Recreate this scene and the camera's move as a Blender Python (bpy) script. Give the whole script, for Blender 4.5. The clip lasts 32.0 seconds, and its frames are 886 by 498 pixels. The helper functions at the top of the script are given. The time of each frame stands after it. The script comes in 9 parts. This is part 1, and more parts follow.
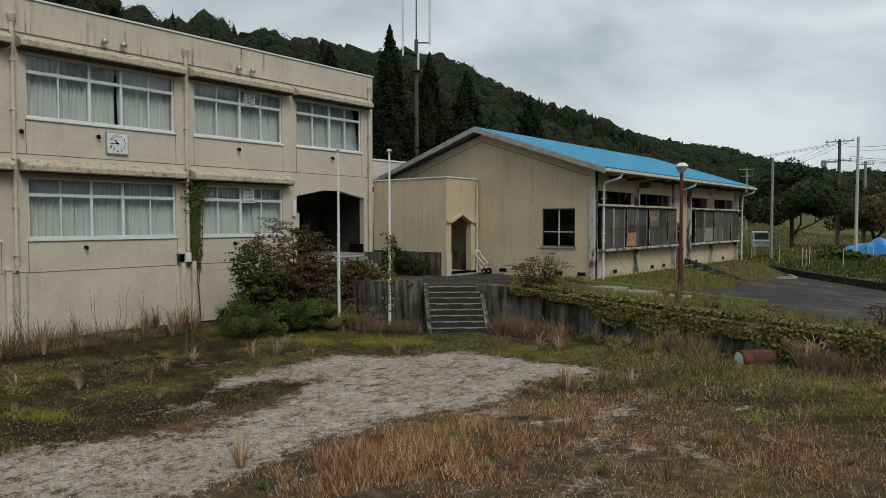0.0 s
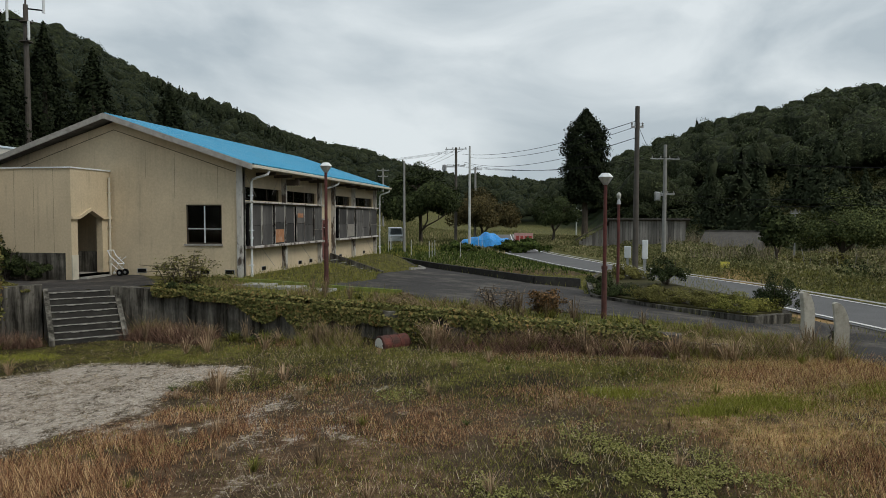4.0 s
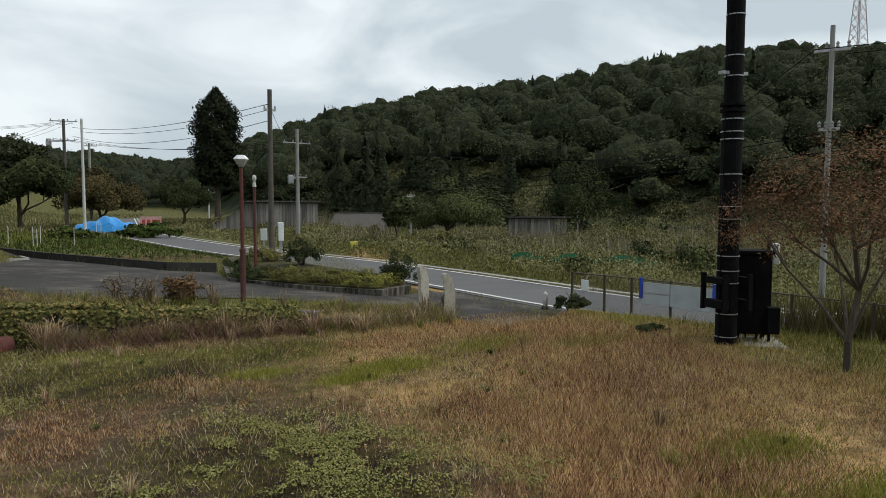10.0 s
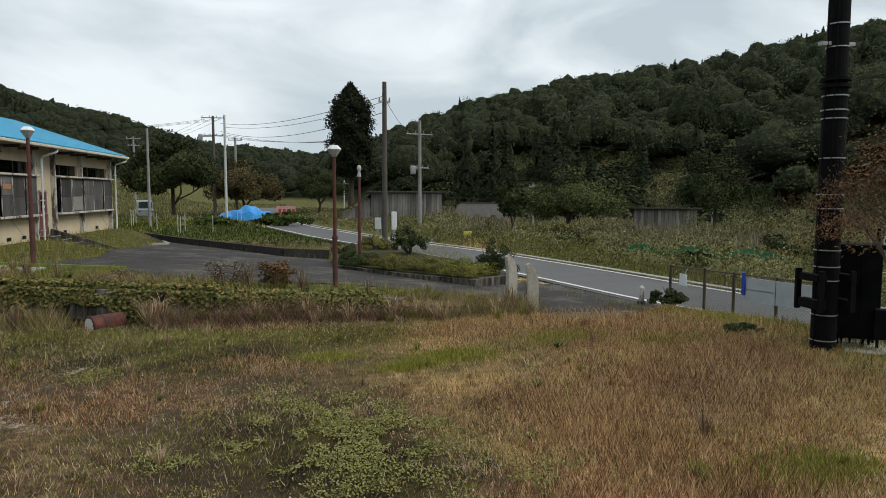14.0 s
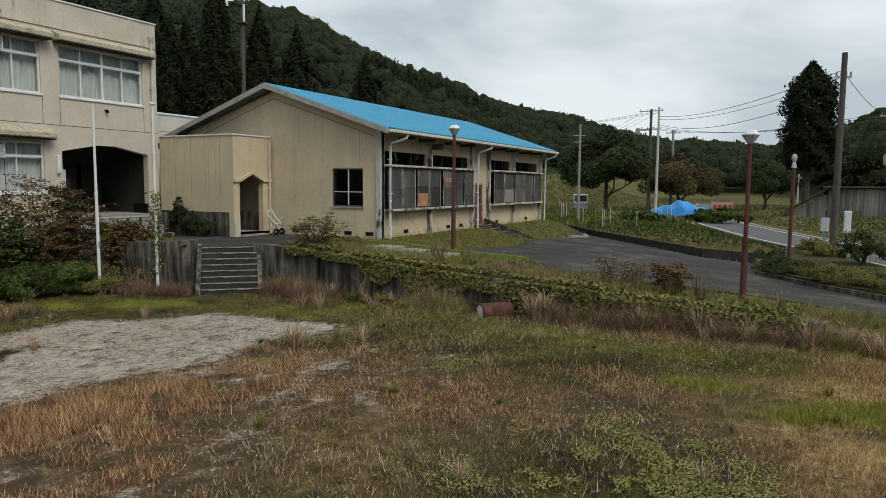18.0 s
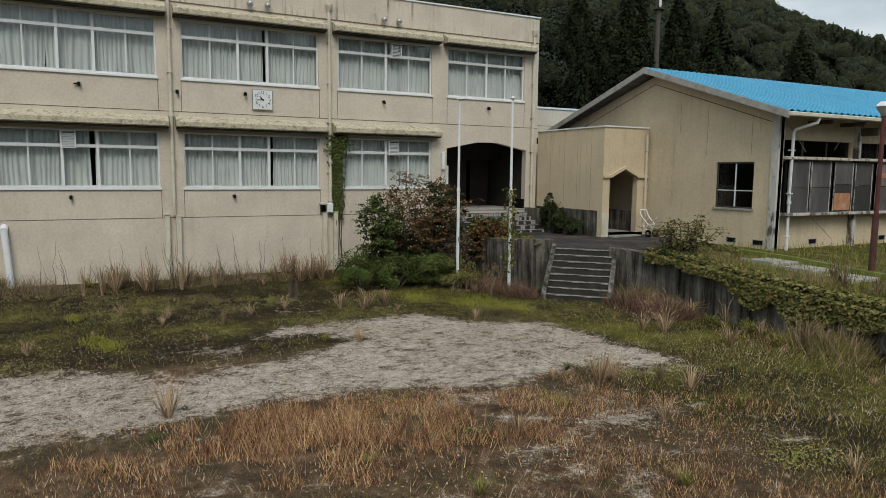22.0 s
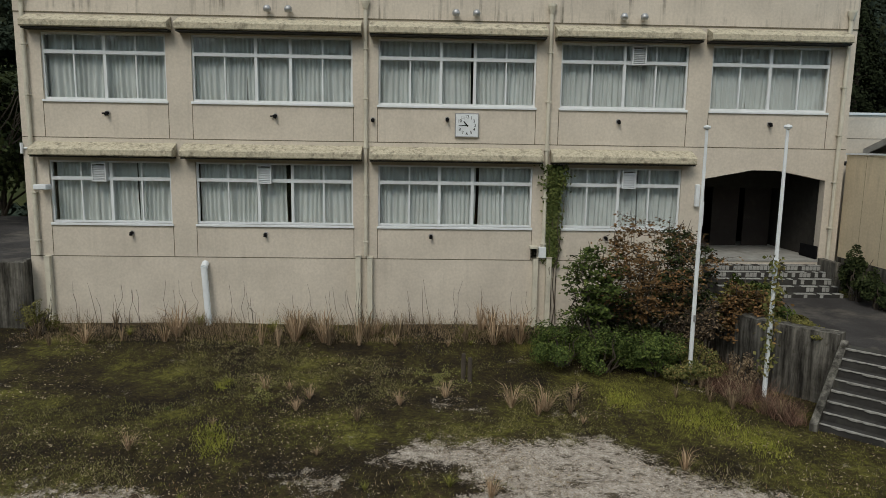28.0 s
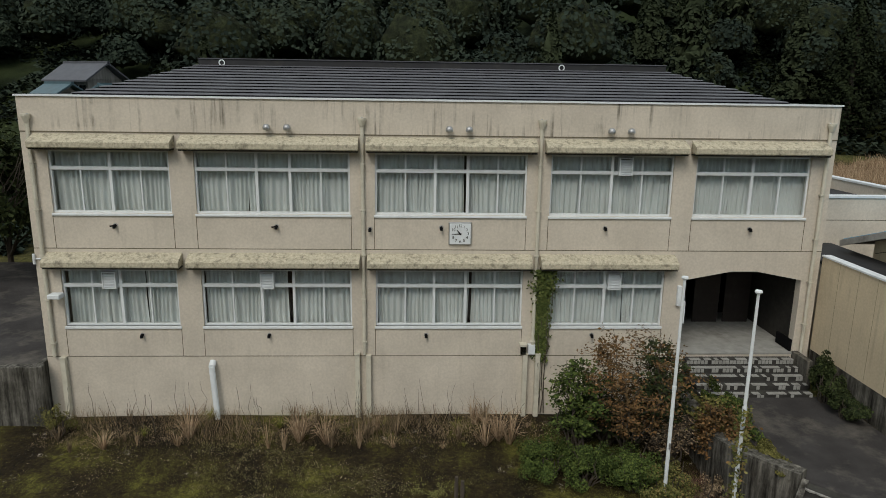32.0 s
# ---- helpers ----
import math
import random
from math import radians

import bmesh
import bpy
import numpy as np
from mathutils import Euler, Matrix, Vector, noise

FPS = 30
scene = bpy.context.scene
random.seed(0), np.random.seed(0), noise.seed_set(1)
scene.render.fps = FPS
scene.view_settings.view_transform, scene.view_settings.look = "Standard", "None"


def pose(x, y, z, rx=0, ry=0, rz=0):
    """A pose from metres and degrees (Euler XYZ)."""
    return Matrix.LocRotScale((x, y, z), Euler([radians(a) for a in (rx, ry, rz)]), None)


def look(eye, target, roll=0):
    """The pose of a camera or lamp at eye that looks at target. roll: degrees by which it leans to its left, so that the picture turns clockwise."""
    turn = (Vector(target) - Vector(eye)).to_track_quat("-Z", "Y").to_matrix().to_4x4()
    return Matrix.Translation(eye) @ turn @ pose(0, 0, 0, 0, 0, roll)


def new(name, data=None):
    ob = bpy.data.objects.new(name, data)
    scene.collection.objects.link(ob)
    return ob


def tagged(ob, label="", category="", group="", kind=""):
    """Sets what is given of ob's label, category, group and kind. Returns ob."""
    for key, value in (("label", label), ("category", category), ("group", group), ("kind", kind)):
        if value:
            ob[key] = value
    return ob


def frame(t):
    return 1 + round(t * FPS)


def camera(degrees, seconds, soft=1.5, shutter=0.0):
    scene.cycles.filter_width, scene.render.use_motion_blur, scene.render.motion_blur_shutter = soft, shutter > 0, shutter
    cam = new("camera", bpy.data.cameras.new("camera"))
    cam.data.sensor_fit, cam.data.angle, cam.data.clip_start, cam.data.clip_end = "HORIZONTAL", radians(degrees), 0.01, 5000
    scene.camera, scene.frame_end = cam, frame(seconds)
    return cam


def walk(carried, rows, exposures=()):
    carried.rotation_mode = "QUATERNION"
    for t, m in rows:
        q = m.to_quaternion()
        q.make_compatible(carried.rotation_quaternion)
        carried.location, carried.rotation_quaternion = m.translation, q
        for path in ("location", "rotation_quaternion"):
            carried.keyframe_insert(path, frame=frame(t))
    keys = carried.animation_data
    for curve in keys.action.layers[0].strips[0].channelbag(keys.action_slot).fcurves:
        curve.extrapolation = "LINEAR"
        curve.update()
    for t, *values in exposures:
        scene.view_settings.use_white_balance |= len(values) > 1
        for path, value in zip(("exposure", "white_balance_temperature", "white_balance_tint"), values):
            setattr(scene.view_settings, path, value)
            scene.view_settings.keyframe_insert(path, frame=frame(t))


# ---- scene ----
cam = camera(66.2, 32.0, soft=0.5)
PATH = [
    (0, (0.027, -0.001, 3.668), (-1.248, 1.538, 3.587), 0.0),
    (0.5, (0.063, 0.004, 3.699), (-1.154, 1.589, 3.615), 0.1),
    (1, (0.085, -0.01, 3.681), (-1.018, 1.656, 3.599), 0.1),
    (1.5, (0.108, -0.009, 3.693), (-0.88, 1.728, 3.608), 0.1),
    (2, (0.121, -0.006, 3.718), (-0.747, 1.794, 3.631), 0.0),
    (2.5, (0.07, -0.044, 3.701), (-0.67, 1.812, 3.615), 0.0),
    (3, (0.077, -0.095, 3.687), (-0.534, 1.808, 3.6), 0.0),
    (3.5, (0.08, -0.101, 3.687), (-0.409, 1.836, 3.598), 0.1),
    (5.5, (0.077, -0.234, 3.677), (0.065, 1.764, 3.583), 0.1),
    (6, (0.047, -0.233, 3.662), (0.146, 1.763, 3.567), 0.2),
    (6.5, (0.02, -0.248, 3.657), (0.233, 1.738, 3.559), 0.1),
    (7, (0.032, -0.328, 3.644), (0.349, 1.644, 3.544), 0.1),
    (7.5, (0.034, -0.32, 3.657), (0.453, 1.633, 3.551), 0.1),
    (8, (0.017, -0.318, 3.668), (0.53, 1.612, 3.555), 0.1),
    (8.5, (0.016, -0.298, 3.665), (0.61, 1.608, 3.545), 0.1),
    (9, (0.011, -0.288, 3.673), (0.648, 1.604, 3.545), 0.1),
    (9.5, (-0.006, -0.277, 3.675), (0.666, 1.602, 3.541), 0.1),
    (10, (-0.018, -0.278, 3.688), (0.649, 1.603, 3.549), 0.2),
    (10.5, (0.014, -0.29, 3.671), (0.674, 1.592, 3.529), 0.2),
    (11, (0.15, -0.315, 3.683), (0.79, 1.574, 3.536), 0.2),
    (11.5, (0.343, -0.396, 3.683), (0.935, 1.508, 3.532), 0.1),
    (12, (0.582, -0.489, 3.65), (1.129, 1.429, 3.498), 0.2),
    (12.5, (0.796, -0.566, 3.648), (1.322, 1.357, 3.491), 0.2),
    (13, (1.039, -0.56, 3.63), (1.528, 1.373, 3.471), 0.2),
    (13.5, (1.27, -0.472, 3.664), (1.684, 1.478, 3.498), 0.1),
    (14, (1.426, -0.404, 3.632), (1.707, 1.569, 3.465), 0.2),
    (14.5, (1.54, -0.287, 3.651), (1.687, 1.7, 3.48), 0.2),
    (16.5, (2.088, 0.66, 3.609), (1.664, 2.606, 3.427), 0.4),
    (17, (2.19, 0.922, 3.623), (1.604, 2.826, 3.437), 0.5),
    (17.5, (2.322, 1.185, 3.609), (1.562, 3.026, 3.421), 0.4),
    (18, (2.41, 1.524, 3.595), (1.473, 3.28, 3.405), 0.5),
    (18.5, (2.422, 1.9, 3.631), (1.323, 3.56, 3.435), 0.5),
    (19, (2.399, 2.248, 3.646), (1.15, 3.797, 3.445), 0.5),
    (19.5, (2.364, 2.634, 3.673), (0.976, 4.059, 3.467), 0.5),
    (20, (2.288, 3.058, 3.695), (0.773, 4.346, 3.483), 0.5),
    (20.5, (2.251, 3.511, 3.702), (0.642, 4.679, 3.487), 0.5),
    (21, (2.202, 4.011, 3.702), (0.506, 5.049, 3.484), 0.6),
    (21.5, (2.165, 4.45, 3.73), (0.406, 5.375, 3.508), 0.6),
    (22, (2.007, 4.79, 3.731), (0.236, 5.694, 3.508), 0.6),
    (22.5, (1.78, 5.169, 3.715), (-0.026, 5.999, 3.494), 0.5),
    (23, (1.49, 5.577, 3.705), (-0.355, 6.317, 3.486), 0.5),
    (23.5, (1.095, 5.986, 3.726), (-0.783, 6.637, 3.507), 0.5),
    (24, (0.657, 6.441, 3.755), (-1.253, 6.994, 3.535), 0.5),
    (24.5, (0.172, 6.911, 3.796), (-1.765, 7.357, 3.574), 0.5),
    (25, (-0.356, 7.324, 3.844), (-2.313, 7.668, 3.619), 0.3),
    (25.5, (-0.855, 7.672, 3.949), (-2.827, 7.907, 3.717), 0.2),
    (27.5, (-1.717, 8.483, 5.05), (-3.69, 8.557, 4.732), 0.8),
    (28, (-1.689, 8.544, 5.465), (-3.665, 8.614, 5.168), 0.9),
    (28.5, (-1.647, 8.549, 5.947), (-3.624, 8.62, 5.653), 0.9),
    (29, (-1.609, 8.545, 6.414), (-3.586, 8.616, 6.119), 0.9),
    (29.5, (-1.585, 8.543, 6.919), (-3.562, 8.615, 6.624), 0.9),
    (30, (-1.585, 8.555, 7.466), (-3.562, 8.626, 7.175), 0.9),
    (30.5, (-1.59, 8.527, 8.033), (-3.566, 8.602, 7.734), 0.8),
    (31, (-1.589, 8.511, 8.682), (-3.563, 8.591, 8.368), 0.8),
    (31.5, (-1.573, 8.495, 9.392), (-3.537, 8.578, 9.026), 0.9),
    (32, (-1.541, 8.54, 10.101), (-3.489, 8.621, 9.657), 0.8),
]
walk(cam, [(t, look(eye, target, roll)) for t, eye, target, roll in PATH],
     [(0, -0.17), (3.5, -0.1), (7, 0.05), (9, 0.18), (14, 0.18), (18, 0.05), (22, 0.12), (25.5, -0.09), (28, -0.02), (32, -0.05)])

# ---- light ----
SUN_AZ, SUN_EL = radians(112), radians(48)
world = bpy.data.worlds.new("overcast_sky")
scene.world = world
world.use_nodes = True
wn, wl = world.node_tree.nodes, world.node_tree.links
sky = wn.new("ShaderNodeTexSky")
sky.sky_type, sky.sun_disc, sky.sun_elevation, sky.sun_rotation = "NISHITA", False, SUN_EL, SUN_AZ
sky.dust_density = 4.0
geo = wn.new("ShaderNodeTexCoord")
flat = wn.new("ShaderNodeMapping")
flat.inputs["Scale"].default_value = (1.0, 1.0, 2.3)
wl.new(geo.outputs["Generated"], flat.inputs["Vector"])
cloud = wn.new("ShaderNodeTexNoise")
cloud.inputs["Scale"].default_value, cloud.inputs["Detail"].default_value = 2.7, 8
cloud.inputs["Distortion"].default_value = 0.5
wl.new(flat.outputs[0], cloud.inputs["Vector"])
cr = wn.new("ShaderNodeValToRGB")
cr.color_ramp.elements[0].position, cr.color_ramp.elements[0].color = 0.38, (4.6, 5.3, 5.75, 1)
cr.color_ramp.elements[1].position, cr.color_ramp.elements[1].color = 0.6, (7.5, 8.1, 8.35, 1)
wl.new(cloud.outputs["Fac"], cr.inputs["Fac"])
wm = wn.new("ShaderNodeMixRGB")
wm.inputs["Fac"].default_value = 0.93
wl.new(sky.outputs[0], wm.inputs["Color1"])
wl.new(cr.outputs[0], wm.inputs["Color2"])
wl.new(wm.outputs[0], wn["Background"].inputs["Color"])
wn["Background"].inputs["Strength"].default_value = 0.107

sun = new("sun", bpy.data.lights.new("sun", "SUN"))
sun.data.energy, sun.data.angle, sun.data.color = 1.5, radians(25), (1.0, 0.93, 0.82)
sun.matrix_world = look((0, 0, 0), (-math.sin(SUN_AZ) * math.cos(SUN_EL), -math.cos(SUN_AZ) * math.cos(SUN_EL), -math.sin(SUN_EL)))


# ---- materials ----
def ramp(nt, fac, stops):
    r = nt.nodes.new("ShaderNodeValToRGB")
    e = r.color_ramp.elements
    while len(e) < len(stops):
        e.new(0.5)
    for el, (p, c) in zip(e, stops):
        el.position, el.color = p, (*c, 1) if len(c) == 3 else c
    nt.links.new(fac, r.inputs["Fac"])
    return r.outputs["Color"]


def tex(nt, scale, detail=6.0, rough=0.6, stretch=None, distort=0.0):
    n = nt.nodes.new("ShaderNodeTexNoise")
    n.inputs["Scale"].default_value, n.inputs["Detail"].default_value = scale, detail
    n.inputs["Roughness"].default_value, n.inputs["Distortion"].default_value = rough, distort
    c = nt.nodes.new("ShaderNodeTexCoord")
    if stretch:
        m = nt.nodes.new("ShaderNodeMapping")
        m.inputs["Scale"].default_value = stretch
        nt.links.new(c.outputs["Object"], m.inputs["Vector"])
        nt.links.new(m.outputs[0], n.inputs["Vector"])
    else:
        nt.links.new(c.outputs["Object"], n.inputs["Vector"])
    return n.outputs["Fac"]


def mixc(nt, fac, a, b, mode="MIX"):
    m = nt.nodes.new("ShaderNodeMixRGB")
    m.blend_type = mode
    for k, v in (("Fac", fac), ("Color1", a), ("Color2", b)):
        if isinstance(v, (int, float)):
            m.inputs[k].default_value = v
        elif isinstance(v, tuple):
            m.inputs[k].default_value = (*v, 1)
        else:
            nt.links.new(v, m.inputs[k])
    return m.outputs[0]


def mathn(nt, op, a, b=0.0):
    m = nt.nodes.new("ShaderNodeMath")
    m.operation = op
    for i, v in enumerate((a, b)):
        if isinstance(v, (int, float)):
            m.inputs[i].default_value = v
        else:
            nt.links.new(v, m.inputs[i])
    return m.outputs[0]


def finish(mat, col, rough=0.8, metal=0.0, bump=None, strength=0.3, dist=0.02):
    nt = mat.node_tree
    b = nt.nodes["Principled BSDF"]
    if isinstance(col, tuple):
        b.inputs["Base Color"].default_value = (*col, 1)
    else:
        nt.links.new(col, b.inputs["Base Color"])
    if isinstance(rough, (int, float)):
        b.inputs["Roughness"].default_value = rough
    else:
        nt.links.new(rough, b.inputs["Roughness"])
    b.inputs["Metallic"].default_value = metal
    if isinstance(rough, (int, float)) and rough >= 0.9:
        b.inputs["Specular IOR Level"].default_value = 0.12
    if bump is not None:
        n = nt.nodes.new("ShaderNodeBump")
        n.inputs["Strength"].default_value, n.inputs["Distance"].default_value = strength, dist
        nt.links.new(bump, n.inputs["Height"])
        nt.links.new(n.outputs[0], b.inputs["Normal"])
    return mat


def blank(name):
    m = bpy.data.materials.new(name)
    m.use_nodes = True
    return m


def plain(name, col, rough=0.7, metal=0.0, var=0.18, scale=6.0, grain=60.0, dirt=(0.1, 0.09, 0.07), dirty=0.25, bump=0.15, stretch=None, cut=(0.52, 0.72), piece=0.0):
    """Paint, metal or concrete with uneven tone, stains and fine grain."""
    m = blank(name)
    nt = m.node_tree
    dark = tuple(c * (1 - var) for c in col)
    lite = tuple(min(1, c * (1 + var * 0.6)) for c in col)
    base = ramp(nt, tex(nt, scale, stretch=stretch), [(0.3, dark), (0.7, lite)])
    st = ramp(nt, tex(nt, scale * 0.37 + 0.3, 8, 0.7, stretch), [(cut[0], (0, 0, 0)), (cut[1], (1, 1, 1))])
    fac = mathn(nt, "MULTIPLY", st, dirty)
    c = mixc(nt, fac, base, dirt)
    if piece:
        oi = nt.nodes.new("ShaderNodeObjectInfo")
        c = mixc(nt, 1.0, c, ramp(nt, oi.outputs["Random"], [(0, (1 - piece,) * 3), (1, (1 + piece,) * 3)]), "MULTIPLY")
    g = tex(nt, grain, 3)
    return finish(m, c, rough, metal, g, bump, 0.01)


def tinted(name, stops, rough=0.92, scale=1.5, own=0.6, slow=0.5):
    """Leaves and grass: tone by a random value for each island and a slow noise."""
    m = blank(name)
    nt = m.node_tree
    g = nt.nodes.new("ShaderNodeNewGeometry")
    n = tex(nt, scale, 3)
    f = mathn(nt, "ADD", mathn(nt, "MULTIPLY", g.outputs["Random Per Island"], own), mathn(nt, "MULTIPLY", n, slow))
    c = ramp(nt, f, stops)
    return finish(m, c, rough)


def glassy(name, tint=(0.93, 0.95, 0.94), rough=0.02, gloss=1.45):
    m = blank(name)
    nt = m.node_tree
    nt.nodes.remove(nt.nodes["Principled BSDF"])
    tr, gl, mx = (nt.nodes.new("ShaderNodeBsdfTransparent"), nt.nodes.new("ShaderNodeBsdfGlossy"), nt.nodes.new("ShaderNodeMixShader"))
    tr.inputs["Color"].default_value = (*tint, 1)
    gl.inputs["Roughness"].default_value = rough
    fr = nt.nodes.new("ShaderNodeFresnel")
    fr.inputs["IOR"].default_value = gloss
    nt.links.new(fr.outputs[0], mx.inputs[0])
    nt.links.new(tr.outputs[0], mx.inputs[1])
    nt.links.new(gl.outputs[0], mx.inputs[2])
    nt.links.new(mx.outputs[0], nt.nodes["Material Output"].inputs["Surface"])
    return m


def wall_paint(name, col, streak=0.5, streak_scale=5.0, grime=(0.1, 0.09, 0.065)):
    """Aged exterior paint: mottled, with dark rain streaks running down."""
    m = blank(name)
    nt = m.node_tree
    base = ramp(nt, tex(nt, 0.7, 8), [(0.3, tuple(c * 0.86 for c in col)), (0.7, tuple(c * 1.06 for c in col))])
    fine = ramp(nt, tex(nt, 14, 6), [(0.35, (0.9, 0.9, 0.9)), (0.65, (1.03, 1.03, 1.03))])
    base = mixc(nt, 1.0, base, fine, "MULTIPLY")
    s1 = ramp(nt, tex(nt, streak_scale, 6, 0.65, (1, 1, 0.05)), [(0.5, (0, 0, 0)), (0.68, (1, 1, 1))])
    s2 = ramp(nt, tex(nt, 0.9, 5), [(0.42, (0, 0, 0)), (0.62, (1, 1, 1))])
    fac = mathn(nt, "MULTIPLY", mathn(nt, "MULTIPLY", s1, s2), streak)
    c = mixc(nt, fac, base, grime)
    return finish(m, c, 0.85, 0, tex(nt, 90, 3), 0.15, 0.006)


CREAM = (0.622, 0.562, 0.474)
MAT = {}
MAT["wall"] = wall_paint("cream_wall_paint", CREAM, 0.13)
MAT["parapet"] = wall_paint("streaked_cream_paint", CREAM, 0.95, 7.0)
MAT["gymwall"] = wall_paint("cream_gym_paint", (0.63, 0.53, 0.37), 0.3)


def streaked_concrete():
    m = blank("weathered_concrete")
    nt = m.node_tree
    c = ramp(nt, tex(nt, 5.5, 8, 0.72, (1, 1, 0.09)), [(0.36, (0.022, 0.02, 0.017)), (0.47, (0.085, 0.08, 0.07)), (0.56, (0.15, 0.142, 0.125)), (0.68, (0.25, 0.235, 0.2))])
    c = mixc(nt, 0.85, c, ramp(nt, tex(nt, 1.1, 8, 0.7), [(0.36, (0.4, 0.4, 0.37)), (0.6, (1.1, 1.1, 1.1))]), "MULTIPLY")
    spots = ramp(nt, tex(nt, 6, 10, 0.8), [(0.56, (0, 0, 0)), (0.64, (0.7, 0.7, 0.7))])
    c = mixc(nt, spots, c, (0.045, 0.045, 0.028))
    return finish(m, c, 0.9, 0, tex(nt, 60, 5), 0.3, 0.012)


MAT["concrete"] = streaked_concrete()
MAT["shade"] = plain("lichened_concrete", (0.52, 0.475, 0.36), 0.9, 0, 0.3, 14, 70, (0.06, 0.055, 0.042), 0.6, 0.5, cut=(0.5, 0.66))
MAT["white"] = plain("white_aluminium", (0.74, 0.78, 0.8), 0.45, 0, 0.08, 4, 60, dirty=0.15)
MAT["offwhite"] = plain("off_white_pipe_paint", (0.6, 0.57, 0.47), 0.6, 0, 0.12, 3, 40, dirty=0.4)
MAT["curtain"] = plain("grey_curtain_cloth", (0.7, 0.74, 0.76), 0.95, 0, 0.1, 2, 200, dirty=0.25, dirt=(0.3, 0.3, 0.27))
MAT["glass"] = glassy("window_glass")
MAT["darkglass"] = glassy("dirty_glass", (0.35, 0.37, 0.37), 0.08)
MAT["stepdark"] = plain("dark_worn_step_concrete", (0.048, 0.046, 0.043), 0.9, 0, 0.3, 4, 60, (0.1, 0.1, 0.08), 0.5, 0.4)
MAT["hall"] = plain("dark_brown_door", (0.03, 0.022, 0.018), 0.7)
MAT["joint"] = plain("grimy_joint", (0.16, 0.14, 0.1), 0.95)
MAT["faintjoint"] = plain("faint_wall_joint", (0.36, 0.31, 0.215), 0.95)
# near-black tone carries the shade of unlit insides and undersides
MAT["dark"] = plain("shade_dark_interior", (0.05, 0.047, 0.042), 0.9)
# roof grey lightened and blued: sky reflection put into the tier colour
MAT["roofrib"] = plain("sky_toned_roof_tier", (0.085, 0.087, 0.1), 0.6, 0.0, 0.25, 1.5, 30, (0.05, 0.05, 0.05), 0.4)
MAT["roofgrey"] = plain("dark_grey_roof_metal", (0.024, 0.025, 0.028), 0.8, 0.0, 0.2, 2, 30, dirty=0.3)
MAT["roofblue"] = plain("blue_roof_metal", (0.02, 0.27, 0.47), 0.42, 0.0, 0.15, 0.8, 20, (0.1, 0.3, 0.42), 0.35)
MAT["oldroof"] = plain("dull_sheet_roof", (0.075, 0.068, 0.06), 0.7, 0, 0.3, 2, 30)
MAT["nosing"] = plain("worn_nosing_tile", (0.3, 0.29, 0.265), 0.85, 0, 0.3, 12, 60, (0.08, 0.08, 0.07), 0.8)
MAT["fascia"] = plain("grey_weathered_fascia", (0.36, 0.35, 0.33), 0.8, 0, 0.25, 5, 40, dirty=0.5)
MAT["asphalt"] = plain("old_asphalt", (0.053, 0.05, 0.049), 0.9, 0, 0.35, 0.9, 90, (0.14, 0.128, 0.11), 0.75, 0.6, cut=(0.5, 0.66))
MAT["road"] = plain("road_asphalt", (0.1, 0.1, 0.102), 0.85, 0, 0.15, 0.6, 90, (0.07, 0.07, 0.07), 0.3, 0.4)
MAT["line"] = plain("worn_white_road_paint", (0.64, 0.64, 0.62), 0.8, 0, 0.15, 4, 50, (0.2, 0.2, 0.2), 0.4)
MAT["kerb"] = plain("pale_kerb_concrete", (0.34, 0.34, 0.32), 0.9, 0, 0.2, 3, 50, dirty=0.4)
MAT["wood"] = plain("grey_weathered_boards", (0.24, 0.228, 0.21), 0.9, 0, 0.4, 3, 50, (0.06, 0.055, 0.05), 0.5, 0.4, (1, 1, 0.15), piece=0.4)
MAT["rust"] = plain("red_brown_lamp_paint", (0.085, 0.03, 0.025), 0.7, 0, 0.4, 6, 60, (0.05, 0.03, 0.022), 0.6)
MAT["red"] = plain("red_paint", (0.4, 0.05, 0.04), 0.6, 0, 0.2, 4, 50)
MAT["black"] = plain("black_sheet_metal", (0.006, 0.006, 0.007), 0.9, 0.0, 0.3, 4, 40, (0.03, 0.03, 0.03), 0.3)
MAT["steel"] = plain("galvanised_steel", (0.42, 0.43, 0.44), 0.45, 0.7, 0.15, 5, 50)
MAT["polegrey"] = plain("concrete_pole", (0.27, 0.27, 0.26), 0.85, 0, 0.15, 3, 50)
MAT["tarp"] = plain("blue_tarpaulin", (0.03, 0.3, 0.75), 0.4, 0, 0.3, 5, 20, (0.02, 0.15, 0.4), 0.5)
MAT["stone"] = plain("pale_granite", (0.45, 0.43, 0.37), 0.85, 0, 0.2, 8, 80, (0.12, 0.12, 0.08), 0.6, 0.3)
MAT["bark"] = plain("rough_bark", (0.09, 0.075, 0.06), 0.95, 0, 0.35, 9, 60, bump=0.6, stretch=(1, 1, 0.2))
MAT["poledark"] = plain("dark_brown_pole", (0.085, 0.075, 0.065), 0.85, 0, 0.25, 3, 50)
MAT["polewhite"] = plain("pale_pole_paint", (0.5, 0.52, 0.52), 0.6, 0, 0.15, 3, 50)
MAT["signred"] = plain("faded_red_sign", (0.55, 0.32, 0.3), 0.7, 0, 0.15, 3, 40)
MAT["pylon"] = plain("pale_pylon_steel", (0.5, 0.42, 0.4), 0.7)
MAT["soil"] = plain("mossy_soil", (0.06, 0.055, 0.025), 0.95, 0, 0.4, 3, 30, (0.08, 0.09, 0.02), 0.8, 0.6)
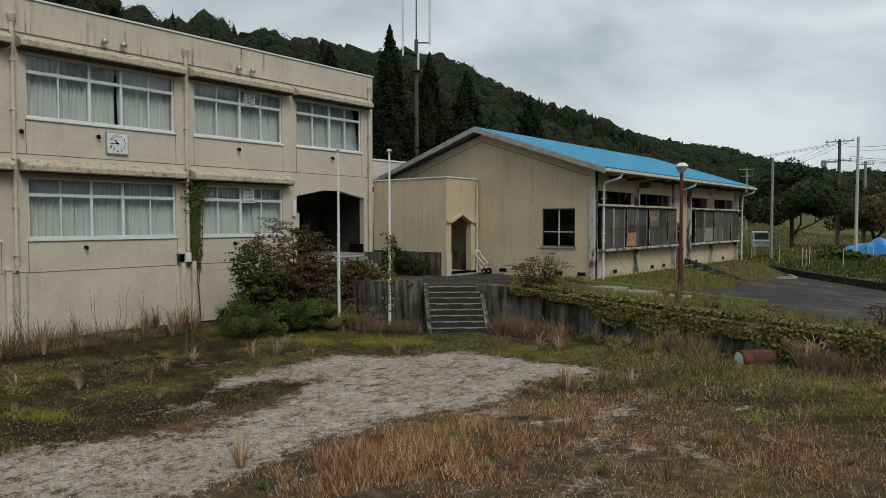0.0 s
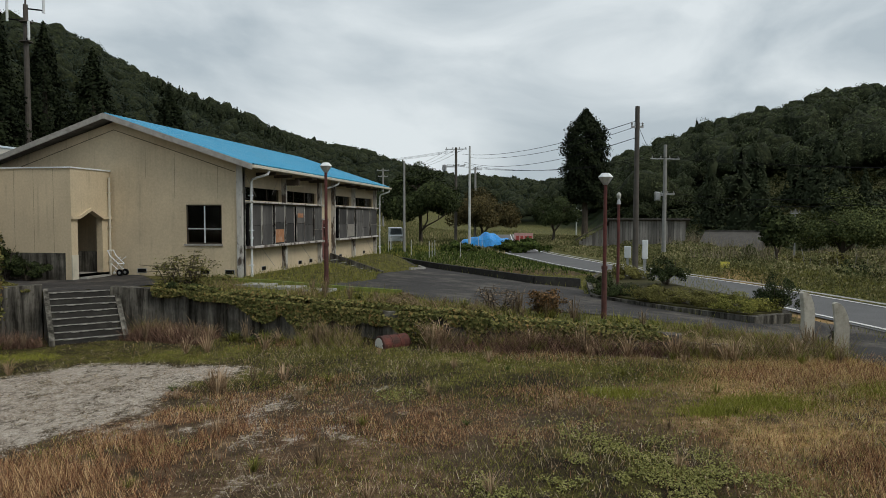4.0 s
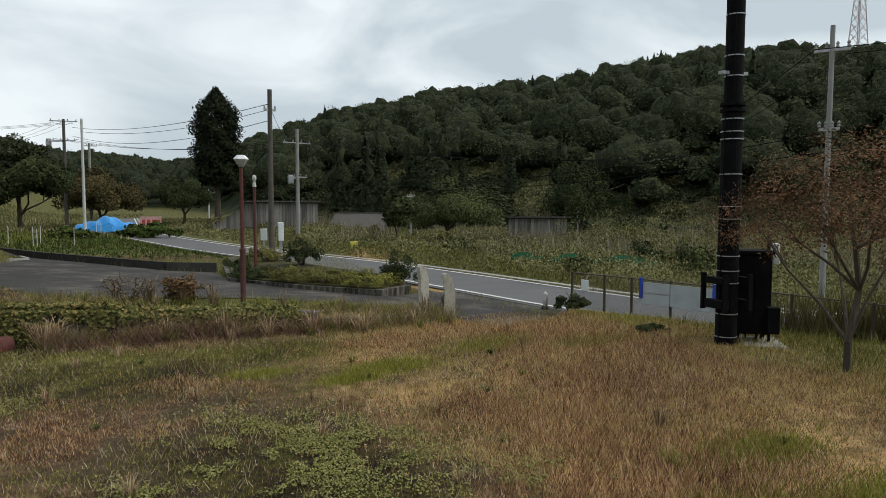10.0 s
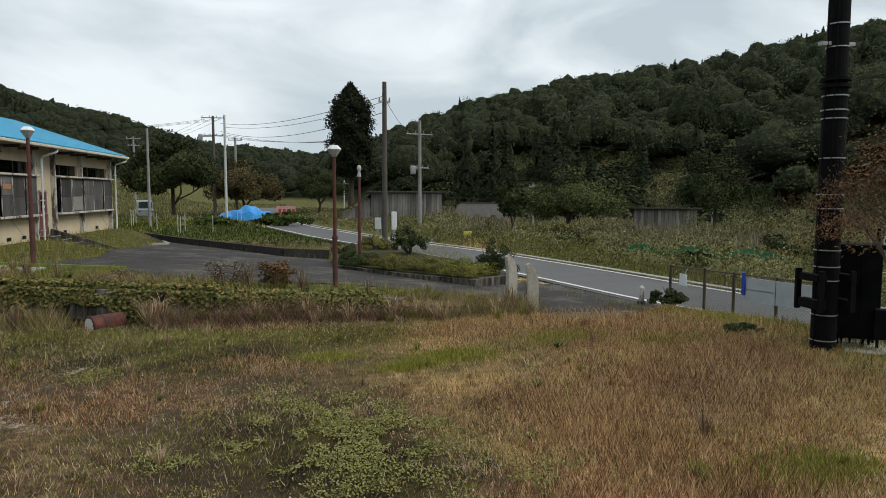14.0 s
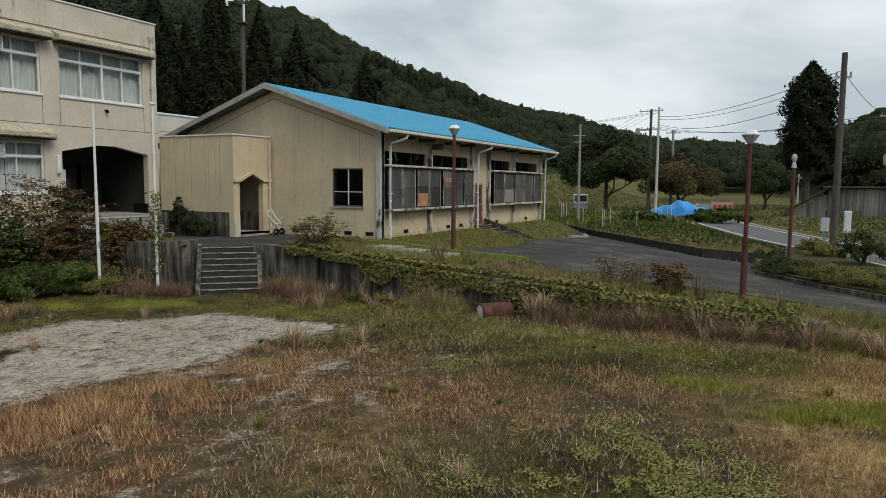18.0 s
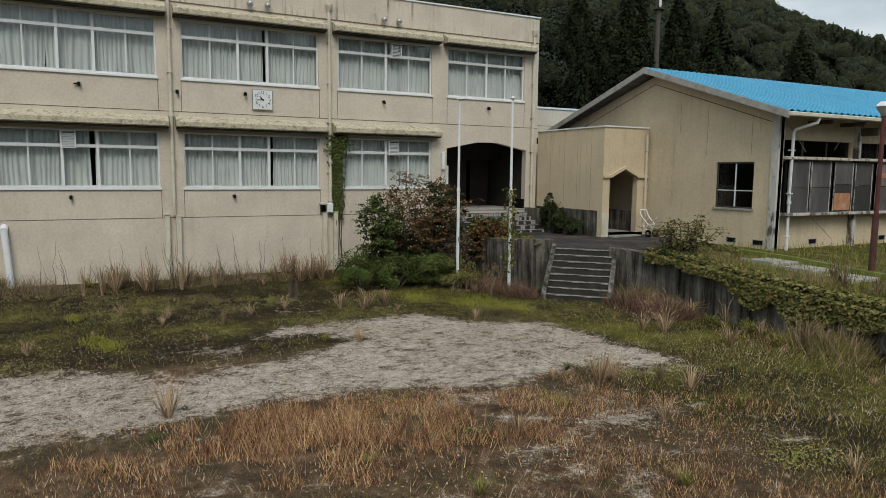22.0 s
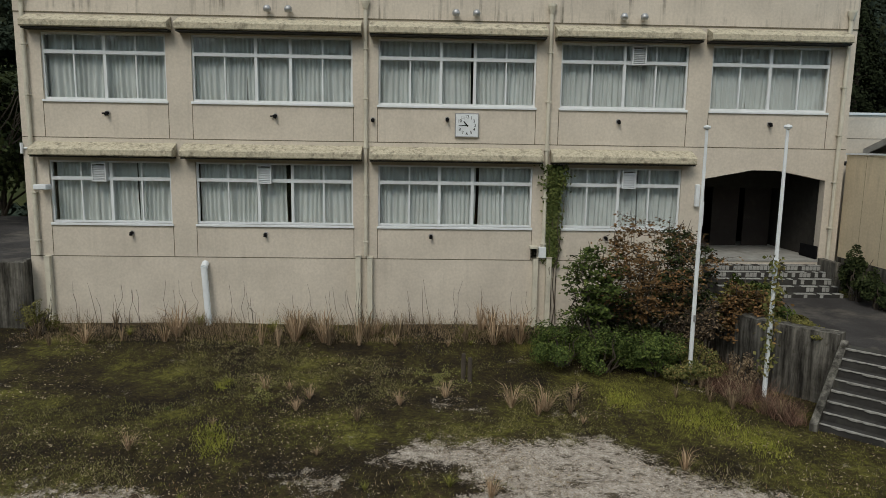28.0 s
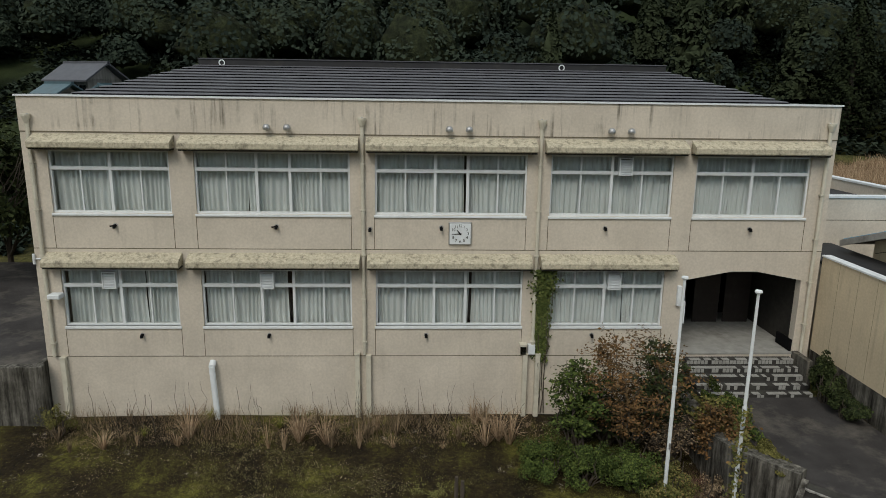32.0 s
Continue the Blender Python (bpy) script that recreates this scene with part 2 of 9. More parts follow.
MAT["peel"] = plain("peeling_white_paint", (0.52, 0.51, 0.48), 0.8, 0, 0.2, 7, 50, (0.07, 0.05, 0.04), 0.95, 0.4, (1, 1, 0.35), cut=(0.5, 0.58))


# ---- mesh helpers ----
class Shape:
    """Collects vertices and faces of one mesh."""

    def __init__(self):
        self.v, self.f = [], []

    def add(self, vs, fs):
        n = len(self.v)
        self.v += [tuple(p) for p in vs]
        self.f += [tuple(i + n for i in f) for f in fs]
        return self

    def quad(self, *ps):
        return self.add(ps, [tuple(range(len(ps)))])

    def box(self, x0, y0, z0, x1, y1, z1, c=0.0, m=None):
        if c <= 0:
            vs = [(x, y, z) for x in (x0, x1) for y in (y0, y1) for z in (z0, z1)]
            fs = [(0, 1, 3, 2), (4, 6, 7, 5), (0, 4, 5, 1), (2, 3, 7, 6), (0, 2, 6, 4), (1, 5, 7, 3)]
        else:
            b = bmesh.new()
            bmesh.ops.create_cube(b, size=1, matrix=Matrix.LocRotScale(((x0 + x1) / 2, (y0 + y1) / 2, (z0 + z1) / 2), None, (abs(x1 - x0), abs(y1 - y0), abs(z1 - z0))))
            bmesh.ops.bevel(b, geom=b.edges[:], offset=c, segments=1, affect="EDGES")
            vs = [tuple(p.co) for p in b.verts]
            b.verts.index_update()
            fs = [tuple(p.index for p in f.verts) for f in b.faces]
            b.free()
        if m is not None:
            vs = [m @ Vector(p) for p in vs]
        return self.add(vs, fs)

    def tube(self, p0, p1, r0, r1=None, n=10, cap=True):
        r1 = r0 if r1 is None else r1
        p0, p1 = Vector(p0), Vector(p1)
        q = (p1 - p0).to_track_quat("Z", "Y").to_matrix()
        ring = [Vector((math.cos(2 * math.pi * i / n), math.sin(2 * math.pi * i / n), 0)) for i in range(n)]
        vs = [p0 + q @ (a * r0) for a in ring] + [p1 + q @ (a * r1) for a in ring]
        fs = [(i, (i + 1) % n, n + (i + 1) % n, n + i) for i in range(n)]
        if cap:
            fs += [tuple(range(n))[::-1], tuple(range(n, 2 * n))]
        return self.add(vs, fs)

    def path(self, pts, r, n=8):
        pts = [Vector(p) for p in pts]
        vs = []
        for i, p in enumerate(pts):
            q = (pts[min(i + 1, len(pts) - 1)] - pts[max(i - 1, 0)]).to_track_quat("Z", "Y").to_matrix()
            vs += [p + q @ Vector((math.cos(2 * math.pi * k / n) * r, math.sin(2 * math.pi * k / n) * r, 0)) for k in range(n)]
        m = len(pts)
        fs = [(j * n + i, j * n + (i + 1) % n, (j + 1) * n + (i + 1) % n, (j + 1) * n + i) for j in range(m - 1) for i in range(n)]
        return self.add(vs, fs + [tuple(range(n))[::-1], tuple(range((m - 1) * n, m * n))])

    def lathe(self, prof, at=(0, 0, 0), n=16):
        vs = [(at[0] + r * math.cos(2 * math.pi * i / n), at[1] + r * math.sin(2 * math.pi * i / n), at[2] + z) for r, z in prof for i in range(n)]
        fs = [(k * n + i, k * n + (i + 1) % n, (k + 1) * n + (i + 1) % n, (k + 1) * n + i) for k in range(len(prof) - 1) for i in range(n)]
        return self.add(vs, fs)

    def prism(self, poly, a, b, axis="z"):
        """Extrudes a polygon given in the two other axes from a to b."""
        n = len(poly)
        put = {"z": lambda p, h: (p[0], p[1], h), "y": lambda p, h: (p[0], h, p[1]), "x": lambda p, h: (h, p[0], p[1])}[axis]
        vs = [put(p, a) for p in poly] + [put(p, b) for p in poly]
        fs = [tuple(range(n))[::-1], tuple(range(n, 2 * n))] + [(i, (i + 1) % n, n + (i + 1) % n, n + i) for i in range(n)]
        return self.add(vs, fs)

    def mesh(self, name, mat, smooth=False, clean=True):
        me = bpy.data.meshes.new(name)
        me.from_pydata(self.v, [], self.f)
        me.materials.append(mat)
        if clean:
            b = bmesh.new()
            b.from_mesh(me)
            bmesh.ops.recalc_face_normals(b, faces=b.faces[:])
            b.to_mesh(me)
            b.free()
        if smooth:
            me.shade_smooth()
        return me


def part(name, shape, mat, parent=None, label="", smooth=False, clean=True):
    ob = new(name, shape.mesh(name, MAT[mat] if isinstance(mat, str) else mat, smooth, clean))
    if parent is not None:
        ob.parent = parent
        ob.matrix_parent_inverse = parent.matrix_basis.inverted()
    if label:
        tagged(ob, label)
    return ob


def thing(name, label, category, at=(0, 0, 0), group="", kind=""):
    ob = new(name)
    ob.empty_display_size = 0.2
    ob.matrix_basis = Matrix.Translation(at)
    return tagged(ob, label, category, group, kind)


def box(*a, c=0.0):
    return Shape().box(*a, c=c)


def panel(shape, axis, w0, w1, us, zs, holes):
    """A wall between w0 and w1 on axis x or y, over the spans us (along) and zs (up), with rectangular holes (u0, u1, z0, z1)."""
    U = sorted({us[0], us[1], *[h[0] for h in holes], *[h[1] for h in holes]})
    Z = sorted({zs[0], zs[1], *[h[2] for h in holes], *[h[3] for h in holes]})

    def solid(i, j):
        if not (0 <= i < len(U) - 1 and 0 <= j < len(Z) - 1):
            return False
        cu, cz = (U[i] + U[i + 1]) / 2, (Z[j] + Z[j + 1]) / 2
        return not any(h[0] < cu < h[1] and h[2] < cz < h[3] for h in holes)

    def P(u, z, w):
        return (w, u, z) if axis == "x" else (u, w, z)

    for i in range(len(U) - 1):
        for j in range(len(Z) - 1):
            if not solid(i, j):
                continue
            a, b, c, d = U[i], U[i + 1], Z[j], Z[j + 1]
            for w in (w0, w1):
                shape.quad(P(a, c, w), P(b, c, w), P(b, d, w), P(a, d, w))
            if not solid(i - 1, j):
                shape.quad(P(a, c, w0), P(a, c, w1), P(a, d, w1), P(a, d, w0))
            if not solid(i + 1, j):
                shape.quad(P(b, c, w0), P(b, c, w1), P(b, d, w1), P(b, d, w0))
            if not solid(i, j - 1):
                shape.quad(P(a, c, w0), P(b, c, w0), P(b, c, w1), P(a, c, w1))
            if not solid(i, j + 1):
                shape.quad(P(a, d, w0), P(b, d, w0), P(b, d, w1), P(a, d, w1))
    return shape


# ---- the lie of the land ----
def sm(a, b, x):
    t = np.clip((x - a) / (b - a), 0, 1)
    return t * t * (3 - 2 * t)


# outline of the raised terrace by the school and the car park
TERRACE = [(-21.3, 16.5), (-17.0, 16.5), (-15.4, 17.6), (-13.95, 18.8), (-12.4, 19.17), (-7.0, 18.82), (-2.0, 18.57), (-1.9, 18.4), (2.9, 18.07), (6.4, 17.2), (7.6, 19.6), (7.6, 41.0), (-22.0, 41.0)]
ROAD = [(40.0, -30.0), (28.5, -5.0), (21.0, 6.0), (17.2, 11.6), (14.2, 16.1), (12.55, 19.0), (11.6, 22.5), (10.0, 28.0), (7.6, 35.5), (4.9, 41.5), (1.0, 50.5), (-3.8, 65.0), (-9.0, 88.0), (-14.0, 140.0)]
RIDGE = [(-180, 7), (-110, 7), (-80, 9.8), (-60, 10.6), (-51, 10.7), (-45, 11.2), (-41, 11.7), (-37, 11.2), (-30, 9.9), (-22, 9.3), (-13, 7.8), (-6, 5.4), (0, 3.4), (4, 2.9), (10, 3.2), (15, 4.3), (18, 5.15), (22.3, 5.75), (24.9, 6.5), (27.6, 7.75), (30.4, 8.45), (33, 9.2), (36, 10.5), (38.8, 11.9), (40.5, 12.5), (47, 12.6), (54, 13.2), (64, 13.8), (80, 16), (105, 16), (130, 13), (160, 8), (180, 7)]
NEAR = [(-180, 130), (-60, 85), (-45, 76), (-20, 80), (-6, 110), (2, 240), (10, 240), (20, 180), (34, 120), (44, 80), (50, 76), (62, 72), (70, 56), (75, 50), (110, 50), (135, 70), (180, 130)]
FAR = [(-180, 330), (-60, 300), (-40, 270), (-20, 260), (-6, 300), (2, 700), (10, 700), (20, 520), (34, 420), (44, 380), (54, 200), (64, 170), (110, 160), (135, 200), (180, 330)]


def inside(poly, x, y):
    r = np.zeros(np.shape(x), bool)
    for (x0, y0), (x1, y1) in zip(poly, poly[1:] + poly[:1]):
        if y0 != y1:
            r ^= ((y0 > y) != (y1 > y)) & (x < (x1 - x0) * (y - y0) / (y1 - y0) + x0)
    return r


def gap(poly, x, y, closed=False):
    """Distance to a polyline, and how far along it."""
    best, along, run = np.full(np.shape(x), 1e9), np.zeros(np.shape(x)), 0.0
    pts = poly + poly[:1] if closed else poly
    for (x0, y0), (x1, y1) in zip(pts, pts[1:]):
        dx, dy = x1 - x0, y1 - y0
        n = math.hypot(dx, dy)
        t = np.clip(((x - x0) * dx + (y - y0) * dy) / n ** 2, 0, 1)
        d = np.hypot(x - x0 - t * dx, y - y0 - t * dy)
        along = np.where(d < best, run + t * n, along)
        best = np.minimum(best, d)
        run += n
    return best, along


LATTICE = np.random.default_rng(3).random((128, 128))


def lattice(x, y):
    i, j = np.floor(x).astype(int), np.floor(y).astype(int)
    u, v = x - i, y - j
    u, v = u * u * (3 - 2 * u), v * v * (3 - 2 * v)
    a, b, c, d = (LATTICE[(i + p) % 128, (j + q) % 128] for p, q in ((0, 0), (1, 0), (0, 1), (1, 1)))
    return (a * (1 - u) + b * u) * (1 - v) + (c * (1 - u) + d * u) * v


def patchy(x, y, s, seed):
    """Cloudy noise about 0.5 with patches about 3 / s metres wide."""
    x, y = np.asarray(x, float), np.asarray(y, float)
    t, w, f = 0.0, 1.0, s * 0.42
    for k in range(4):
        t = t + w * (lattice(x * f + seed * 7.3 + 31 * k, y * f + seed * 3.1 + 17 * k) - 0.5)
        w, f = w * 0.55, f * 2.1
    return np.clip(0.5 + t * 0.95, 0, 1)


def table(rows, a):
    return np.interp(a, [r[0] for r in rows], [r[1] for r in rows])


def lot_height(x, y):
    z = np.clip(1.1 - 0.063 * (x + 4.7) - 0.035 * (y - 20.4), 0.3, 1.45)
    bank = sm(-8.8, -11.2, x) * sm(21, 23, y) * (1 - ((y > 31.3) & (y < 32.95) & (x > -11.7)) * 1.0)
    return z + bank * (1.48 - z)


def height(x, y):
    x, y = np.asarray(x, float), np.asarray(y, float)
    yard = 0.1 + 0.17 * sm(-9, -1, x) + 0.5 * sm(1, 10.5, x) + 0.12 * sm(12, 4, y) * sm(-4, 8, x) + 0.14 * sm(-17, -21, x)
    yard = yard + 0.03 * np.sin(x * 0.9 + 1) * np.sin(y * 0.8)
    z = np.where(inside(TERRACE, x, y), lot_height(x, y), yard)
    field = 0.55 + 0.25 * np.sin(x * 0.11) * np.sin(y * 0.09) + 0.35 * sm(-8, -14, x)
    f = np.where((x < 7.6) & (y > 40.6), 1.0, 0.0) * sm(40.6, 42.5, y)
    z = z * (1 - f) + field * f
    z = z + 4.6 * sm(-27, -44, x) * sm(16, 26, y)
    out = np.maximum(sm(13, 15.5, x), sm(-4, -25, y))
    z = z * (1 - out) + 0.2 * out
    ap = [(6.5, 16.9), (7.1, 15.7), (8.2, 15.5), (9.8, 16.9), (11.0, 18.6), (9.2, 23.5), (7.6, 22.0), (7.2, 19.0)]
    da, _ = gap(ap, x, y, True)
    ka = np.where(inside(ap, x, y), 1.0, sm(0.7, 0.0, da) * (~inside(TERRACE, x, y)))
    z = z * (1 - ka) + 0.27 * ka
    d, _ = gap(ROAD, x, y)
    k = sm(4.6, 2.6, d)
    z = z * (1 - k) + 0.26 * k
    r, a = np.hypot(x, y - 5), np.degrees(np.arctan2(-x, y - 5))
    n, fr = table(NEAR, a), table(FAR, a)
    lift = np.tan(np.radians(table(RIDGE, a))) * fr + 3.6 - 6 - 0.012 * np.maximum(fr - 250, 0)
    t = np.clip((r - n) / (fr - n), 0, 1)
    z = z + lift * (t ** 0.8) * (1 - 0.25 * sm(fr, fr * 1.8, r))
    return z


def spans(a, b, step, reach):
    core = list(np.arange(a, b + 1e-6, step))
    lo, hi, s = [a], [b], step
    while hi[-1] < reach:
        s = min(s * 1.12, 14 if hi[-1] < 600 else 80)
        hi.append(hi[-1] + s)
        lo.append(lo[-1] - s)
    return np.array(lo[:0:-1] + core + hi[1:])


def sheet(name, xs, ys, mat, lift=0.0, keep=None):
    X, Y = np.meshgrid(xs, ys)
    Z = height(X, Y) + lift
    nx, ny = len(xs), len(ys)
    me = bpy.data.meshes.new(name)
    V = np.column_stack([X.ravel(), Y.ravel(), Z.ravel()])
    i = (np.arange(ny - 1)[:, None] * nx + np.arange(nx - 1)[None]).ravel()
    F = np.column_stack([i, i + 1, i + nx + 1, i + nx])
    if keep is not None:
        c = V[F].mean(1)
        F = F[keep(c[:, 0], c[:, 1])]
    me.from_pydata(V, [], F.tolist())
    me.materials.append(mat)
    me.shade_smooth()
    return new(name, me), V


def ribbon(name, line, left, right, mat, lift, step=0.8, kind="structure", label="", category=""):
    """A strip that follows a polyline and lies on the ground; offsets are to the right of its direction."""
    s = Shape()
    pts, n = [], 0
    for (x0, y0), (x1, y1) in zip(line, line[1:]):
        k = max(1, int(math.hypot(x1 - x0, y1 - y0) / step))
        pts += [(x0 + (x1 - x0) * i / k, y0 + (y1 - y0) * i / k) for i in range(k)]
    pts.append(line[-1])
    P = np.array(pts)
    for _ in range(6):
        P[1:-1] = (P[:-2] + P[1:-1] * 2 + P[2:]) / 4
    D = np.gradient(P, axis=0)
    D /= np.linalg.norm(D, axis=1)[:, None]
    N = np.column_stack([D[:, 1], -D[:, 0]])
    offs = np.linspace(left, right, 7 if abs(right - left) > 1 else 2)
    V = np.concatenate([P + N * o for o in offs])
    Z = height(V[:, 0], V[:, 1]) + lift
    m = len(P)
    s.v = [(a, b, c) for (a, b), c in zip(V, Z)]
    s.f = [(k * m + i, k * m + i + 1, (k + 1) * m + i + 1, (k + 1) * m + i) for k in range(len(offs) - 1) for i in range(m - 1)]
    ob = part(name, s, mat, clean=False, smooth=True)
    return tagged(ob, label, category, kind=kind)


# ---- ground ----
def ground_material():
    m = blank("yard_and_fields")
    nt = m.node_tree

    def att(n):
        a = nt.nodes.new("ShaderNodeAttribute")
        a.attribute_name = n
        return a.outputs["Fac"]

    n1, n2, n3 = tex(nt, 0.55, 8, 0.65), tex(nt, 3.2, 8, 0.7), tex(nt, 48, 6, 0.75)
    fine = tex(nt, 75, 4, 0.8)
    soil = ramp(nt, n3, [(0.3, (0.026, 0.019, 0.011)), (0.5, (0.062, 0.046, 0.028)), (0.7, (0.13, 0.1, 0.064))])
    n5 = mathn(nt, "ADD", mathn(nt, "MULTIPLY", tex(nt, 0.6, 8, 0.7), 0.5), mathn(nt, "MULTIPLY", tex(nt, 8, 12, 0.86), 0.5))
    moss = ramp(nt, n5, [(0.42, (0.012, 0.009, 0.006)), (0.49, (0.03, 0.022, 0.011)), (0.54, (0.056, 0.05, 0.015)), (0.6, (0.13, 0.125, 0.028))])
    redg = ramp(nt, n2, [(0.36, (0.036, 0.024, 0.014)), (0.5, (0.12, 0.074, 0.044)), (0.64, (0.23, 0.155, 0.098))])
    thatch = ramp(nt, n2, [(0.36, (0.2, 0.13, 0.055)), (0.5, (0.42, 0.275, 0.125)), (0.64, (0.56, 0.4, 0.195))])
    redg = mixc(nt, att("lush"), redg, thatch)
    redg = mixc(nt, att("bare"), redg, ramp(nt, n3, [(0.35, (0.016, 0.012, 0.008)), (0.65, (0.06, 0.045, 0.03))]))
    gravel = ramp(nt, tex(nt, 7, 10, 0.78), [(0.36, (0.1, 0.08, 0.06)), (0.45, (0.325, 0.283, 0.238)), (0.62, (0.52, 0.466, 0.41))])
    gravel = mixc(nt, 0.9, gravel, ramp(nt, fine, [(0.36, (0.28, 0.26, 0.24)), (0.48, (1.0, 1.0, 1.0)), (0.64, (1.3, 1.29, 1.27))]), "MULTIPLY")
    blotch = ramp(nt, tex(nt, 2.3, 14, 0.84, (1.5, 0.8, 1)), [(0.525, (0, 0, 0)), (0.57, (0.92, 0.92, 0.92))])
    gravel = mixc(nt, blotch, gravel, (0.055, 0.043, 0.025))
    c = mixc(nt, ramp(nt, n1, [(0.42, (0, 0, 0)), (0.6, (1, 1, 1))]), redg, soil)
    k = mathn(nt, "ADD", att("moss"), mathn(nt, "MULTIPLY", mathn(nt, "SUBTRACT", n2, 0.5), 1.3))
    c = mixc(nt, ramp(nt, k, [(0.4, (0, 0, 0)), (0.62, (1, 1, 1))]), c, moss)
    lawn = ramp(nt, n5, [(0.42, (0.022, 0.017, 0.009)), (0.49, (0.055, 0.047, 0.015)), (0.545, (0.115, 0.11, 0.025)), (0.61, (0.21, 0.2, 0.045))])
    kl = mathn(nt, "ADD", att("mossband"), mathn(nt, "MULTIPLY", mathn(nt, "SUBTRACT", n2, 0.5), 1.2))
    c = mixc(nt, ramp(nt, kl, [(0.35, (0, 0, 0)), (0.65, (1, 1, 1))]), c, lawn)
    wildc = ramp(nt, n2, [(0.36, (0.03, 0.034, 0.012)), (0.5, (0.085, 0.086, 0.027)), (0.64, (0.19, 0.165, 0.06))])
    c = mixc(nt, att("wild"), c, wildc)
    k = mathn(nt, "ADD", att("gravel"), mathn(nt, "MULTIPLY", mathn(nt, "SUBTRACT", n2, 0.5), 2.1))
    k = mathn(nt, "ADD", k, mathn(nt, "MULTIPLY", mathn(nt, "SUBTRACT", tex(nt, 0.9, 6, 0.65, (1.3, 0.7, 1)), 0.5), 1.75))
    k = mathn(nt, "ADD", k, mathn(nt, "MULTIPLY", mathn(nt, "SUBTRACT", tex(nt, 22, 10, 0.85), 0.5), 2.6))
    c = mixc(nt, ramp(nt, k, [(0.5, (0, 0, 0)), (0.62, (1, 1, 1))]), c, gravel)
    c = mixc(nt, 0.85, c, ramp(nt, tex(nt, 26, 10, 0.9), [(0.38, (0.3, 0.28, 0.26)), (0.5, (1.0, 1.0, 1.0)), (0.62, (1.6, 1.55, 1.45))]), "MULTIPLY")
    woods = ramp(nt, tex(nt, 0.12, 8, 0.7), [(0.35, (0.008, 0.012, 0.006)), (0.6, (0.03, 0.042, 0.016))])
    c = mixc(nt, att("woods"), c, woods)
    return finish(m, c, 0.95, 0, n3, 0.8, 0.03)


GRAVEL = [(-10.2, 0.0), (-11.9, 2.4), (-11.4, 4.5), (-10.5, 5.6), (-10.2, 6.2), (-10.6, 7.5), (-11.4, 9.2), (-11.7, 9.9), (-12.0, 9.5), (-12.3, 9.1), (-12.6, 8.0), (-13.4, 8.3), (-13.6, 10.3), (-13.6, 12.2), (-12.4, 12.9), (-11.6, 14.3), (-10.9, 14.7), (-10.0, 14.6), (-8.4, 14.9), (-7.4, 15.0), (-7.3, 13.8), (-8.1, 13.2), (-7.9, 11.8), (-7.5, 11.0), (-8.0, 9.9), (-8.3, 8.7), (-8.4, 7.3), (-8.4, 6.1), (-8.0, 5.3), (-8.2, 4.2), (-8.0, 3.0), (-8.6, 0.5)]
MAT["ground"] = ground_material()
gxs, gys = spans(-24.0, 14.0, 0.25, 1500), spans(-6.0, 44.0, 0.25, 1500)
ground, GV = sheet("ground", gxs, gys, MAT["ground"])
tagged(ground, "overgrown schoolyard of moss, red grass and bare gravel", "ground", kind="structure")


def mask(name, values):
    a = ground.data.attributes.new(name, "FLOAT", "POINT")
    a.data.foreach_set("value", np.asarray(values, np.float32))


gx, gy = GV[:, 0], GV[:, 1]


def gravel_at(x, y):
    d, _ = gap(GRAVEL, x, y, True)
    g = np.clip(0.5 + np.where(inside(GRAVEL, x, y), d, -d) * 1.0, 0, 1.02)
    for a, b, r, w in ((-5.6, 11.7, 1.4, 0.42), (-3.6, 11.9, 0.8, 0.4), (-5.9, 5.4, 1.3, 0.32), (-3.9, 7.6, 1.0, 0.28), (-3.6, 10.2, 1.1, 0.36), (-7.0, 10.0, 0.9, 0.36), (-11.9, 6.9, 0.7, 0.62), (-15.3, 9.2, 0.9, 0.3), (6.5, 3.0, 2.0, 0.3), (-4.6, 6.0, 0.9, 0.32)):
        g = np.maximum(g, w * np.exp(-((x - a) ** 2 + (y - b) ** 2) / r ** 2))
    thin = 0.32 * sm(0.52, 0.78, patchy(x, y, 1.3, 21)) * sm(1.5, -3, x) * sm(15.5, 13, y) * sm(-10.5, -8, x)
    return np.maximum(g, thin)


def moss_at(x, y):
    m = sm(-9.5, -13, x) * sm(30, 16, y)
    m = m + 0.75 * np.exp(-((x - 0.6) ** 2 + (y - 9.2) ** 2) / 3.4) + 0.6 * np.exp(-((x - 1.8) ** 2 + (y - 7.0) ** 2) / 2.4)
    return np.clip(m + 0.8 * sm(6.0, 1.8, np.abs(y - 16.0 + 0.05 * (x + 4))) * sm(4, -2, x), 0, 0.8)


def wild_at(x, y):
    w = np.maximum.reduce([sm(8.5, 11.5, x + 0.3 * (9 - y) * (y < 12)), inside(TERRACE, x, y) * 0.9, sm(41, 43, y), sm(-2, -10, y) * 0.5])
    return w


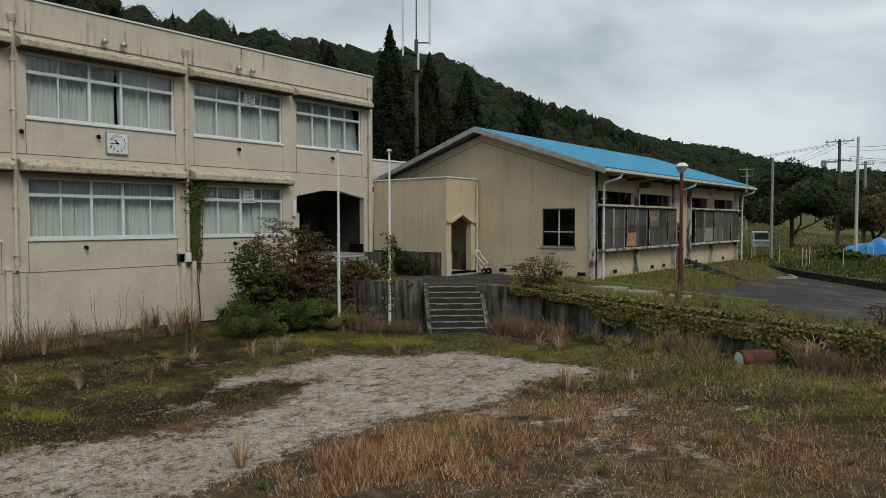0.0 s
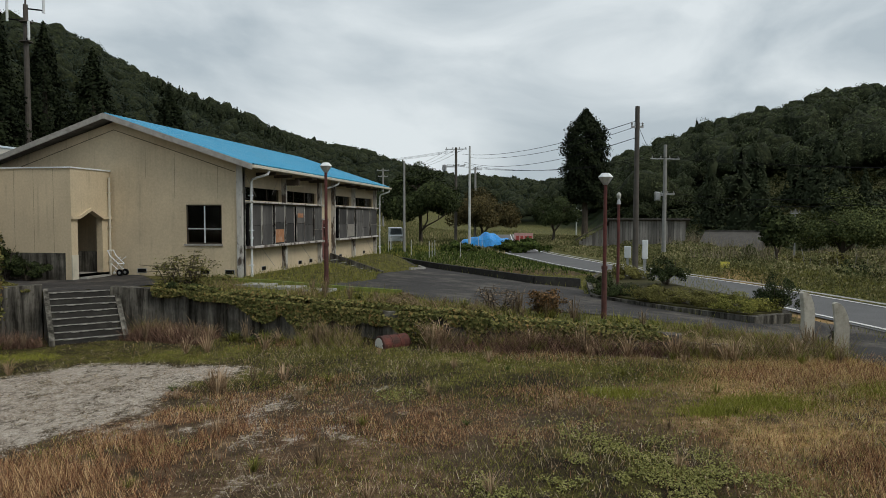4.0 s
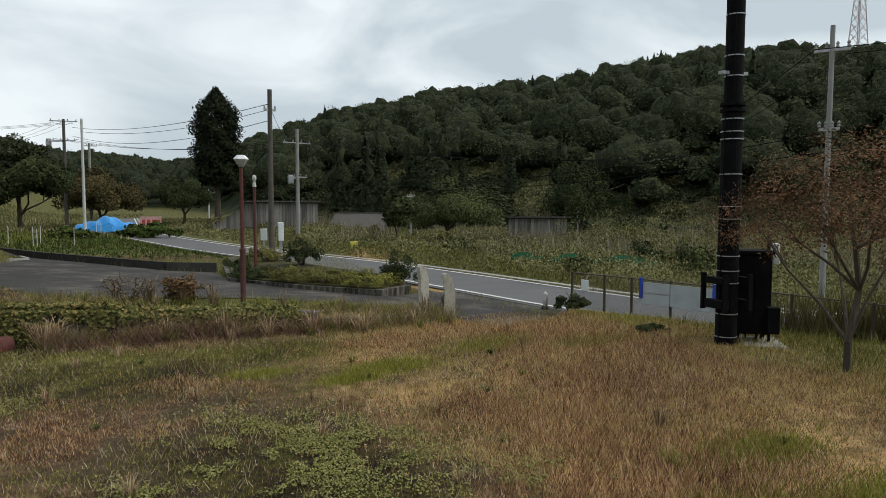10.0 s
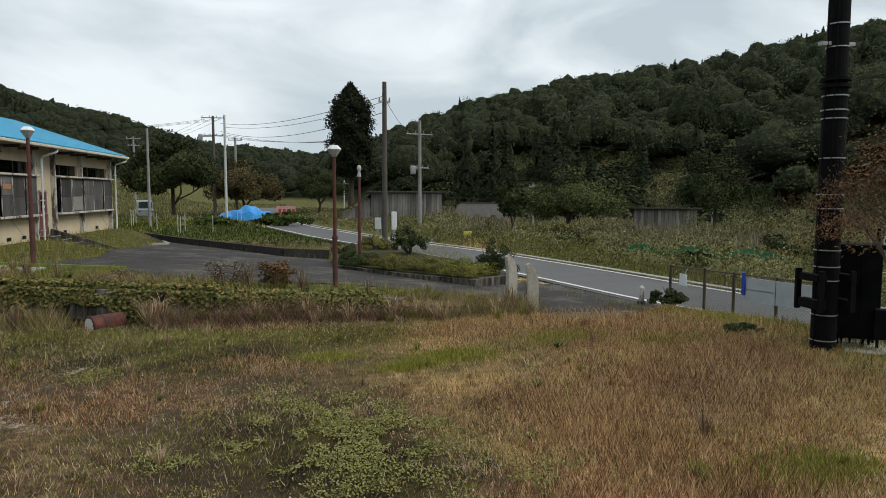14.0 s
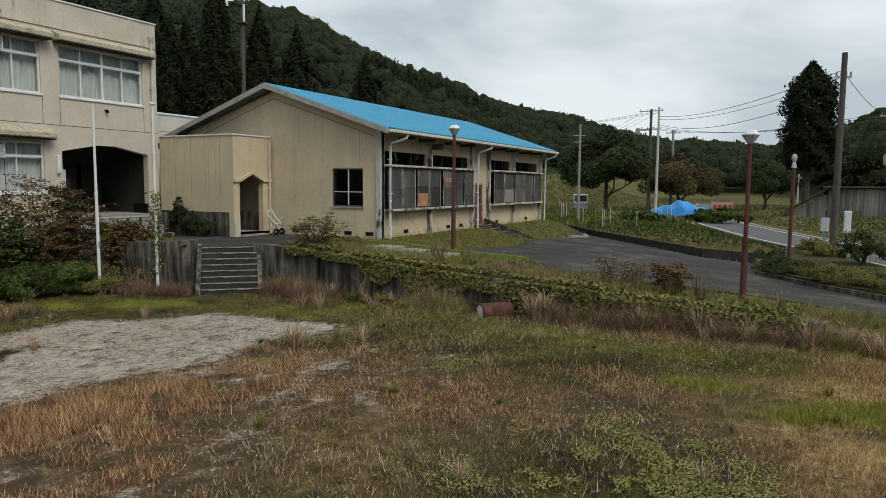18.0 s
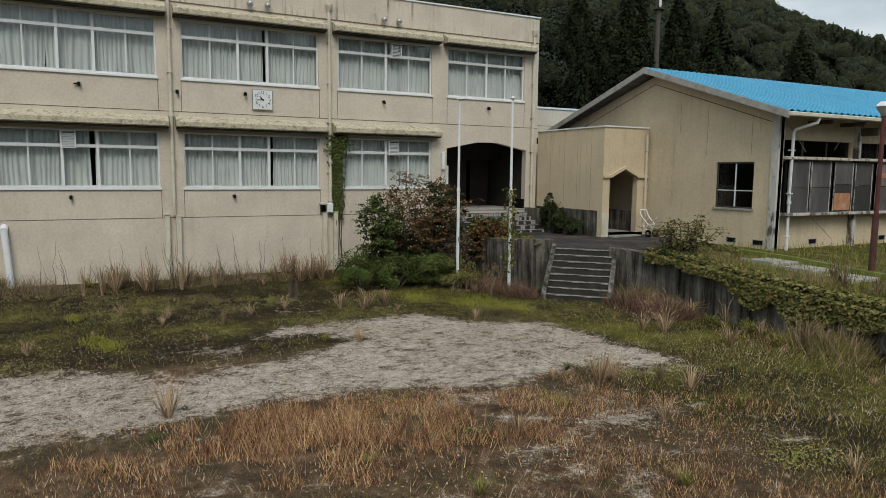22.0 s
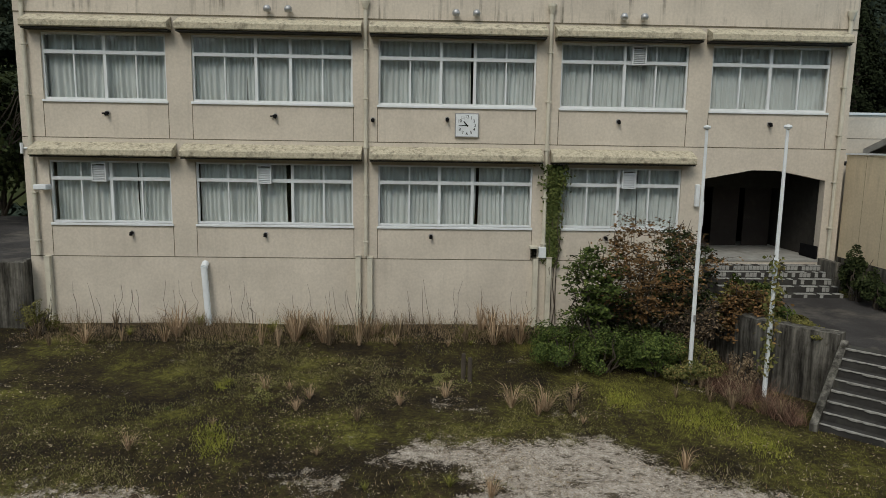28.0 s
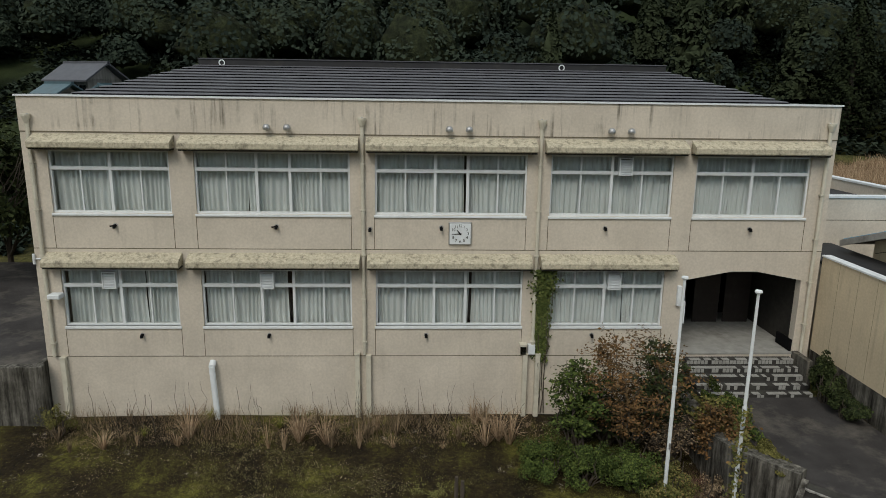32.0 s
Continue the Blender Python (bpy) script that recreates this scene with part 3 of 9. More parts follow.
ga = np.degrees(np.arctan2(-gx, gy - 5))
mask("gravel", gravel_at(gx, gy))
mask("moss", moss_at(gx, gy))
mask("lush", sm(0.5, 4.5, gx + 0.6 * patchy(gx, gy, 1.0, 8)) * sm(-4, 4, gy))
mask("wild", wild_at(gx, gy))
mask("mossband", 0.85 * np.exp(-((gy - np.interp(gx, [-20, -17, -13, -7, -2, 3], [12.3, 13.0, 15.4, 16.4, 15.6, 15.4])) / 1.6) ** 2) * sm(4.5, 1.5, gx) * sm(-21, -19, gx))
mask("bare", np.clip(1.15 * np.exp(-((gx - 0.9) ** 2 + (gy - 9.0) ** 2) / 3.2) + 0.8 * np.exp(-((gx + 0.4) ** 2 + (gy - 8.1) ** 2) / 0.9), 0, 0.9))
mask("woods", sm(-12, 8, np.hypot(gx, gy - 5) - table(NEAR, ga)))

# car park, gate apron and road
LOT = [(-8.6, 23.0), (-5.6, 22.6), (-4.4, 20.9), (-1.5, 20.6), (1.5, 21.2), (5.2, 19.6), (6.7, 16.6), (7.3, 15.5), (8.2, 15.4), (9.6, 16.7), (10.9, 18.0), (9.6, 23.6), (7.0, 23.3), (5.6, 22.6), (3.4, 24.8), (0.9, 28.2), (0.5, 33.0), (-1.6, 33.3), (-4.0, 36.0), (-8.0, 40.0), (-12.6, 46.0), (-15.0, 46.0), (-11.5, 41.2), (-8.9, 40.0), (-8.5, 37.0), (-8.8, 33.5), (-9.0, 31.6), (-8.0, 27.5)]
lot, _ = sheet("car_park", np.arange(-15.5, 11.2, 0.2), np.arange(15.1, 46.2, 0.2), MAT["asphalt"], 0.03, lambda x, y: inside(LOT, x, y))
tagged(lot, "dark worn asphalt car park beside the gym", "pavement", kind="structure")
ribbon("road", ROAD, -2.25, 2.25, "road", 0.05, label="grey asphalt country road with white edge lines", category="road")
ribbon("edge_line", ROAD, -2.02, -1.84, "line", 0.075, label="worn white line along the road edge", category="road marking")
ribbon("edge_line", ROAD, 1.84, 2.02, "line", 0.075, label="worn white line along the road edge", category="road marking")
ribbon("road_kerb", ROAD, 2.28, 2.62, "kerb", 0.11, label="pale concrete gutter along the far road side", category="kerb")


# ---- retaining walls ----
def wall_strip(name, line, thick, foot, over, mat, label, parent=None):
    """A wall along a line; its top is given at each point, its foot lies below the ground."""
    s = Shape()
    for (x0, y0, t0), (x1, y1, t1) in zip(line, line[1:]):
        dx, dy = x1 - x0, y1 - y0
        n = math.hypot(dx, dy)
        ox, oy = -dy / n * thick, dx / n * thick
        vs = [(x0, y0, foot), (x1, y1, foot), (x1 + ox, y1 + oy, foot), (x0 + ox, y0 + oy, foot), (x0, y0, t0), (x1, y1, t1), (x1 + ox, y1 + oy, t1), (x0 + ox, y0 + oy, t0)]
        s.add(vs, [(0, 1, 5, 4), (1, 2, 6, 5), (2, 3, 7, 6), (3, 0, 4, 7), (4, 5, 6, 7)])
    ob = part(name, s, mat, parent)
    return ob if parent else tagged(ob, label, "wall", kind="structure")


wall_strip("retaining_wall", [(-13.85, 18.5, 1.55), (-12.4, 18.95, 1.46), (-7.0, 18.6, 1.1), (-2.0, 18.35, 0.9)], 0.42, -0.3, 0, "concrete", "stained grey concrete retaining wall overgrown with creeper")
wall_strip("retaining_wall", [(-1.98, 18.2, 0.82), (2.9, 17.85, 0.72)], 0.42, -0.3, 0, "concrete", "low stained concrete retaining wall behind weeds")
wall_strip("retaining_wall", [(2.9, 17.75, 0.56), (6.25, 17.0, 0.62)], 0.2, -0.3, 0, "concrete", "low concrete kerb wall beside the gate")
wall_strip("planter_wall", [(-21.28, 16.3, 1.5), (-17.1, 16.28, 1.6), (-16.3, 16.62, 1.65), (-15.3, 17.4, 1.68)], 0.4, -0.3, 0, "concrete", "curved ribbed concrete planter wall beside the steps")


def wall_ribs(line, step, width, proud, foot):
    """Raised upright bands along a concrete wall."""
    ribs = Shape()
    for (x0, y0, t0), (x1, y1, t1) in zip(line, line[1:]):
        n = math.hypot(x1 - x0, y1 - y0)
        ux, uy = (x1 - x0) / n, (y1 - y0) / n
        for i in range(int(n / step)):
            a = (i + 0.5) * step
            top = t0 + (t1 - t0) * a / n - 0.06
            p, q = (x0 + ux * (a - width / 2), y0 + uy * (a - width / 2)), (x0 + ux * (a + width / 2), y0 + uy * (a + width / 2))
            o = (uy * proud, -ux * proud)
            ribs = Shape().prism([(p[0] + o[0], p[1] + o[1]), (q[0] + o[0], q[1] + o[1]), q, p], foot, top)
            yield ribs


RETAIN = [(-13.85, 18.5, 1.55), (-12.4, 18.95, 1.46), (-7.0, 18.6, 1.1), (-2.0, 18.35, 0.9)]
PLANTER = [(-21.28, 16.3, 1.5), (-17.1, 16.28, 1.6), (-16.3, 16.62, 1.65), (-15.3, 17.4, 1.68)]
for r_ in wall_ribs(RETAIN, 0.9, 0.84, 0.012, -0.2):
    part("rib", r_, "concrete", bpy.data.objects["retaining_wall"])
for r_ in wall_ribs(PLANTER, 0.26, 0.2, 0.016, -0.2):
    part("rib", r_, "concrete", bpy.data.objects["planter_wall"])
wall_strip("lot_kerb", [(0.6, 33.4, 0.78), (-1.6, 33.7, 0.85), (-4.0, 36.4, 0.88), (-8.0, 40.4, 0.98), (-12.6, 46.4, 1.08)], 0.2, -0.3, 0, "stepdark", "low concrete wall along the car park edge")

# ---- steps from the yard to the terrace ----
steps = thing("yard_steps", "worn grey concrete steps with tile nosings up to the terrace", "steps", (-13.5, 17.0, 0.1), kind="structure")
foot_l, foot_r, top_l, top_r = Vector((-14.0, 16.35)), Vector((-12.75, 17.55)), Vector((-15.25, 17.6)), Vector((-13.95, 18.75))
SN = 8
for i in range(SN):
    a, b = i / SN, (i + 1) / SN
    z0, z1 = -0.1, 0.1 + (1.45 - 0.1) * b
    q = [foot_l.lerp(top_l, a), foot_r.lerp(top_r, a), foot_r.lerp(top_r, 1.15), foot_l.lerp(top_l, 1.15)]
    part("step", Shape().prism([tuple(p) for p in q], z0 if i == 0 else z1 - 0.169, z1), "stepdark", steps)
    n0, n1 = foot_l.lerp(top_l, a), foot_r.lerp(top_r, a)
    out = (foot_l - top_l).normalized() * 0.02
    inn = (top_l - foot_l).normalized() * 0.05
    for j in range(8):
        m0, m1 = n0.lerp(n1, j / 8), n0.lerp(n1, (j + 1) / 8)
        mid = m0.lerp(m1, 0.5)
        dip = 0.012 * ((i * 5 + j * 3) % 4)
        part("nosing", Shape().prism([tuple(m0 + out * 0.3), tuple(mid + out * (1.6 + 20 * dip)), tuple(m1 + out * 0.3), tuple(m1 + inn * 0.55), tuple(m0 + inn * 0.55)], z1 - 0.012 - dip * 0.5, z1 + 0.006), "nosing", steps)
for f0, t0, sg in ((foot_l, top_l, -1), (foot_r, top_r, 1)):
    side = (foot_r - foot_l).normalized() * 0.14 * sg
    s = Shape()
    back = (foot_l - top_l).normalized() * 0.12
    a, b = f0 + back, t0
    vs = [(*a, -0.1), (*(a + side), -0.1), (*(b + side), -0.1), (*b, -0.1), (*a, 0.26), (*(a + side), 0.26), (*(b + side), 1.56), (*b, 1.56)]
    s.add(vs, [(0, 1, 5, 4), (1, 2, 6, 5), (2, 3, 7, 6), (3, 0, 4, 7), (4, 5, 6, 7)])
    part("side_wall", s, "concrete", steps)

# ---- school building ----
FX = -21.3
BAYS = [(-1.9, 1.48), (2.18, 6.63), (7.35, 11.8), (12.5, 16.15), (16.82, 20.27)]
UP, LOW = (6.61, 8.42), (3.17, 4.93)
Y0, Y1, TOP, BACK = -2.57, 20.93, 9.9, -31.0
ENT = (16.8, 20.42, 2.3, 4.93)
school = thing("school_building", "two-storey cream-painted concrete school with dark hipped roof", "building", (-26, 9, 0), kind="structure")
holes = [(a, b, *UP) for a, b in BAYS] + [(a, b, *LOW) for a, b in BAYS[:4]] + [ENT]
s = panel(Shape(), "x", FX, FX - 0.28, (Y0, Y1), (-0.3, 8.95), holes)
s.prism([(ENT[0], 4.93), (ENT[0], 4.66), (18.2, 4.93)], FX, FX - 0.28, "x")
s.prism([(ENT[1], 4.93), (19.0, 4.93), (ENT[1], 4.66)], FX, FX - 0.28, "x")
part("front_wall", s, "wall", school)
s = panel(Shape(), "y", Y0, Y0 + 0.25, (BACK, FX - 0.28), (-0.3, 8.95), [])
part("end_wall", s, "wall", school)
s = panel(Shape(), "y", Y1, Y1 - 0.25, (BACK, FX - 0.28), (-0.3, 8.95), [])
part("end_wall", s, "wall", school)
part("rear_wall", panel(Shape(), "x", BACK, BACK + 0.25, (Y0 + 0.25, Y1 - 0.25), (-0.3, 8.95), []), "wall", school)
s = Shape()
s.box(FX - 0.25, Y0, 8.95, FX + 0.015, Y1, TOP)
s.box(BACK, Y0, 8.95, BACK + 0.25, Y1, TOP)
s.box(BACK + 0.25, Y0, 8.95, FX - 0.25, Y0 + 0.25, TOP)
s.box(BACK + 0.25, Y1 - 0.25, 8.95, FX - 0.25, Y1, TOP)
part("parapet", s, "parapet", school, "rain-streaked cream parapet")
s = Shape()
s.box(FX - 0.3, Y0 - 0.04, TOP, FX + 0.06, Y1 + 0.04, TOP + 0.05)
s.box(BACK - 0.05, Y0 - 0.04, TOP, BACK + 0.3, Y1 + 0.04, TOP + 0.05)
s.box(BACK + 0.3, Y0 - 0.04, TOP, FX - 0.3, Y0 + 0.3, TOP + 0.05)
s.box(BACK + 0.3, Y1 - 0.3, TOP, FX - 0.3, Y1 + 0.04, TOP + 0.05)
part("coping", s, "white", school, "pale metal coping")
part("joint_strip", box(FX + 0.0, Y0, 8.92, FX + 0.018, Y1, 8.95), "joint", school)
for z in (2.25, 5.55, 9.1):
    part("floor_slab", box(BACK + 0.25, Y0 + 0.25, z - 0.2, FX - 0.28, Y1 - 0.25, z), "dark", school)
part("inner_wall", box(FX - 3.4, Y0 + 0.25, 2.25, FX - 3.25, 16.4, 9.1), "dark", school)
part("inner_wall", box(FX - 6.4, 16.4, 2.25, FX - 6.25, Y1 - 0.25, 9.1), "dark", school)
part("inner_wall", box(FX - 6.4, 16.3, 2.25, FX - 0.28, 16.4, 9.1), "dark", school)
# added lining, painted dark so the cream end wall looks shaded indoors
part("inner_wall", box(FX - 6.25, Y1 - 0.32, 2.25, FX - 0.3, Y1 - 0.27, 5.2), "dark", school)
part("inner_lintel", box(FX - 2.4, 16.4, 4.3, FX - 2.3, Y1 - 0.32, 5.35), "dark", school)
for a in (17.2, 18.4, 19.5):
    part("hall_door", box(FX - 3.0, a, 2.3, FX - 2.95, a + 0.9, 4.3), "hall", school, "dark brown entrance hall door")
# hipped roof with standing ribs running along it
RY0, RY1, RX, RZ = 1.2, 17.2, -26.1, 10.98
e0, e1, ex0, ex1, ez = Y0 + 0.5, Y1 - 0.5, FX - 0.45, BACK + 0.45, 9.75
s = Shape()
c = [(ex0, e0, ez), (ex0, e1, ez), (ex1, e1, ez), (ex1, e0, ez), (RX, RY0, RZ), (RX, RY1, RZ)]
s.add(c, [(0, 1, 5, 4), (1, 2, 5), (2, 3, 4, 5), (3, 0, 4)])
roof = part("roof", s, "roofgrey", school, "dark grey ribbed metal roof")
NT = 13
for i in range(NT):
    q = [Vector(c[0]).lerp(Vector(c[4]), i / NT), Vector(c[1]).lerp(Vector(c[5]), i / NT), Vector(c[1]).lerp(Vector(c[5]), (i + 1) / NT), Vector(c[0]).lerp(Vector(c[4]), (i + 1) / NT)]
    lo, hi = Vector((0, 0, 0.075)), Vector((0, 0, 0.02))
    s = Shape().add([q[0] + lo, q[1] + lo, q[2] + hi, q[3] + hi], [(0, 1, 2, 3)])
    s.add([q[0] + lo, q[1] + lo, q[1] + Vector((0.02, 0, 0.05)), q[0] + Vector((0.02, 0, 0.05))], [(0, 1, 2, 3)])
    part("roof_tier", s, "roofrib", roof)
    # black strip stands in for the shadow line under each lap
    part("lap_shadow", Shape().box(q[0].x - 0.03, q[0].y, q[0].z - 0.02, q[0].x - 0.005, q[1].y, q[0].z + 0.055), "black", roof)
cap = part("ridge_cap", Shape().box(RX - 0.22, RY0 - 0.1, RZ - 0.1, RX + 0.22, RY1 + 0.1, RZ + 0.2, c=0.03), "roofgrey", roof)
part("cap_trim", Shape().box(RX + 0.2, RY0 - 0.1, RZ + 0.19, RX + 0.25, RY1 + 0.1, RZ + 0.22), "roofrib", roof)
for y in (RY0 + 0.7, RY1 - 3.6):
    s = Shape().lathe([(0.075, 0.0), (0.11, 0.0), (0.11, 0.02), (0.075, 0.02), (0.075, 0.0)], (0, 0, 0), 16)
    s.v = [(RX + 0.23 + p[2], y + p[0], RZ + 0.07 + p[1]) for p in s.v]
    part("ring_mark", s, "white", roof, "small white ring on the ridge cap")

# ---- link block with porch ----
PX, LY = -17.2, 21.0
link = thing("porch_block", "low cream link block with a peaked porch opening", "building", (-19, 22, 1.4), kind="structure")
PO = (21.32, 22.62, 1.62, 3.98)
s = panel(Shape(), "x", PX, PX - 0.25, (LY, 23.1), (1.0, 5.42), [PO])
s.prism([(PO[0], 3.98), (PO[0], 3.68), (21.97, 3.98)], PX, PX - 0.25, "x")
s.prism([(PO[1], 3.98), (21.97, 3.98), (PO[1], 3.68)], PX, PX - 0.25, "x")
part("porch_wall", s, "gymwall", link)
s = panel(Shape(), "y", LY, LY + 0.2, (FX, PX - 0.25), (2.42, 5.42), [])
part("side_wall", s, "gymwall", link)
part("dado", box(FX, LY - 0.012, 1.0, PX - 0.25, LY + 0.2, 2.42), "concrete", link)
part("flat_roof", box(FX - 3, LY + 0.2, 5.1, PX - 0.25, 23.1, 5.2), "roofgrey", link)
s = Shape().box(FX, LY - 0.04, 5.42, PX + 0.04, LY + 0.24, 5.47).box(PX - 0.28, LY + 0.24, 5.42, PX + 0.04, 23.1, 5.47)
part("coping", s, "white", link)
part("porch_floor", box(PX - 2.2, LY + 0.2, 1.2, PX, 23.1, 1.62), "kerb", link)
part("inner_wall", box(PX - 2.4, LY + 0.2, 1.2, PX - 2.2, 23.1, 5.1), "gymwall", link)

# ---- gym ----
GX, GX1, GY, GY1, GZ, GEAVE = -11.95, -22.05, 23.1, 41.0, 1.0, 5.75
GRX, GRZ = -17.0, 7.42
gym = thing("gymnasium", "single-storey cream gym with blue ribbed metal roof", "building", (-17, 32, 1.4), kind="structure")
GW = (-14.06, -12.6, 2.7, 4.17)
s = panel(Shape(), "y", GY, GY + 0.25, (GX1, GX), (GZ, GEAVE), [GW])
s.prism([(GX1, GEAVE), (GX, GEAVE), (GRX, GRZ - 0.12)], GY, GY + 0.25, "y")
part("gable_wall", s, "gymwall", gym)
s = panel(Shape(), "y", GY1 - 0.25, GY1, (GX1, GX), (GZ, GEAVE), [])
s.prism([(GX1, GEAVE), (GX, GEAVE), (GRX, GRZ - 0.12)], GY1 - 0.25, GY1, "y")
part("gable_wall", s, "gymwall", gym)
BAND1, BAND2, DOOR = (23.4, 31.0), (33.3, 40.4), (31.65, 32.6)
gh = [(BAND1[0], 26.9, 4.35, 4.85), (27.15, BAND1[1], 4.35, 4.85), (BAND2[0], 36.2, 4.35, 4.85), (36.5, BAND2[1], 4.35, 4.85), (*BAND1, 2.6, 4.2), (*BAND2, 2.6, 4.2), (*DOOR, 1.6, 3.65)]
part("side_wall", panel(Shape(), "x", GX, GX - 0.22, (GY + 0.25, GY1 - 0.25), (GZ, GEAVE), gh), "gymwall", gym)
part("rear_wall", panel(Shape(), "x", GX1, GX1 + 0.22, (GY + 0.25, GY1 - 0.25), (GZ, GEAVE), []), "gymwall", gym)
part("gym_floor", box(GX1 + 0.22, GY + 0.25, 1.0, GX - 0.22, GY1 - 0.25, 1.55), "wood", gym)
OV, RY_A, RY_B = 0.85, GY - 0.55, GY1 + 0.45
slope = (GRZ - GEAVE) / (GRX - GX)
for sg in (1, -1):
    xe = GRX + sg * (GX - GRX + OV)
    ze = GEAVE + 0.05 + slope * OV
    s = Shape()
    n = 66
    rows = []
    for i in range(n * 4 + 1):
        y = RY_A + (RY_B - RY_A) * i / (n * 4)
        up = 0.05 if i % 4 in (1, 2) else 0.0
        rows.append(((GRX, y, GRZ + 0.12 + up), (xe, y, ze + 0.08 + up)))
    s.v = [p for r in rows for p in r]
    s.f = [(2 * i, 2 * i + 1, 2 * i + 3, 2 * i + 2) for i in range(len(rows) - 1)]
    part("roof_sheet", s, "roofblue", gym, "sky-blue ribbed metal roof sheet", clean=False)
    s = Shape().prism([(GRX, GRZ - 0.02), (xe, ze - 0.06), (xe, ze + 0.05), (GRX, GRZ + 0.1)], RY_A + 0.05, RY_B - 0.05, "y")
    part("soffit", s, "wood", gym)
    for y in (RY_A - 0.04, RY_B - 0.02):
        s = Shape().prism([(GRX, GRZ - 0.06), (xe, ze - 0.12), (xe, ze + 0.09), (GRX, GRZ + 0.15)], y, y + 0.06, "y")
        part("barge_board", s, "fascia", gym, "weathered grey barge board")
    part("eaves_gutter", Shape().box(xe - 0.02, RY_A, ze - 0.06, xe + sg * 0.11, RY_B, ze + 0.06, c=0.02), "offwhite", gym)


# ---- school: windows, curtains ----
def joint(parent, x0, y0, z0, x1, y1, z1):
    part("joint", box(x0, y0, z0, x1, y1, z1), "joint" if parent is school else "faintjoint", parent)


for z in (9.06, 5.56, 2.2):
    joint(school, FX - 0.01, Y0, z, FX + 0.004, Y1 if z > 5 else 16.7, z + 0.022)
for a, b in BAYS:
    for y in (a - 0.03, b + 0.01):
        joint(school, FX - 0.01, y, 5.58, FX + 0.004, y + 0.018, UP[0])
        if b < 16.5:
            joint(school, FX - 0.01, y, 2.22, FX + 0.004, y + 0.018, LOW[0])


def window(idx, y0, y1, z0, z1, cols, thick):
    """Aluminium window: cols are the fractions of the uprights; thick are those that are heavy mullions."""
    w = thing("window_%d" % idx, "white aluminium window of sliding panes and fanlights", "window", (FX - 0.1, y0, z0), kind="structure")
    x, f = FX - 0.12, 0.05
    H, W = z1 - z0, y1 - y0
    zt = z1 - 0.285 * H
    s = Shape()
    s.box(x - 0.05, y0, z1 - f, x + 0.05, y1, z1)
    s.box(x - 0.05, y0, z0, x + 0.05, y1, z0 + f * 1.3)
    s.box(x - 0.05, y0, z0 + f * 1.3, x + 0.05, y0 + f, z1 - f)
    s.box(x - 0.05, y1 - f, z0 + f * 1.3, x + 0.05, y1, z1 - f)
    part("window_frame", s, "white", w)
    part("window_sill", box(FX - 0.14, y0 - 0.03, z0 - 0.07, FX + 0.05, y1 + 0.03, z0, c=0.008), "white", w)
    part("transom", box(x - 0.055, y0 + f, zt - 0.05, x + 0.055, y1 - f, zt + 0.05, c=0.006), "white", w)
    cs = [0.0] + cols + [1.0]
    for c in cols:
        t = 0.04 if c in thick else 0.019
        yy = y0 + c * W
        part("mullion", box(x - 0.045, yy - t, z0 + f, x + 0.06 if c in thick else x + 0.04, yy + t, z1 - f), "white", w)
    for i, (a, b) in enumerate(zip(cs, cs[1:])):
        ya, yb = y0 + a * W + 0.03, y0 + b * W - 0.03
        dx = 0.02 * (i % 2)
        for za, zb in ((z0 + f, zt - 0.05), (zt + 0.05, z1 - f)):
            p = part("pane", box(x - 0.012 + dx, ya, za, x - 0.006 + dx, yb, zb), "glass", w)
            p.visible_shadow = False
    return w


def curtain(y0, y1, z0, z1, gaps, rnd):
    """A pleated curtain; gaps are the fractions left open."""
    cuts, a = [], 0.0
    for g0, g1 in gaps:
        cuts.append((a, g0))
        a = g1
    cuts.append((a, 1.0))
    W = y1 - y0
    mids = [(p, q) for p, q in cuts if q - p > 0.02]
    spans_ = []
    for p, q in mids:
        k = max(1, round((q - p) / 0.36))
        spans_ += [(p + (q - p) * i / k, p + (q - p) * (i + 1) / k) for i in range(k)]
    for p, q in spans_:
        s = Shape()
        n = int((q - p) * W / 0.022)
        ph = rnd.random() * 9
        for i in range(n + 1):
            u = p + (q - p) * i / n
            y = y0 + u * W
            dx = 0.045 * math.sin(y * 41 + ph + 2.4 * math.sin(y * 5.3 + ph)) + 0.02 * math.sin(y * 17 + ph)
            low = 0.03 * math.sin(y * 3 + ph)
            s.v += [(FX - 0.32 + dx * 1.25, y + low, z0 - 0.05), (FX - 0.32 + dx, y, (z0 + z1) / 2), (FX - 0.32 + dx * 0.7, y, z1 + 0.03)]
        s.f = [(3 * i + k, 3 * i + 3 + k, 3 * i + 4 + k, 3 * i + 1 + k) for i in range(n) for k in (0, 1)]
        ob = part("curtain", s, "curtain", clean=False, smooth=True)
        tagged(ob, "faded grey-white pleated curtain drawn behind window glass", "curtain", "school curtains")


rnd = random.Random(5)
NARROW, WIDE = ([0.25, 0.5, 0.75], [0.5]), ([0.2, 0.395, 0.61, 0.81], [0.395, 0.61])
UGAPS = [[], [], [(0.585, 0.6)], [], [(0.0, 0.03)]]
LGAPS = [[(0.0, 0.05)], [(0.0, 0.03), (0.56, 0.59)], [(0.63, 0.65)], []]
k = 0
for i, (a, b) in enumerate(BAYS):
    for zz, gaps in ((UP, UGAPS), (LOW, LGAPS)):
        if zz is LOW and i == 4:
            continue
        k += 1
        cols, th = WIDE if b - a > 4 else NARROW
        window(k, a, b, *zz, cols, th)
        curtain(a - 0.1, b + 0.1, *zz, gaps[i], rnd)

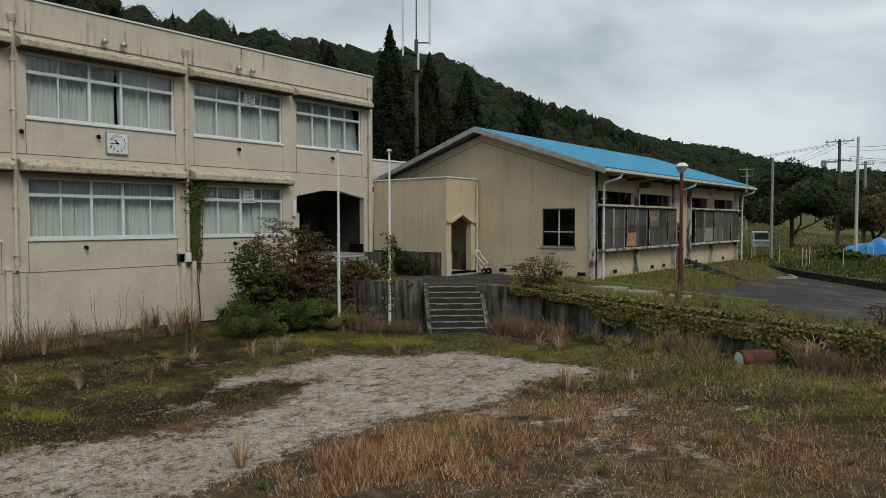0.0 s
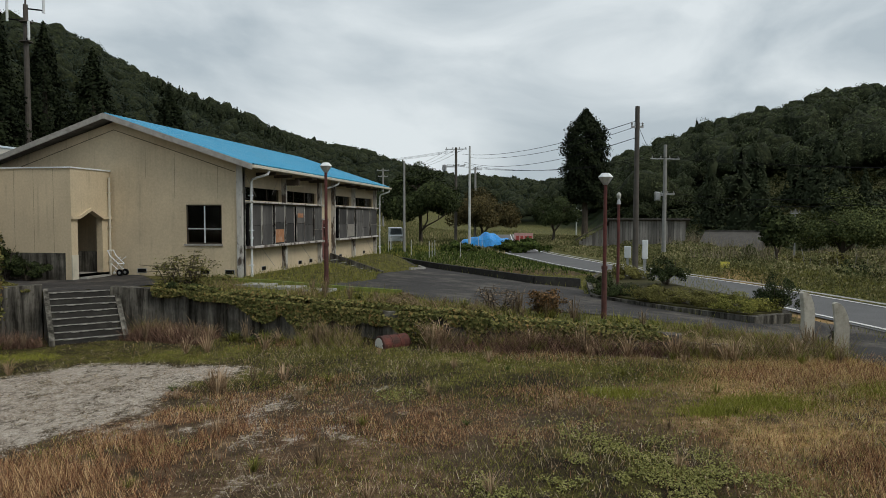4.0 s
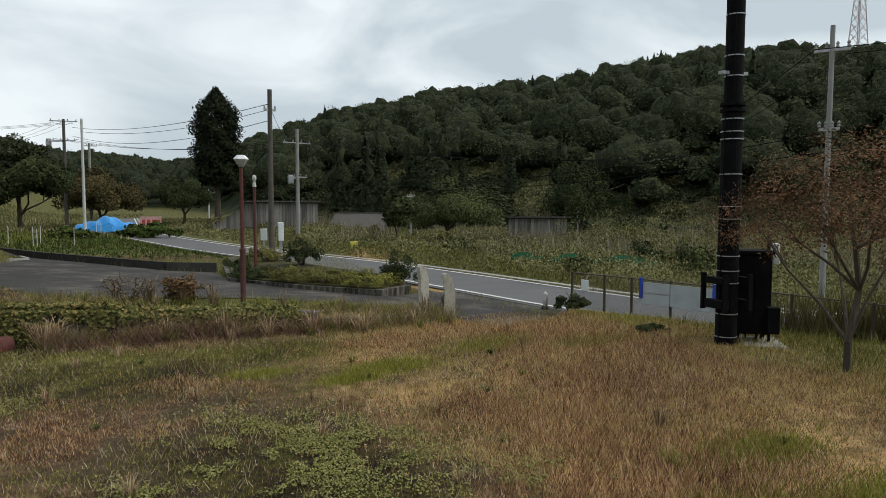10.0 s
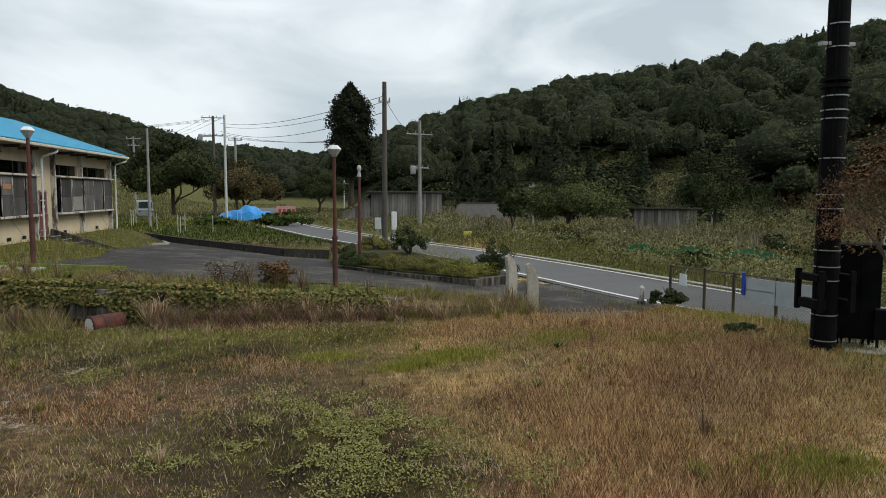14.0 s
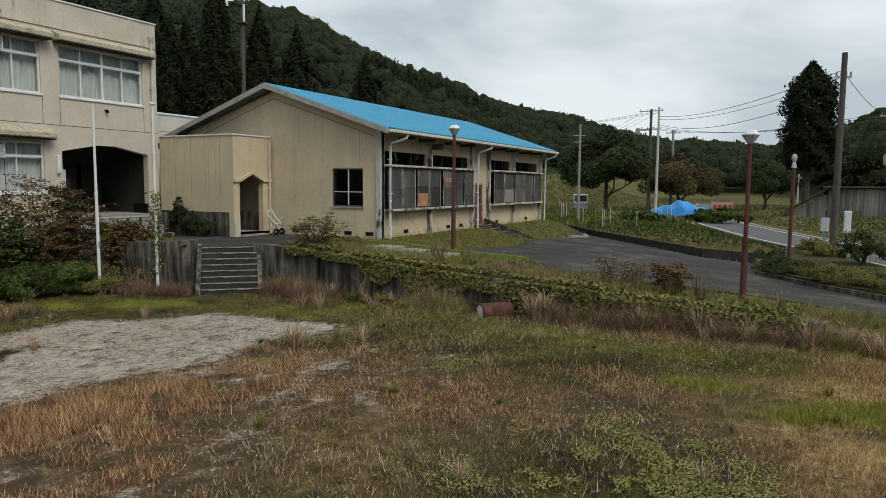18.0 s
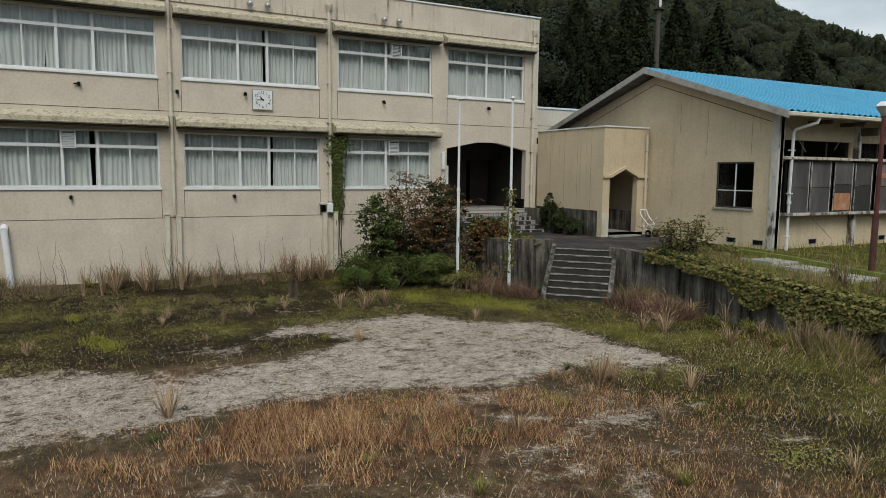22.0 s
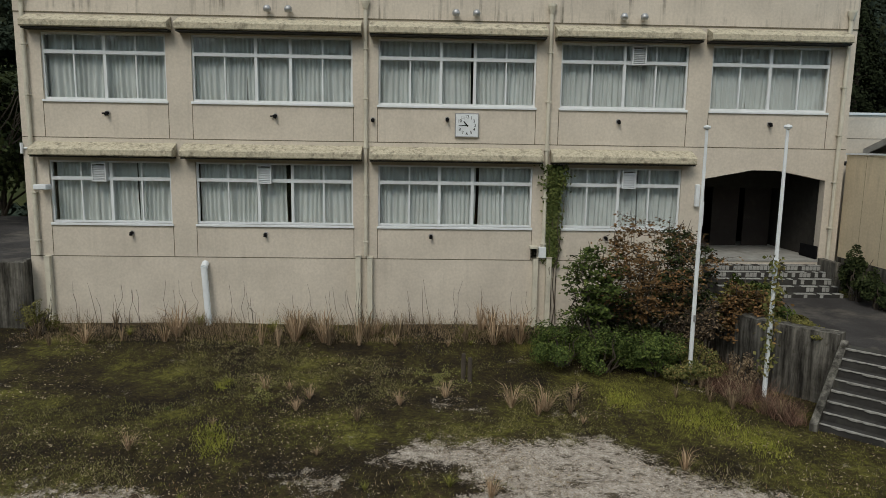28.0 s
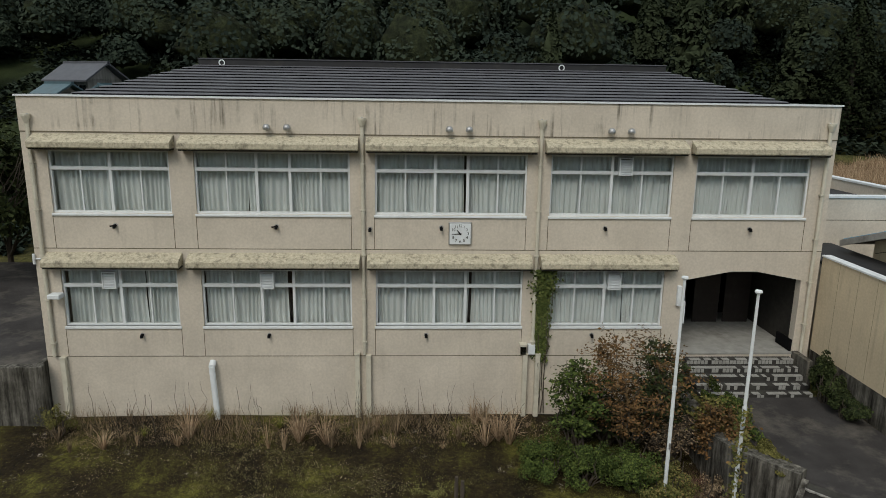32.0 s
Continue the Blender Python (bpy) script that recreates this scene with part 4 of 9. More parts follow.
# ---- school: sunshades, pipes, fixtures ----
SH = [(-2.22, 1.68), (1.88, 6.9), (7.12, 12.02), (12.28, 16.4), (16.6, 20.6)]
for i, (a, b) in enumerate(SH):
    for zb in (8.5, 5.07):
        if zb < 6 and i == 4:
            continue
        s = Shape().prism([(FX, zb + 0.04), (FX + 0.4, zb), (FX + 0.43, zb + 0.03), (FX + 0.43, zb + 0.17), (FX + 0.4, zb + 0.2), (FX, zb + 0.38)], a, b, "y")
        sh = part("sunshade", s, "shade", school, "lichen-stained concrete sunshade")
        # thin dark slab paints the shade on the sunshade's underside
        part("underside_shade", box(FX + 0.02, a + 0.01, zb - 0.045, FX + 0.36, b - 0.01, zb - 0.004), "dark", sh)


def downpipe(y, z1, z0, hopper=True):
    p = thing("downpipe", "cream-painted rainwater downpipe with brackets on a wall", "pipe", (FX, y, z0), "school downpipes")
    part("pipe", Shape().tube((FX + 0.09, y, z0), (FX + 0.09, y, z1), 0.055, n=12), "offwhite", p, smooth=False)
    if hopper:
        part("hopper", Shape().lathe([(0.0, -0.12), (0.06, -0.12), (0.12, 0.06), (0.12, 0.12), (0.0, 0.12)], (FX + 0.11, y, z1)), "offwhite", p)
        part("outlet", Shape().tube((FX, y, z1 + 0.1), (FX + 0.12, y, z1 + 0.05), 0.045), "steel", p)
    z = z0 + 0.4
    while z < z1:
        part("bracket", box(FX, y - 0.075, z, FX + 0.16, y + 0.075, z + 0.035), "offwhite", p)
        z += 1.35


downpipe(-2.3, 9.3, 2.25)
downpipe(7.0, 9.3, 2.3)
downpipe(12.16, 9.3, 2.3)
downpipe(20.66, 9.3, 1.5)
for y, z1 in ((-2.05, 2.2), (6.78, 2.3), (7.12, 2.25), (11.95, 2.3), (12.34, 2.3)):
    c = thing("pipe_casing", "square cream pipe casing standing against a wall", "pipe", (FX, y, 0.1), "pipe casings")
    part("casing", box(FX + 0.005, y - 0.075, -0.1, FX + 0.17, y + 0.075, z1, c=0.01), "offwhite", c)
    part("cap", box(FX + 0.003, y - 0.085, z1, FX + 0.185, y + 0.085, z1 + 0.025), "offwhite", c)
c = thing("drain_pipe", "white plastic drain pipe leaning on a wall", "pipe", (FX + 0.2, 2.45, 0.1))
part("pipe", Shape().tube((FX + 0.26, 2.5, 0.05), (FX + 0.2, 2.38, 1.95), 0.09, n=14), "white", c)
part("elbow", Shape().tube((FX + 0.2, 2.38, 1.93), (FX + 0.02, 2.38, 2.04), 0.1, n=14), "white", c)

for y in (4.33, 4.9, 9.49, 10.06, 14.17, 14.74):
    f = thing("floodlight", "round chrome floodlight on the school parapet", "lamp", (FX, y, 9.12), "parapet floodlights")
    part("bracket", Shape().tube((FX, y, 9.12), (FX + 0.12, y, 9.12), 0.03), "steel", f)
    part("bowl", Shape().lathe([(0.0, 0.1), (0.06, 0.09), (0.1, 0.04), (0.11, -0.02), (0.09, -0.07), (0.0, -0.09)], (FX + 0.17, y, 9.12), 14), "steel", f, smooth=True)
for y, z in ((-0.17, 6.26), (4.47, 6.26), (14.2, 6.26), (18.6, 6.26), (0.33, 2.9), (4.12, 2.9), (8.88, 2.9), (14.0, 2.9), (7.2, 6.2), (9.3, 6.25)):
    f = thing("wall_vent", "small dark vent elbow on a cream wall", "vent", (FX, y, z), "wall vents")
    part("flange", Shape().tube((FX, y, z), (FX + 0.02, y, z), 0.07, n=12), "fascia", f)
    part("elbow", Shape().path([(FX + 0.02, y, z), (FX + 0.11, y, z), (FX + 0.13, y, z - 0.07)], 0.045), "black", f)
    if z > 4 and y < 6:
        part("tap", Shape().tube((FX + 0.06, y - 0.14, z - 0.02), (FX + 0.06, y, z), 0.022), "black", f)


def louvre(y, zz):
    w0, z1 = y - 0.2, zz[1] - 0.06
    v = thing("louvred_vent", "white louvred vent box set in a window", "vent", (FX, y, z1 - 0.5), "window vents")
    s = Shape()
    s.box(FX - 0.2, w0, z1 - 0.52, FX + 0.06, w0 + 0.03, z1).box(FX - 0.2, w0 + 0.37, z1 - 0.52, FX + 0.06, w0 + 0.4, z1)
    s.box(FX - 0.2, w0 + 0.03, z1 - 0.03, FX + 0.06, w0 + 0.37, z1).box(FX - 0.2, w0 + 0.03, z1 - 0.52, FX + 0.06, w0 + 0.37, z1 - 0.49)
    part("housing", s, "white", v)
    part("backing", box(FX - 0.2, w0 + 0.03, z1 - 0.49, FX - 0.17, w0 + 0.37, z1 - 0.03), "fascia", v)
    for i in range(9):
        z = z1 - 0.07 - i * 0.049
        part("slat", Shape().add([(FX - 0.02, w0 + 0.03, z), (FX - 0.02, w0 + 0.37, z), (FX + 0.05, w0 + 0.37, z - 0.04), (FX + 0.05, w0 + 0.03, z - 0.04), (FX - 0.02, w0 + 0.03, z - 0.01), (FX - 0.02, w0 + 0.37, z - 0.01), (FX + 0.05, w0 + 0.37, z - 0.05), (FX + 0.05, w0 + 0.03, z - 0.05)], [(0, 1, 2, 3), (4, 7, 6, 5), (3, 2, 6, 7)]), "white", v)


for y, zz in ((-0.5, LOW), (4.12, LOW), (14.7, UP), (14.6, LOW)):
    louvre(y, zz)

# ---- clock ----
CY, CZ = 9.86, 6.07
clock = thing("wall_clock", "square white wall clock with black numerals and pointers", "clock", (FX, CY, CZ))
part("case", box(FX, CY - 0.34, CZ - 0.33, FX + 0.08, CY + 0.34, CZ + 0.35, c=0.015), "steel", clock)
part("dial", box(FX + 0.08, CY - 0.31, CZ - 0.3, FX + 0.084, CY + 0.31, CZ + 0.32), "white", clock)


def lettering(name, body, size, m, mat, parent):
    c = bpy.data.curves.new(name, "FONT")
    c.body, c.size, c.align_x, c.align_y, c.extrude = body, size, "CENTER", "CENTER", 0.002
    c.materials.append(MAT[mat])
    ob = new(name, c)
    ob.parent = parent
    ob.matrix_parent_inverse = parent.matrix_basis.inverted()
    ob.matrix_basis = m
    return ob


FRONT = Matrix(((0, 0, 1, 0), (1, 0, 0, 0), (0, 1, 0, 0), (0, 0, 0, 1)))
for h in range(1, 13):
    if h == 9:
        continue
    a = radians(30 * h)
    lettering("numeral", str(h), 0.12, Matrix.Translation((FX + 0.088, CY + 0.235 * math.sin(a), CZ + 0.01 + 0.235 * math.cos(a))) @ FRONT, "black", clock)
for ang, ln, w in ((320, 0.15, 0.022), (266, 0.24, 0.014)):
    a = radians(ang)
    d, n = Vector((0, math.sin(a), math.cos(a))), Vector((0, math.cos(a), -math.sin(a)))
    o = Vector((FX + 0.09, CY, CZ + 0.01))
    vs = [o - d * 0.04 + n * w, o - d * 0.04 - n * w, o + d * ln - n * w * 0.5, o + d * ln + n * w * 0.5]
    part("pointer", Shape().add(vs + [v + Vector((0.005, 0, 0)) for v in vs], [(0, 1, 2, 3), (4, 5, 6, 7), (0, 1, 5, 4), (1, 2, 6, 5), (2, 3, 7, 6), (3, 0, 4, 7)]), "black", clock)

# ---- small boxes on the wall ----
f = thing("wall_lamp", "white box lamp on a wall bracket", "lamp", (FX, -2.0, 4.1))
part("arm", Shape().tube((FX, -1.95, 4.1), (FX + 0.2, -1.95, 4.15), 0.02), "offwhite", f)
part("housing", box(FX + 0.1, -2.15, 4.12, FX + 0.42, -1.8, 4.26, c=0.02), "white", f)
f = thing("meter_box", "white electric meter box with a small lamp", "box", (FX, 12.0, 2.3))
part("cabinet", box(FX, 12.02, 2.3, FX + 0.16, 12.24, 2.62, c=0.012), "white", f)
part("hood", box(FX, 11.76, 2.58, FX + 0.24, 11.98, 2.66, c=0.008), "offwhite", f)
part("lantern", box(FX + 0.04, 11.79, 2.32, FX + 0.2, 11.95, 2.58), "darkglass", f)
f = thing("tube_lamp", "long white upright tube lamp by the entrance", "lamp", (FX, 16.62, 3.8))
part("housing", box(FX, 16.55, 3.85, FX + 0.13, 16.68, 4.5, c=0.02), "white", f)
f = thing("notice_plate", "blank white notice plate by the entrance", "sign", (FX - 0.1, 16.83, 3.3))
part("plate", box(FX - 0.25, 16.79, 3.3, FX + 0.12, 16.82, 4.0), "white", f)

# ---- entrance: steps, floor, doors ----
es = thing("entrance_steps", "mossy tiled steps up to the school entrance", "steps", (-20.5, 18.6, 1.4), kind="structure")
for i in range(5):
    x1 = FX + 1.5 - 0.3 * i
    z1 = 1.57 + 0.15 * i
    st = part("step", box(FX - 0.3 if i == 4 else FX, 16.95, z1 - 0.15 if i else 1.1, x1, 20.35, z1), "stepdark", es)
    y = 16.95
    while y < 20.3:
        if rnd.random() < 0.72:
            part("nosing_tile", box(x1 - 0.16, y + 0.006, z1 + 0.001, x1 + 0.012, y + 0.104, z1 + 0.016), "kerb", es)
        if rnd.random() < 0.45 + 0.4 * (i == 4):
            part("riser_tile", box(x1, y + 0.008, z1 - 0.13, x1 + 0.009, y + 0.102, z1 - 0.012), "kerb", es)
        y += 0.1133
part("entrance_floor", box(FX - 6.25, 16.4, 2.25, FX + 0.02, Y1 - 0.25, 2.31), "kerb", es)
part("porch_side", box(FX, 20.42, 1.0, FX + 0.9, 20.6, 2.36), "concrete", es)
part("kick_plate", box(FX - 0.05, 20.36, 2.32, FX - 0.9, 20.42, 2.7), "black", es)
d = thing("entrance_doors", "dark glazed entrance doors deep inside the porch", "door", (FX - 4, 18.6, 2.3), kind="structure")
for y in (16.45, 17.4, 18.35, 19.3, 20.2):
    part("door_post", box(FX - 4.05, y, 2.31, FX - 3.95, y + 0.09, 5.3), "bark", d)
part("door_head", box(FX - 4.04, 16.54, 4.3, FX - 3.96, 20.6, 4.4), "bark", d)
for y in (16.54, 17.49, 19.39):
    part("door_leaf", box(FX - 4.02, y, 2.32, FX - 3.98, y + 0.85, 4.3), "darkglass", d)
part("board", box(FX - 3.2, 16.41, 3.0, FX - 1.2, 16.45, 4.4), "wood", d)

# ---- flat-roofed block behind the link ----
rb = thing("rear_block", "flat-roofed cream block with white coping behind the porch", "building", (-27, 23.5, 1.0), kind="structure")
s = Shape()
panel(s, "x", -24.6, -24.85, (21.2, 27.0), (0.5, 6.75), [])
panel(s, "y", 21.2, 21.45, (-31.0, -24.85), (0.5, 6.75), [])
panel(s, "y", 26.75, 27.0, (-31.0, -24.85), (0.5, 6.75), [])
panel(s, "x", -31.0, -30.75, (21.45, 26.75), (0.5, 6.75), [])
part("wall", s, "wall", rb)
part("flat_roof", box(-30.75, 21.45, 6.2, -24.85, 26.75, 6.3), "roofgrey", rb)
s = Shape().box(-24.9, 21.15, 6.75, -24.55, 27.05, 6.83).box(-31.0, 21.15, 6.75, -24.9, 21.5, 6.83).box(-31.0, 26.7, 6.75, -24.9, 27.05, 6.83)
part("coping", s, "white", rb)
part("joint", box(-24.61, 21.2, 5.95, -24.595, 27.0, 5.97), "joint", rb)

# ---- side road wall at the end of the school ----
s = Shape().box(-21.0, -14.0, -0.3, -20.7, -2.5, 2.1, c=0.02).box(-30.0, -2.75, -0.3, -21.0, -2.59, 2.1)
tagged(part("side_retaining_wall", s, "concrete"), "dark stained concrete retaining wall beside the school", "wall", kind="structure")
tagged(part("side_lane", box(-34.0, -14.0, 1.0, -21.0, -2.75, 1.95), "asphalt"), "raised asphalt lane beside the school", "pavement", kind="structure")
f = thing("cable_bracket", "white cable bracket on the school corner", "bracket", (FX, -2.5, 5.2))
part("rod", Shape().tube((FX + 0.02, -2.62, 5.25), (FX + 0.02, -2.2, 5.25), 0.025), "white", f)
part("insulator", Shape().tube((FX + 0.05, -2.58, 5.1), (FX + 0.05, -2.58, 5.4), 0.04), "white", f)

PAVE = [(-19.8, 17.0), (-19.8, 20.95), (-17.2, 20.95), (-17.2, 23.05), (-15.8, 23.05), (-13.4, 20.4), (-13.6, 19.1), (-14.0, 18.8), (-15.3, 17.65), (-16.4, 17.3)]
pv, _ = sheet("terrace_paving", np.arange(-20, -13, 0.15), np.arange(16.9, 23.2, 0.15), MAT["asphalt"], 0.025, lambda x, y: inside(PAVE, x, y))
tagged(pv, "cracked dark asphalt path before the school entrance", "pavement", kind="structure")


# ---- gym details ----
w = thing("window_20", "dark gable window with thin white bars", "window", (GW[0], GY, GW[2]), kind="structure")
s = Shape().box(GW[0], GY + 0.06, GW[3] - 0.05, GW[1], GY + 0.14, GW[3]).box(GW[0], GY + 0.06, GW[2], GW[1], GY + 0.14, GW[2] + 0.05)
s.box(GW[0], GY + 0.06, GW[2] + 0.05, GW[0] + 0.05, GY + 0.14, GW[3] - 0.05).box(GW[1] - 0.05, GY + 0.06, GW[2] + 0.05, GW[1], GY + 0.14, GW[3] - 0.05)
part("window_frame", s, "bark", w)
gm = (GW[0] + GW[1]) / 2
part("mullion", box(gm - 0.02, GY + 0.07, GW[2] + 0.05, gm + 0.02, GY + 0.12, GW[3] - 0.05), "white", w)
part("glazing_bar", box(GW[0] + 0.05, GY + 0.075, 3.25, GW[1] - 0.05, GY + 0.11, 3.28), "white", w)
part("window_sill", box(GW[0] - 0.05, GY - 0.05, GW[2] - 0.06, GW[1] + 0.05, GY + 0.06, GW[2]), "fascia", w)
for a, b in ((GW[0] + 0.05, gm - 0.02), (gm + 0.02, GW[1] - 0.05)):
    part("pane", box(a, GY + 0.09, GW[2] + 0.05, b, GY + 0.1, GW[3] - 0.05), "darkglass", w).visible_shadow = False
# sloping joint lines on the gable, and upright ones
for sg in (1, -1):
    a = Vector((GRX, GY - 0.004, GRZ - 0.4))
    b = Vector((GRX + sg * 4.95, GY - 0.004, GRZ - 0.4 - 4.95 * abs(slope) * 1.0))
    part("joint", Shape().add([a, b, b + Vector((0, 0, -0.03)), a + Vector((0, 0, -0.03)), a + Vector((0, 0.01, 0)), b + Vector((0, 0.01, 0)), b + Vector((0, 0.01, -0.03)), a + Vector((0, 0.01, -0.03))], [(0, 1, 2, 3), (0, 1, 5, 4), (2, 3, 7, 6)]), "joint", gym)
for x, z0, z1 in ((-15.7, 5.2, 6.4), (-14.5, 4.4, 6.1), (-12.75, 4.4, 5.6)):
    joint(gym, x, GY - 0.004, z0, x + 0.02, GY + 0.01, z1)
part("corner_post", box(GX - 0.03, GY - 0.05, 1.1, GX + 0.2, GY + 0.2, GEAVE + 0.1), "peel", gym, "peeling grey-white corner post")
for x in (-15.9, -13.3, -12.3):
    f = thing("underfloor_vent", "dark underfloor vent grille at the foot of a wall", "vent", (x, GY, 1.6), "gym floor vents")
    part("frame", box(x - 0.2, GY - 0.012, 1.58, x + 0.2, GY, 1.76), "fascia", f)
    part("grille", box(x - 0.17, GY - 0.016, 1.6, x + 0.17, GY - 0.012, 1.74), "black", f)
for y in (25.2, 28.9, 30.2, 34.4, 38.6):
    f = thing("underfloor_vent", "dark underfloor vent grille at the foot of a wall", "vent", (GX, y, 1.6), "gym floor vents")
    part("frame", box(GX, y - 0.2, 1.58, GX + 0.012, y + 0.2, 1.76), "fascia", f)
    part("grille", box(GX + 0.012, y - 0.17, 1.6, GX + 0.016, y + 0.17, 1.74), "black", f)

# posts of the long side
for y in (23.2, 27.02, 31.15, 33.1, 36.35, 40.6):
    p = part("wall_post", box(GX, y - 0.075, 1.0, GX + 0.2, y + 0.075, GEAVE - 0.05, c=0.012), "peel", gym, "peeling white-painted wall post")
MAT["board"] = plain("grey_stained_plywood", (0.066, 0.064, 0.063), 0.85, 0, 0.45, 1.8, 40, (0.2, 0.19, 0.175), 0.6, 0.3, (1, 1, 0.3), piece=0.6)
MAT["board2"] = plain("pale_plywood_patch", (0.26, 0.245, 0.22), 0.85, 0, 0.2, 4, 40, (0.1, 0.1, 0.09), 0.6, 0.3)
MAT["orange"] = plain("faded_orange_notice", (0.42, 0.2, 0.1), 0.85, 0, 0.3, 6, 40, (0.45, 0.38, 0.3), 0.8)
rnd = random.Random(11)
kw = 21
for (a, b), n in ((BAND1, 7), (BAND2, 5)):
    w = thing("window_%d" % kw, "boarded gym window band with a white rail above and below", "window", (GX, a, 2.6), kind="structure")
    kw += 1
    xo = GX + 0.3
    part("sill_rail", box(GX, a - 0.1, 2.53, xo + 0.1, b + 0.1, 2.62, c=0.01), "peel", w)
    part("head_rail", box(GX + 0.02, a - 0.1, 4.24, xo + 0.08, b + 0.1, 4.31, c=0.01), "peel", w)
    wd = (b - a) / n
    for i in range(n):
        y0 = a + i * wd
        g0 = 0.05 + rnd.random() * 0.12
        x = xo - 0.03 * (i % 2) - 0.02
        mid = 3.1 + 0.5 * rnd.random()
        part("board", box(x - 0.03, y0 + g0, 2.63, x, y0 + wd - 0.06, mid), "board", w, "grey stained board")
        part("board", box(x - 0.034, y0 + g0 + 0.02 * rnd.random(), mid + 0.012, x - 0.006, y0 + wd - 0.05 - 0.05 * rnd.random(), 4.2), "board", w, "grey stained board")
        for e in (y0 + g0 - 0.012, y0 + wd - 0.058):
            part("batten", box(x - 0.02, e, 2.64, x + 0.012, e + 0.022, 4.2), "peel", w)
        if (i, n) in ((2, 7), (1, 5)):
            part("patch", box(x, y0 + g0 + 0.04, 2.68, x + 0.012, y0 + wd - 0.12, 3.2 + 0.15 * rnd.random()), "orange" if n == 7 else "board2", w, "pale patch board")
        elif i == 4 and n == 7:
            part("patch", box(x, y0 + g0 + 0.1, 3.7, x + 0.012, y0 + wd - 0.2, 3.88), "orange", w, "faded orange strip")
        # black strip in place of the dark, shaded gap between two boards
        part("stile", box(x - 0.07, y0 - 0.035, 2.63, x - 0.02, y0 + 0.035, 4.21), "black", w)
    part("pane", box(GX - 0.12, a, 2.62, GX - 0.11, b, 4.2), "darkglass", w)
for a, b in ((BAND1[0], 26.9), (27.15, BAND1[1]), (BAND2[0], 36.2), (36.5, BAND2[1])):
    w = thing("window_%d" % kw, "dark high strip window under the gym eaves", "window", (GX, a, 4.35), kind="structure")
    kw += 1
    part("pane", box(GX - 0.12, a, 4.35, GX - 0.11, b, 4.85), "darkglass", w)
    n = 3
    for i in range(1, n):
        y = a + (b - a) * i / n
        part("mullion", box(GX - 0.14, y - 0.02, 4.35, GX - 0.08, y + 0.02, 4.85), "bark", w)
d = thing("door_2", "dark red glazed gym side door in a white frame", "door", (GX, 32.1, 1.6), kind="structure")
MAT["doorred"] = plain("faded_red_brown_door", (0.17, 0.055, 0.045), 0.7, 0, 0.3, 4, 40, (0.08, 0.035, 0.03), 0.5)
part("leaf", box(GX - 0.05, DOOR[0] + 0.06, 1.62, GX - 0.005, DOOR[1] - 0.06, 3.58), "doorred", d)
part("panel_moulding", box(GX - 0.005, DOOR[0] + 0.2, 1.85, GX + 0.006, DOOR[1] - 0.2, 2.5), "doorred", d)
part("pane", box(GX - 0.005, DOOR[0] + 0.28, 2.75, GX + 0.002, DOOR[1] - 0.28, 3.4), "darkglass", d)
s = Shape().box(GX - 0.14, DOOR[0], 1.6, GX + 0.02, DOOR[0] + 0.06, 3.65).box(GX - 0.14, DOOR[1] - 0.06, 1.6, GX + 0.02, DOOR[1], 3.65).box(GX - 0.14, DOOR[0] + 0.06, 3.59, GX + 0.02, DOOR[1] - 0.06, 3.65)
part("door_frame", s, "peel", d)
part("door_handle", box(GX - 0.005, DOOR[1] - 0.2, 2.55, GX + 0.04, DOOR[1] - 0.15, 2.67), "steel", d)
# cross braces under the sill and by the eaves
for y0, z0, y1, z1 in ((25.0, 2.5, 26.2, 1.7), (29.0, 2.5, 30.2, 1.75), (23.5, 5.5, 24.6, 4.5), (26.9, 5.6, 26.0, 4.6), (39.0, 2.5, 40.2, 1.7)):
    part("wall_crack", Shape().tube((GX + 0.004, y0, z0), (GX + 0.004, y1, z1), 0.009, n=5), "fascia", gym)


def gym_pipe(y):
    p = thing("downpipe", "off-white rainwater downpipe bending up under the gym eaves", "pipe", (GX + 0.3, y, 1.4), "gym downpipes")
    xe = GX + OV + 0.04
    part("pipe", Shape().path([(GX + 0.34, y, 1.4), (GX + 0.34, y, 5.0), (GX + 0.4, y, 5.12), (xe - 0.05, y + 0.35, 5.32), (xe, y + 0.38, 5.5)], 0.05, 10), "white", p)
    for z in (1.9, 3.2, 4.5):
        part("bracket", box(GX + 0.24, y - 0.07, z, GX + 0.4, y + 0.07, z + 0.03), "white", p)
    part("collar", Shape().tube((GX + 0.34, y, 2.9), (GX + 0.34, y, 2.98), 0.062), "white", p)


for y in (23.5, 31.35, 40.85):
    gym_pipe(y)
part("rafter_end", box(GX, 27.0, 5.05, GX + 0.75, 27.12, 5.3), "bark", gym)
for y in (24.6, 26.2, 28.4, 30.0, 33.8, 35.4, 37.4, 39.0):
    part("rafter_end", box(GX, y, 5.32, GX + 0.78, y + 0.09, 5.44), "bark", gym)

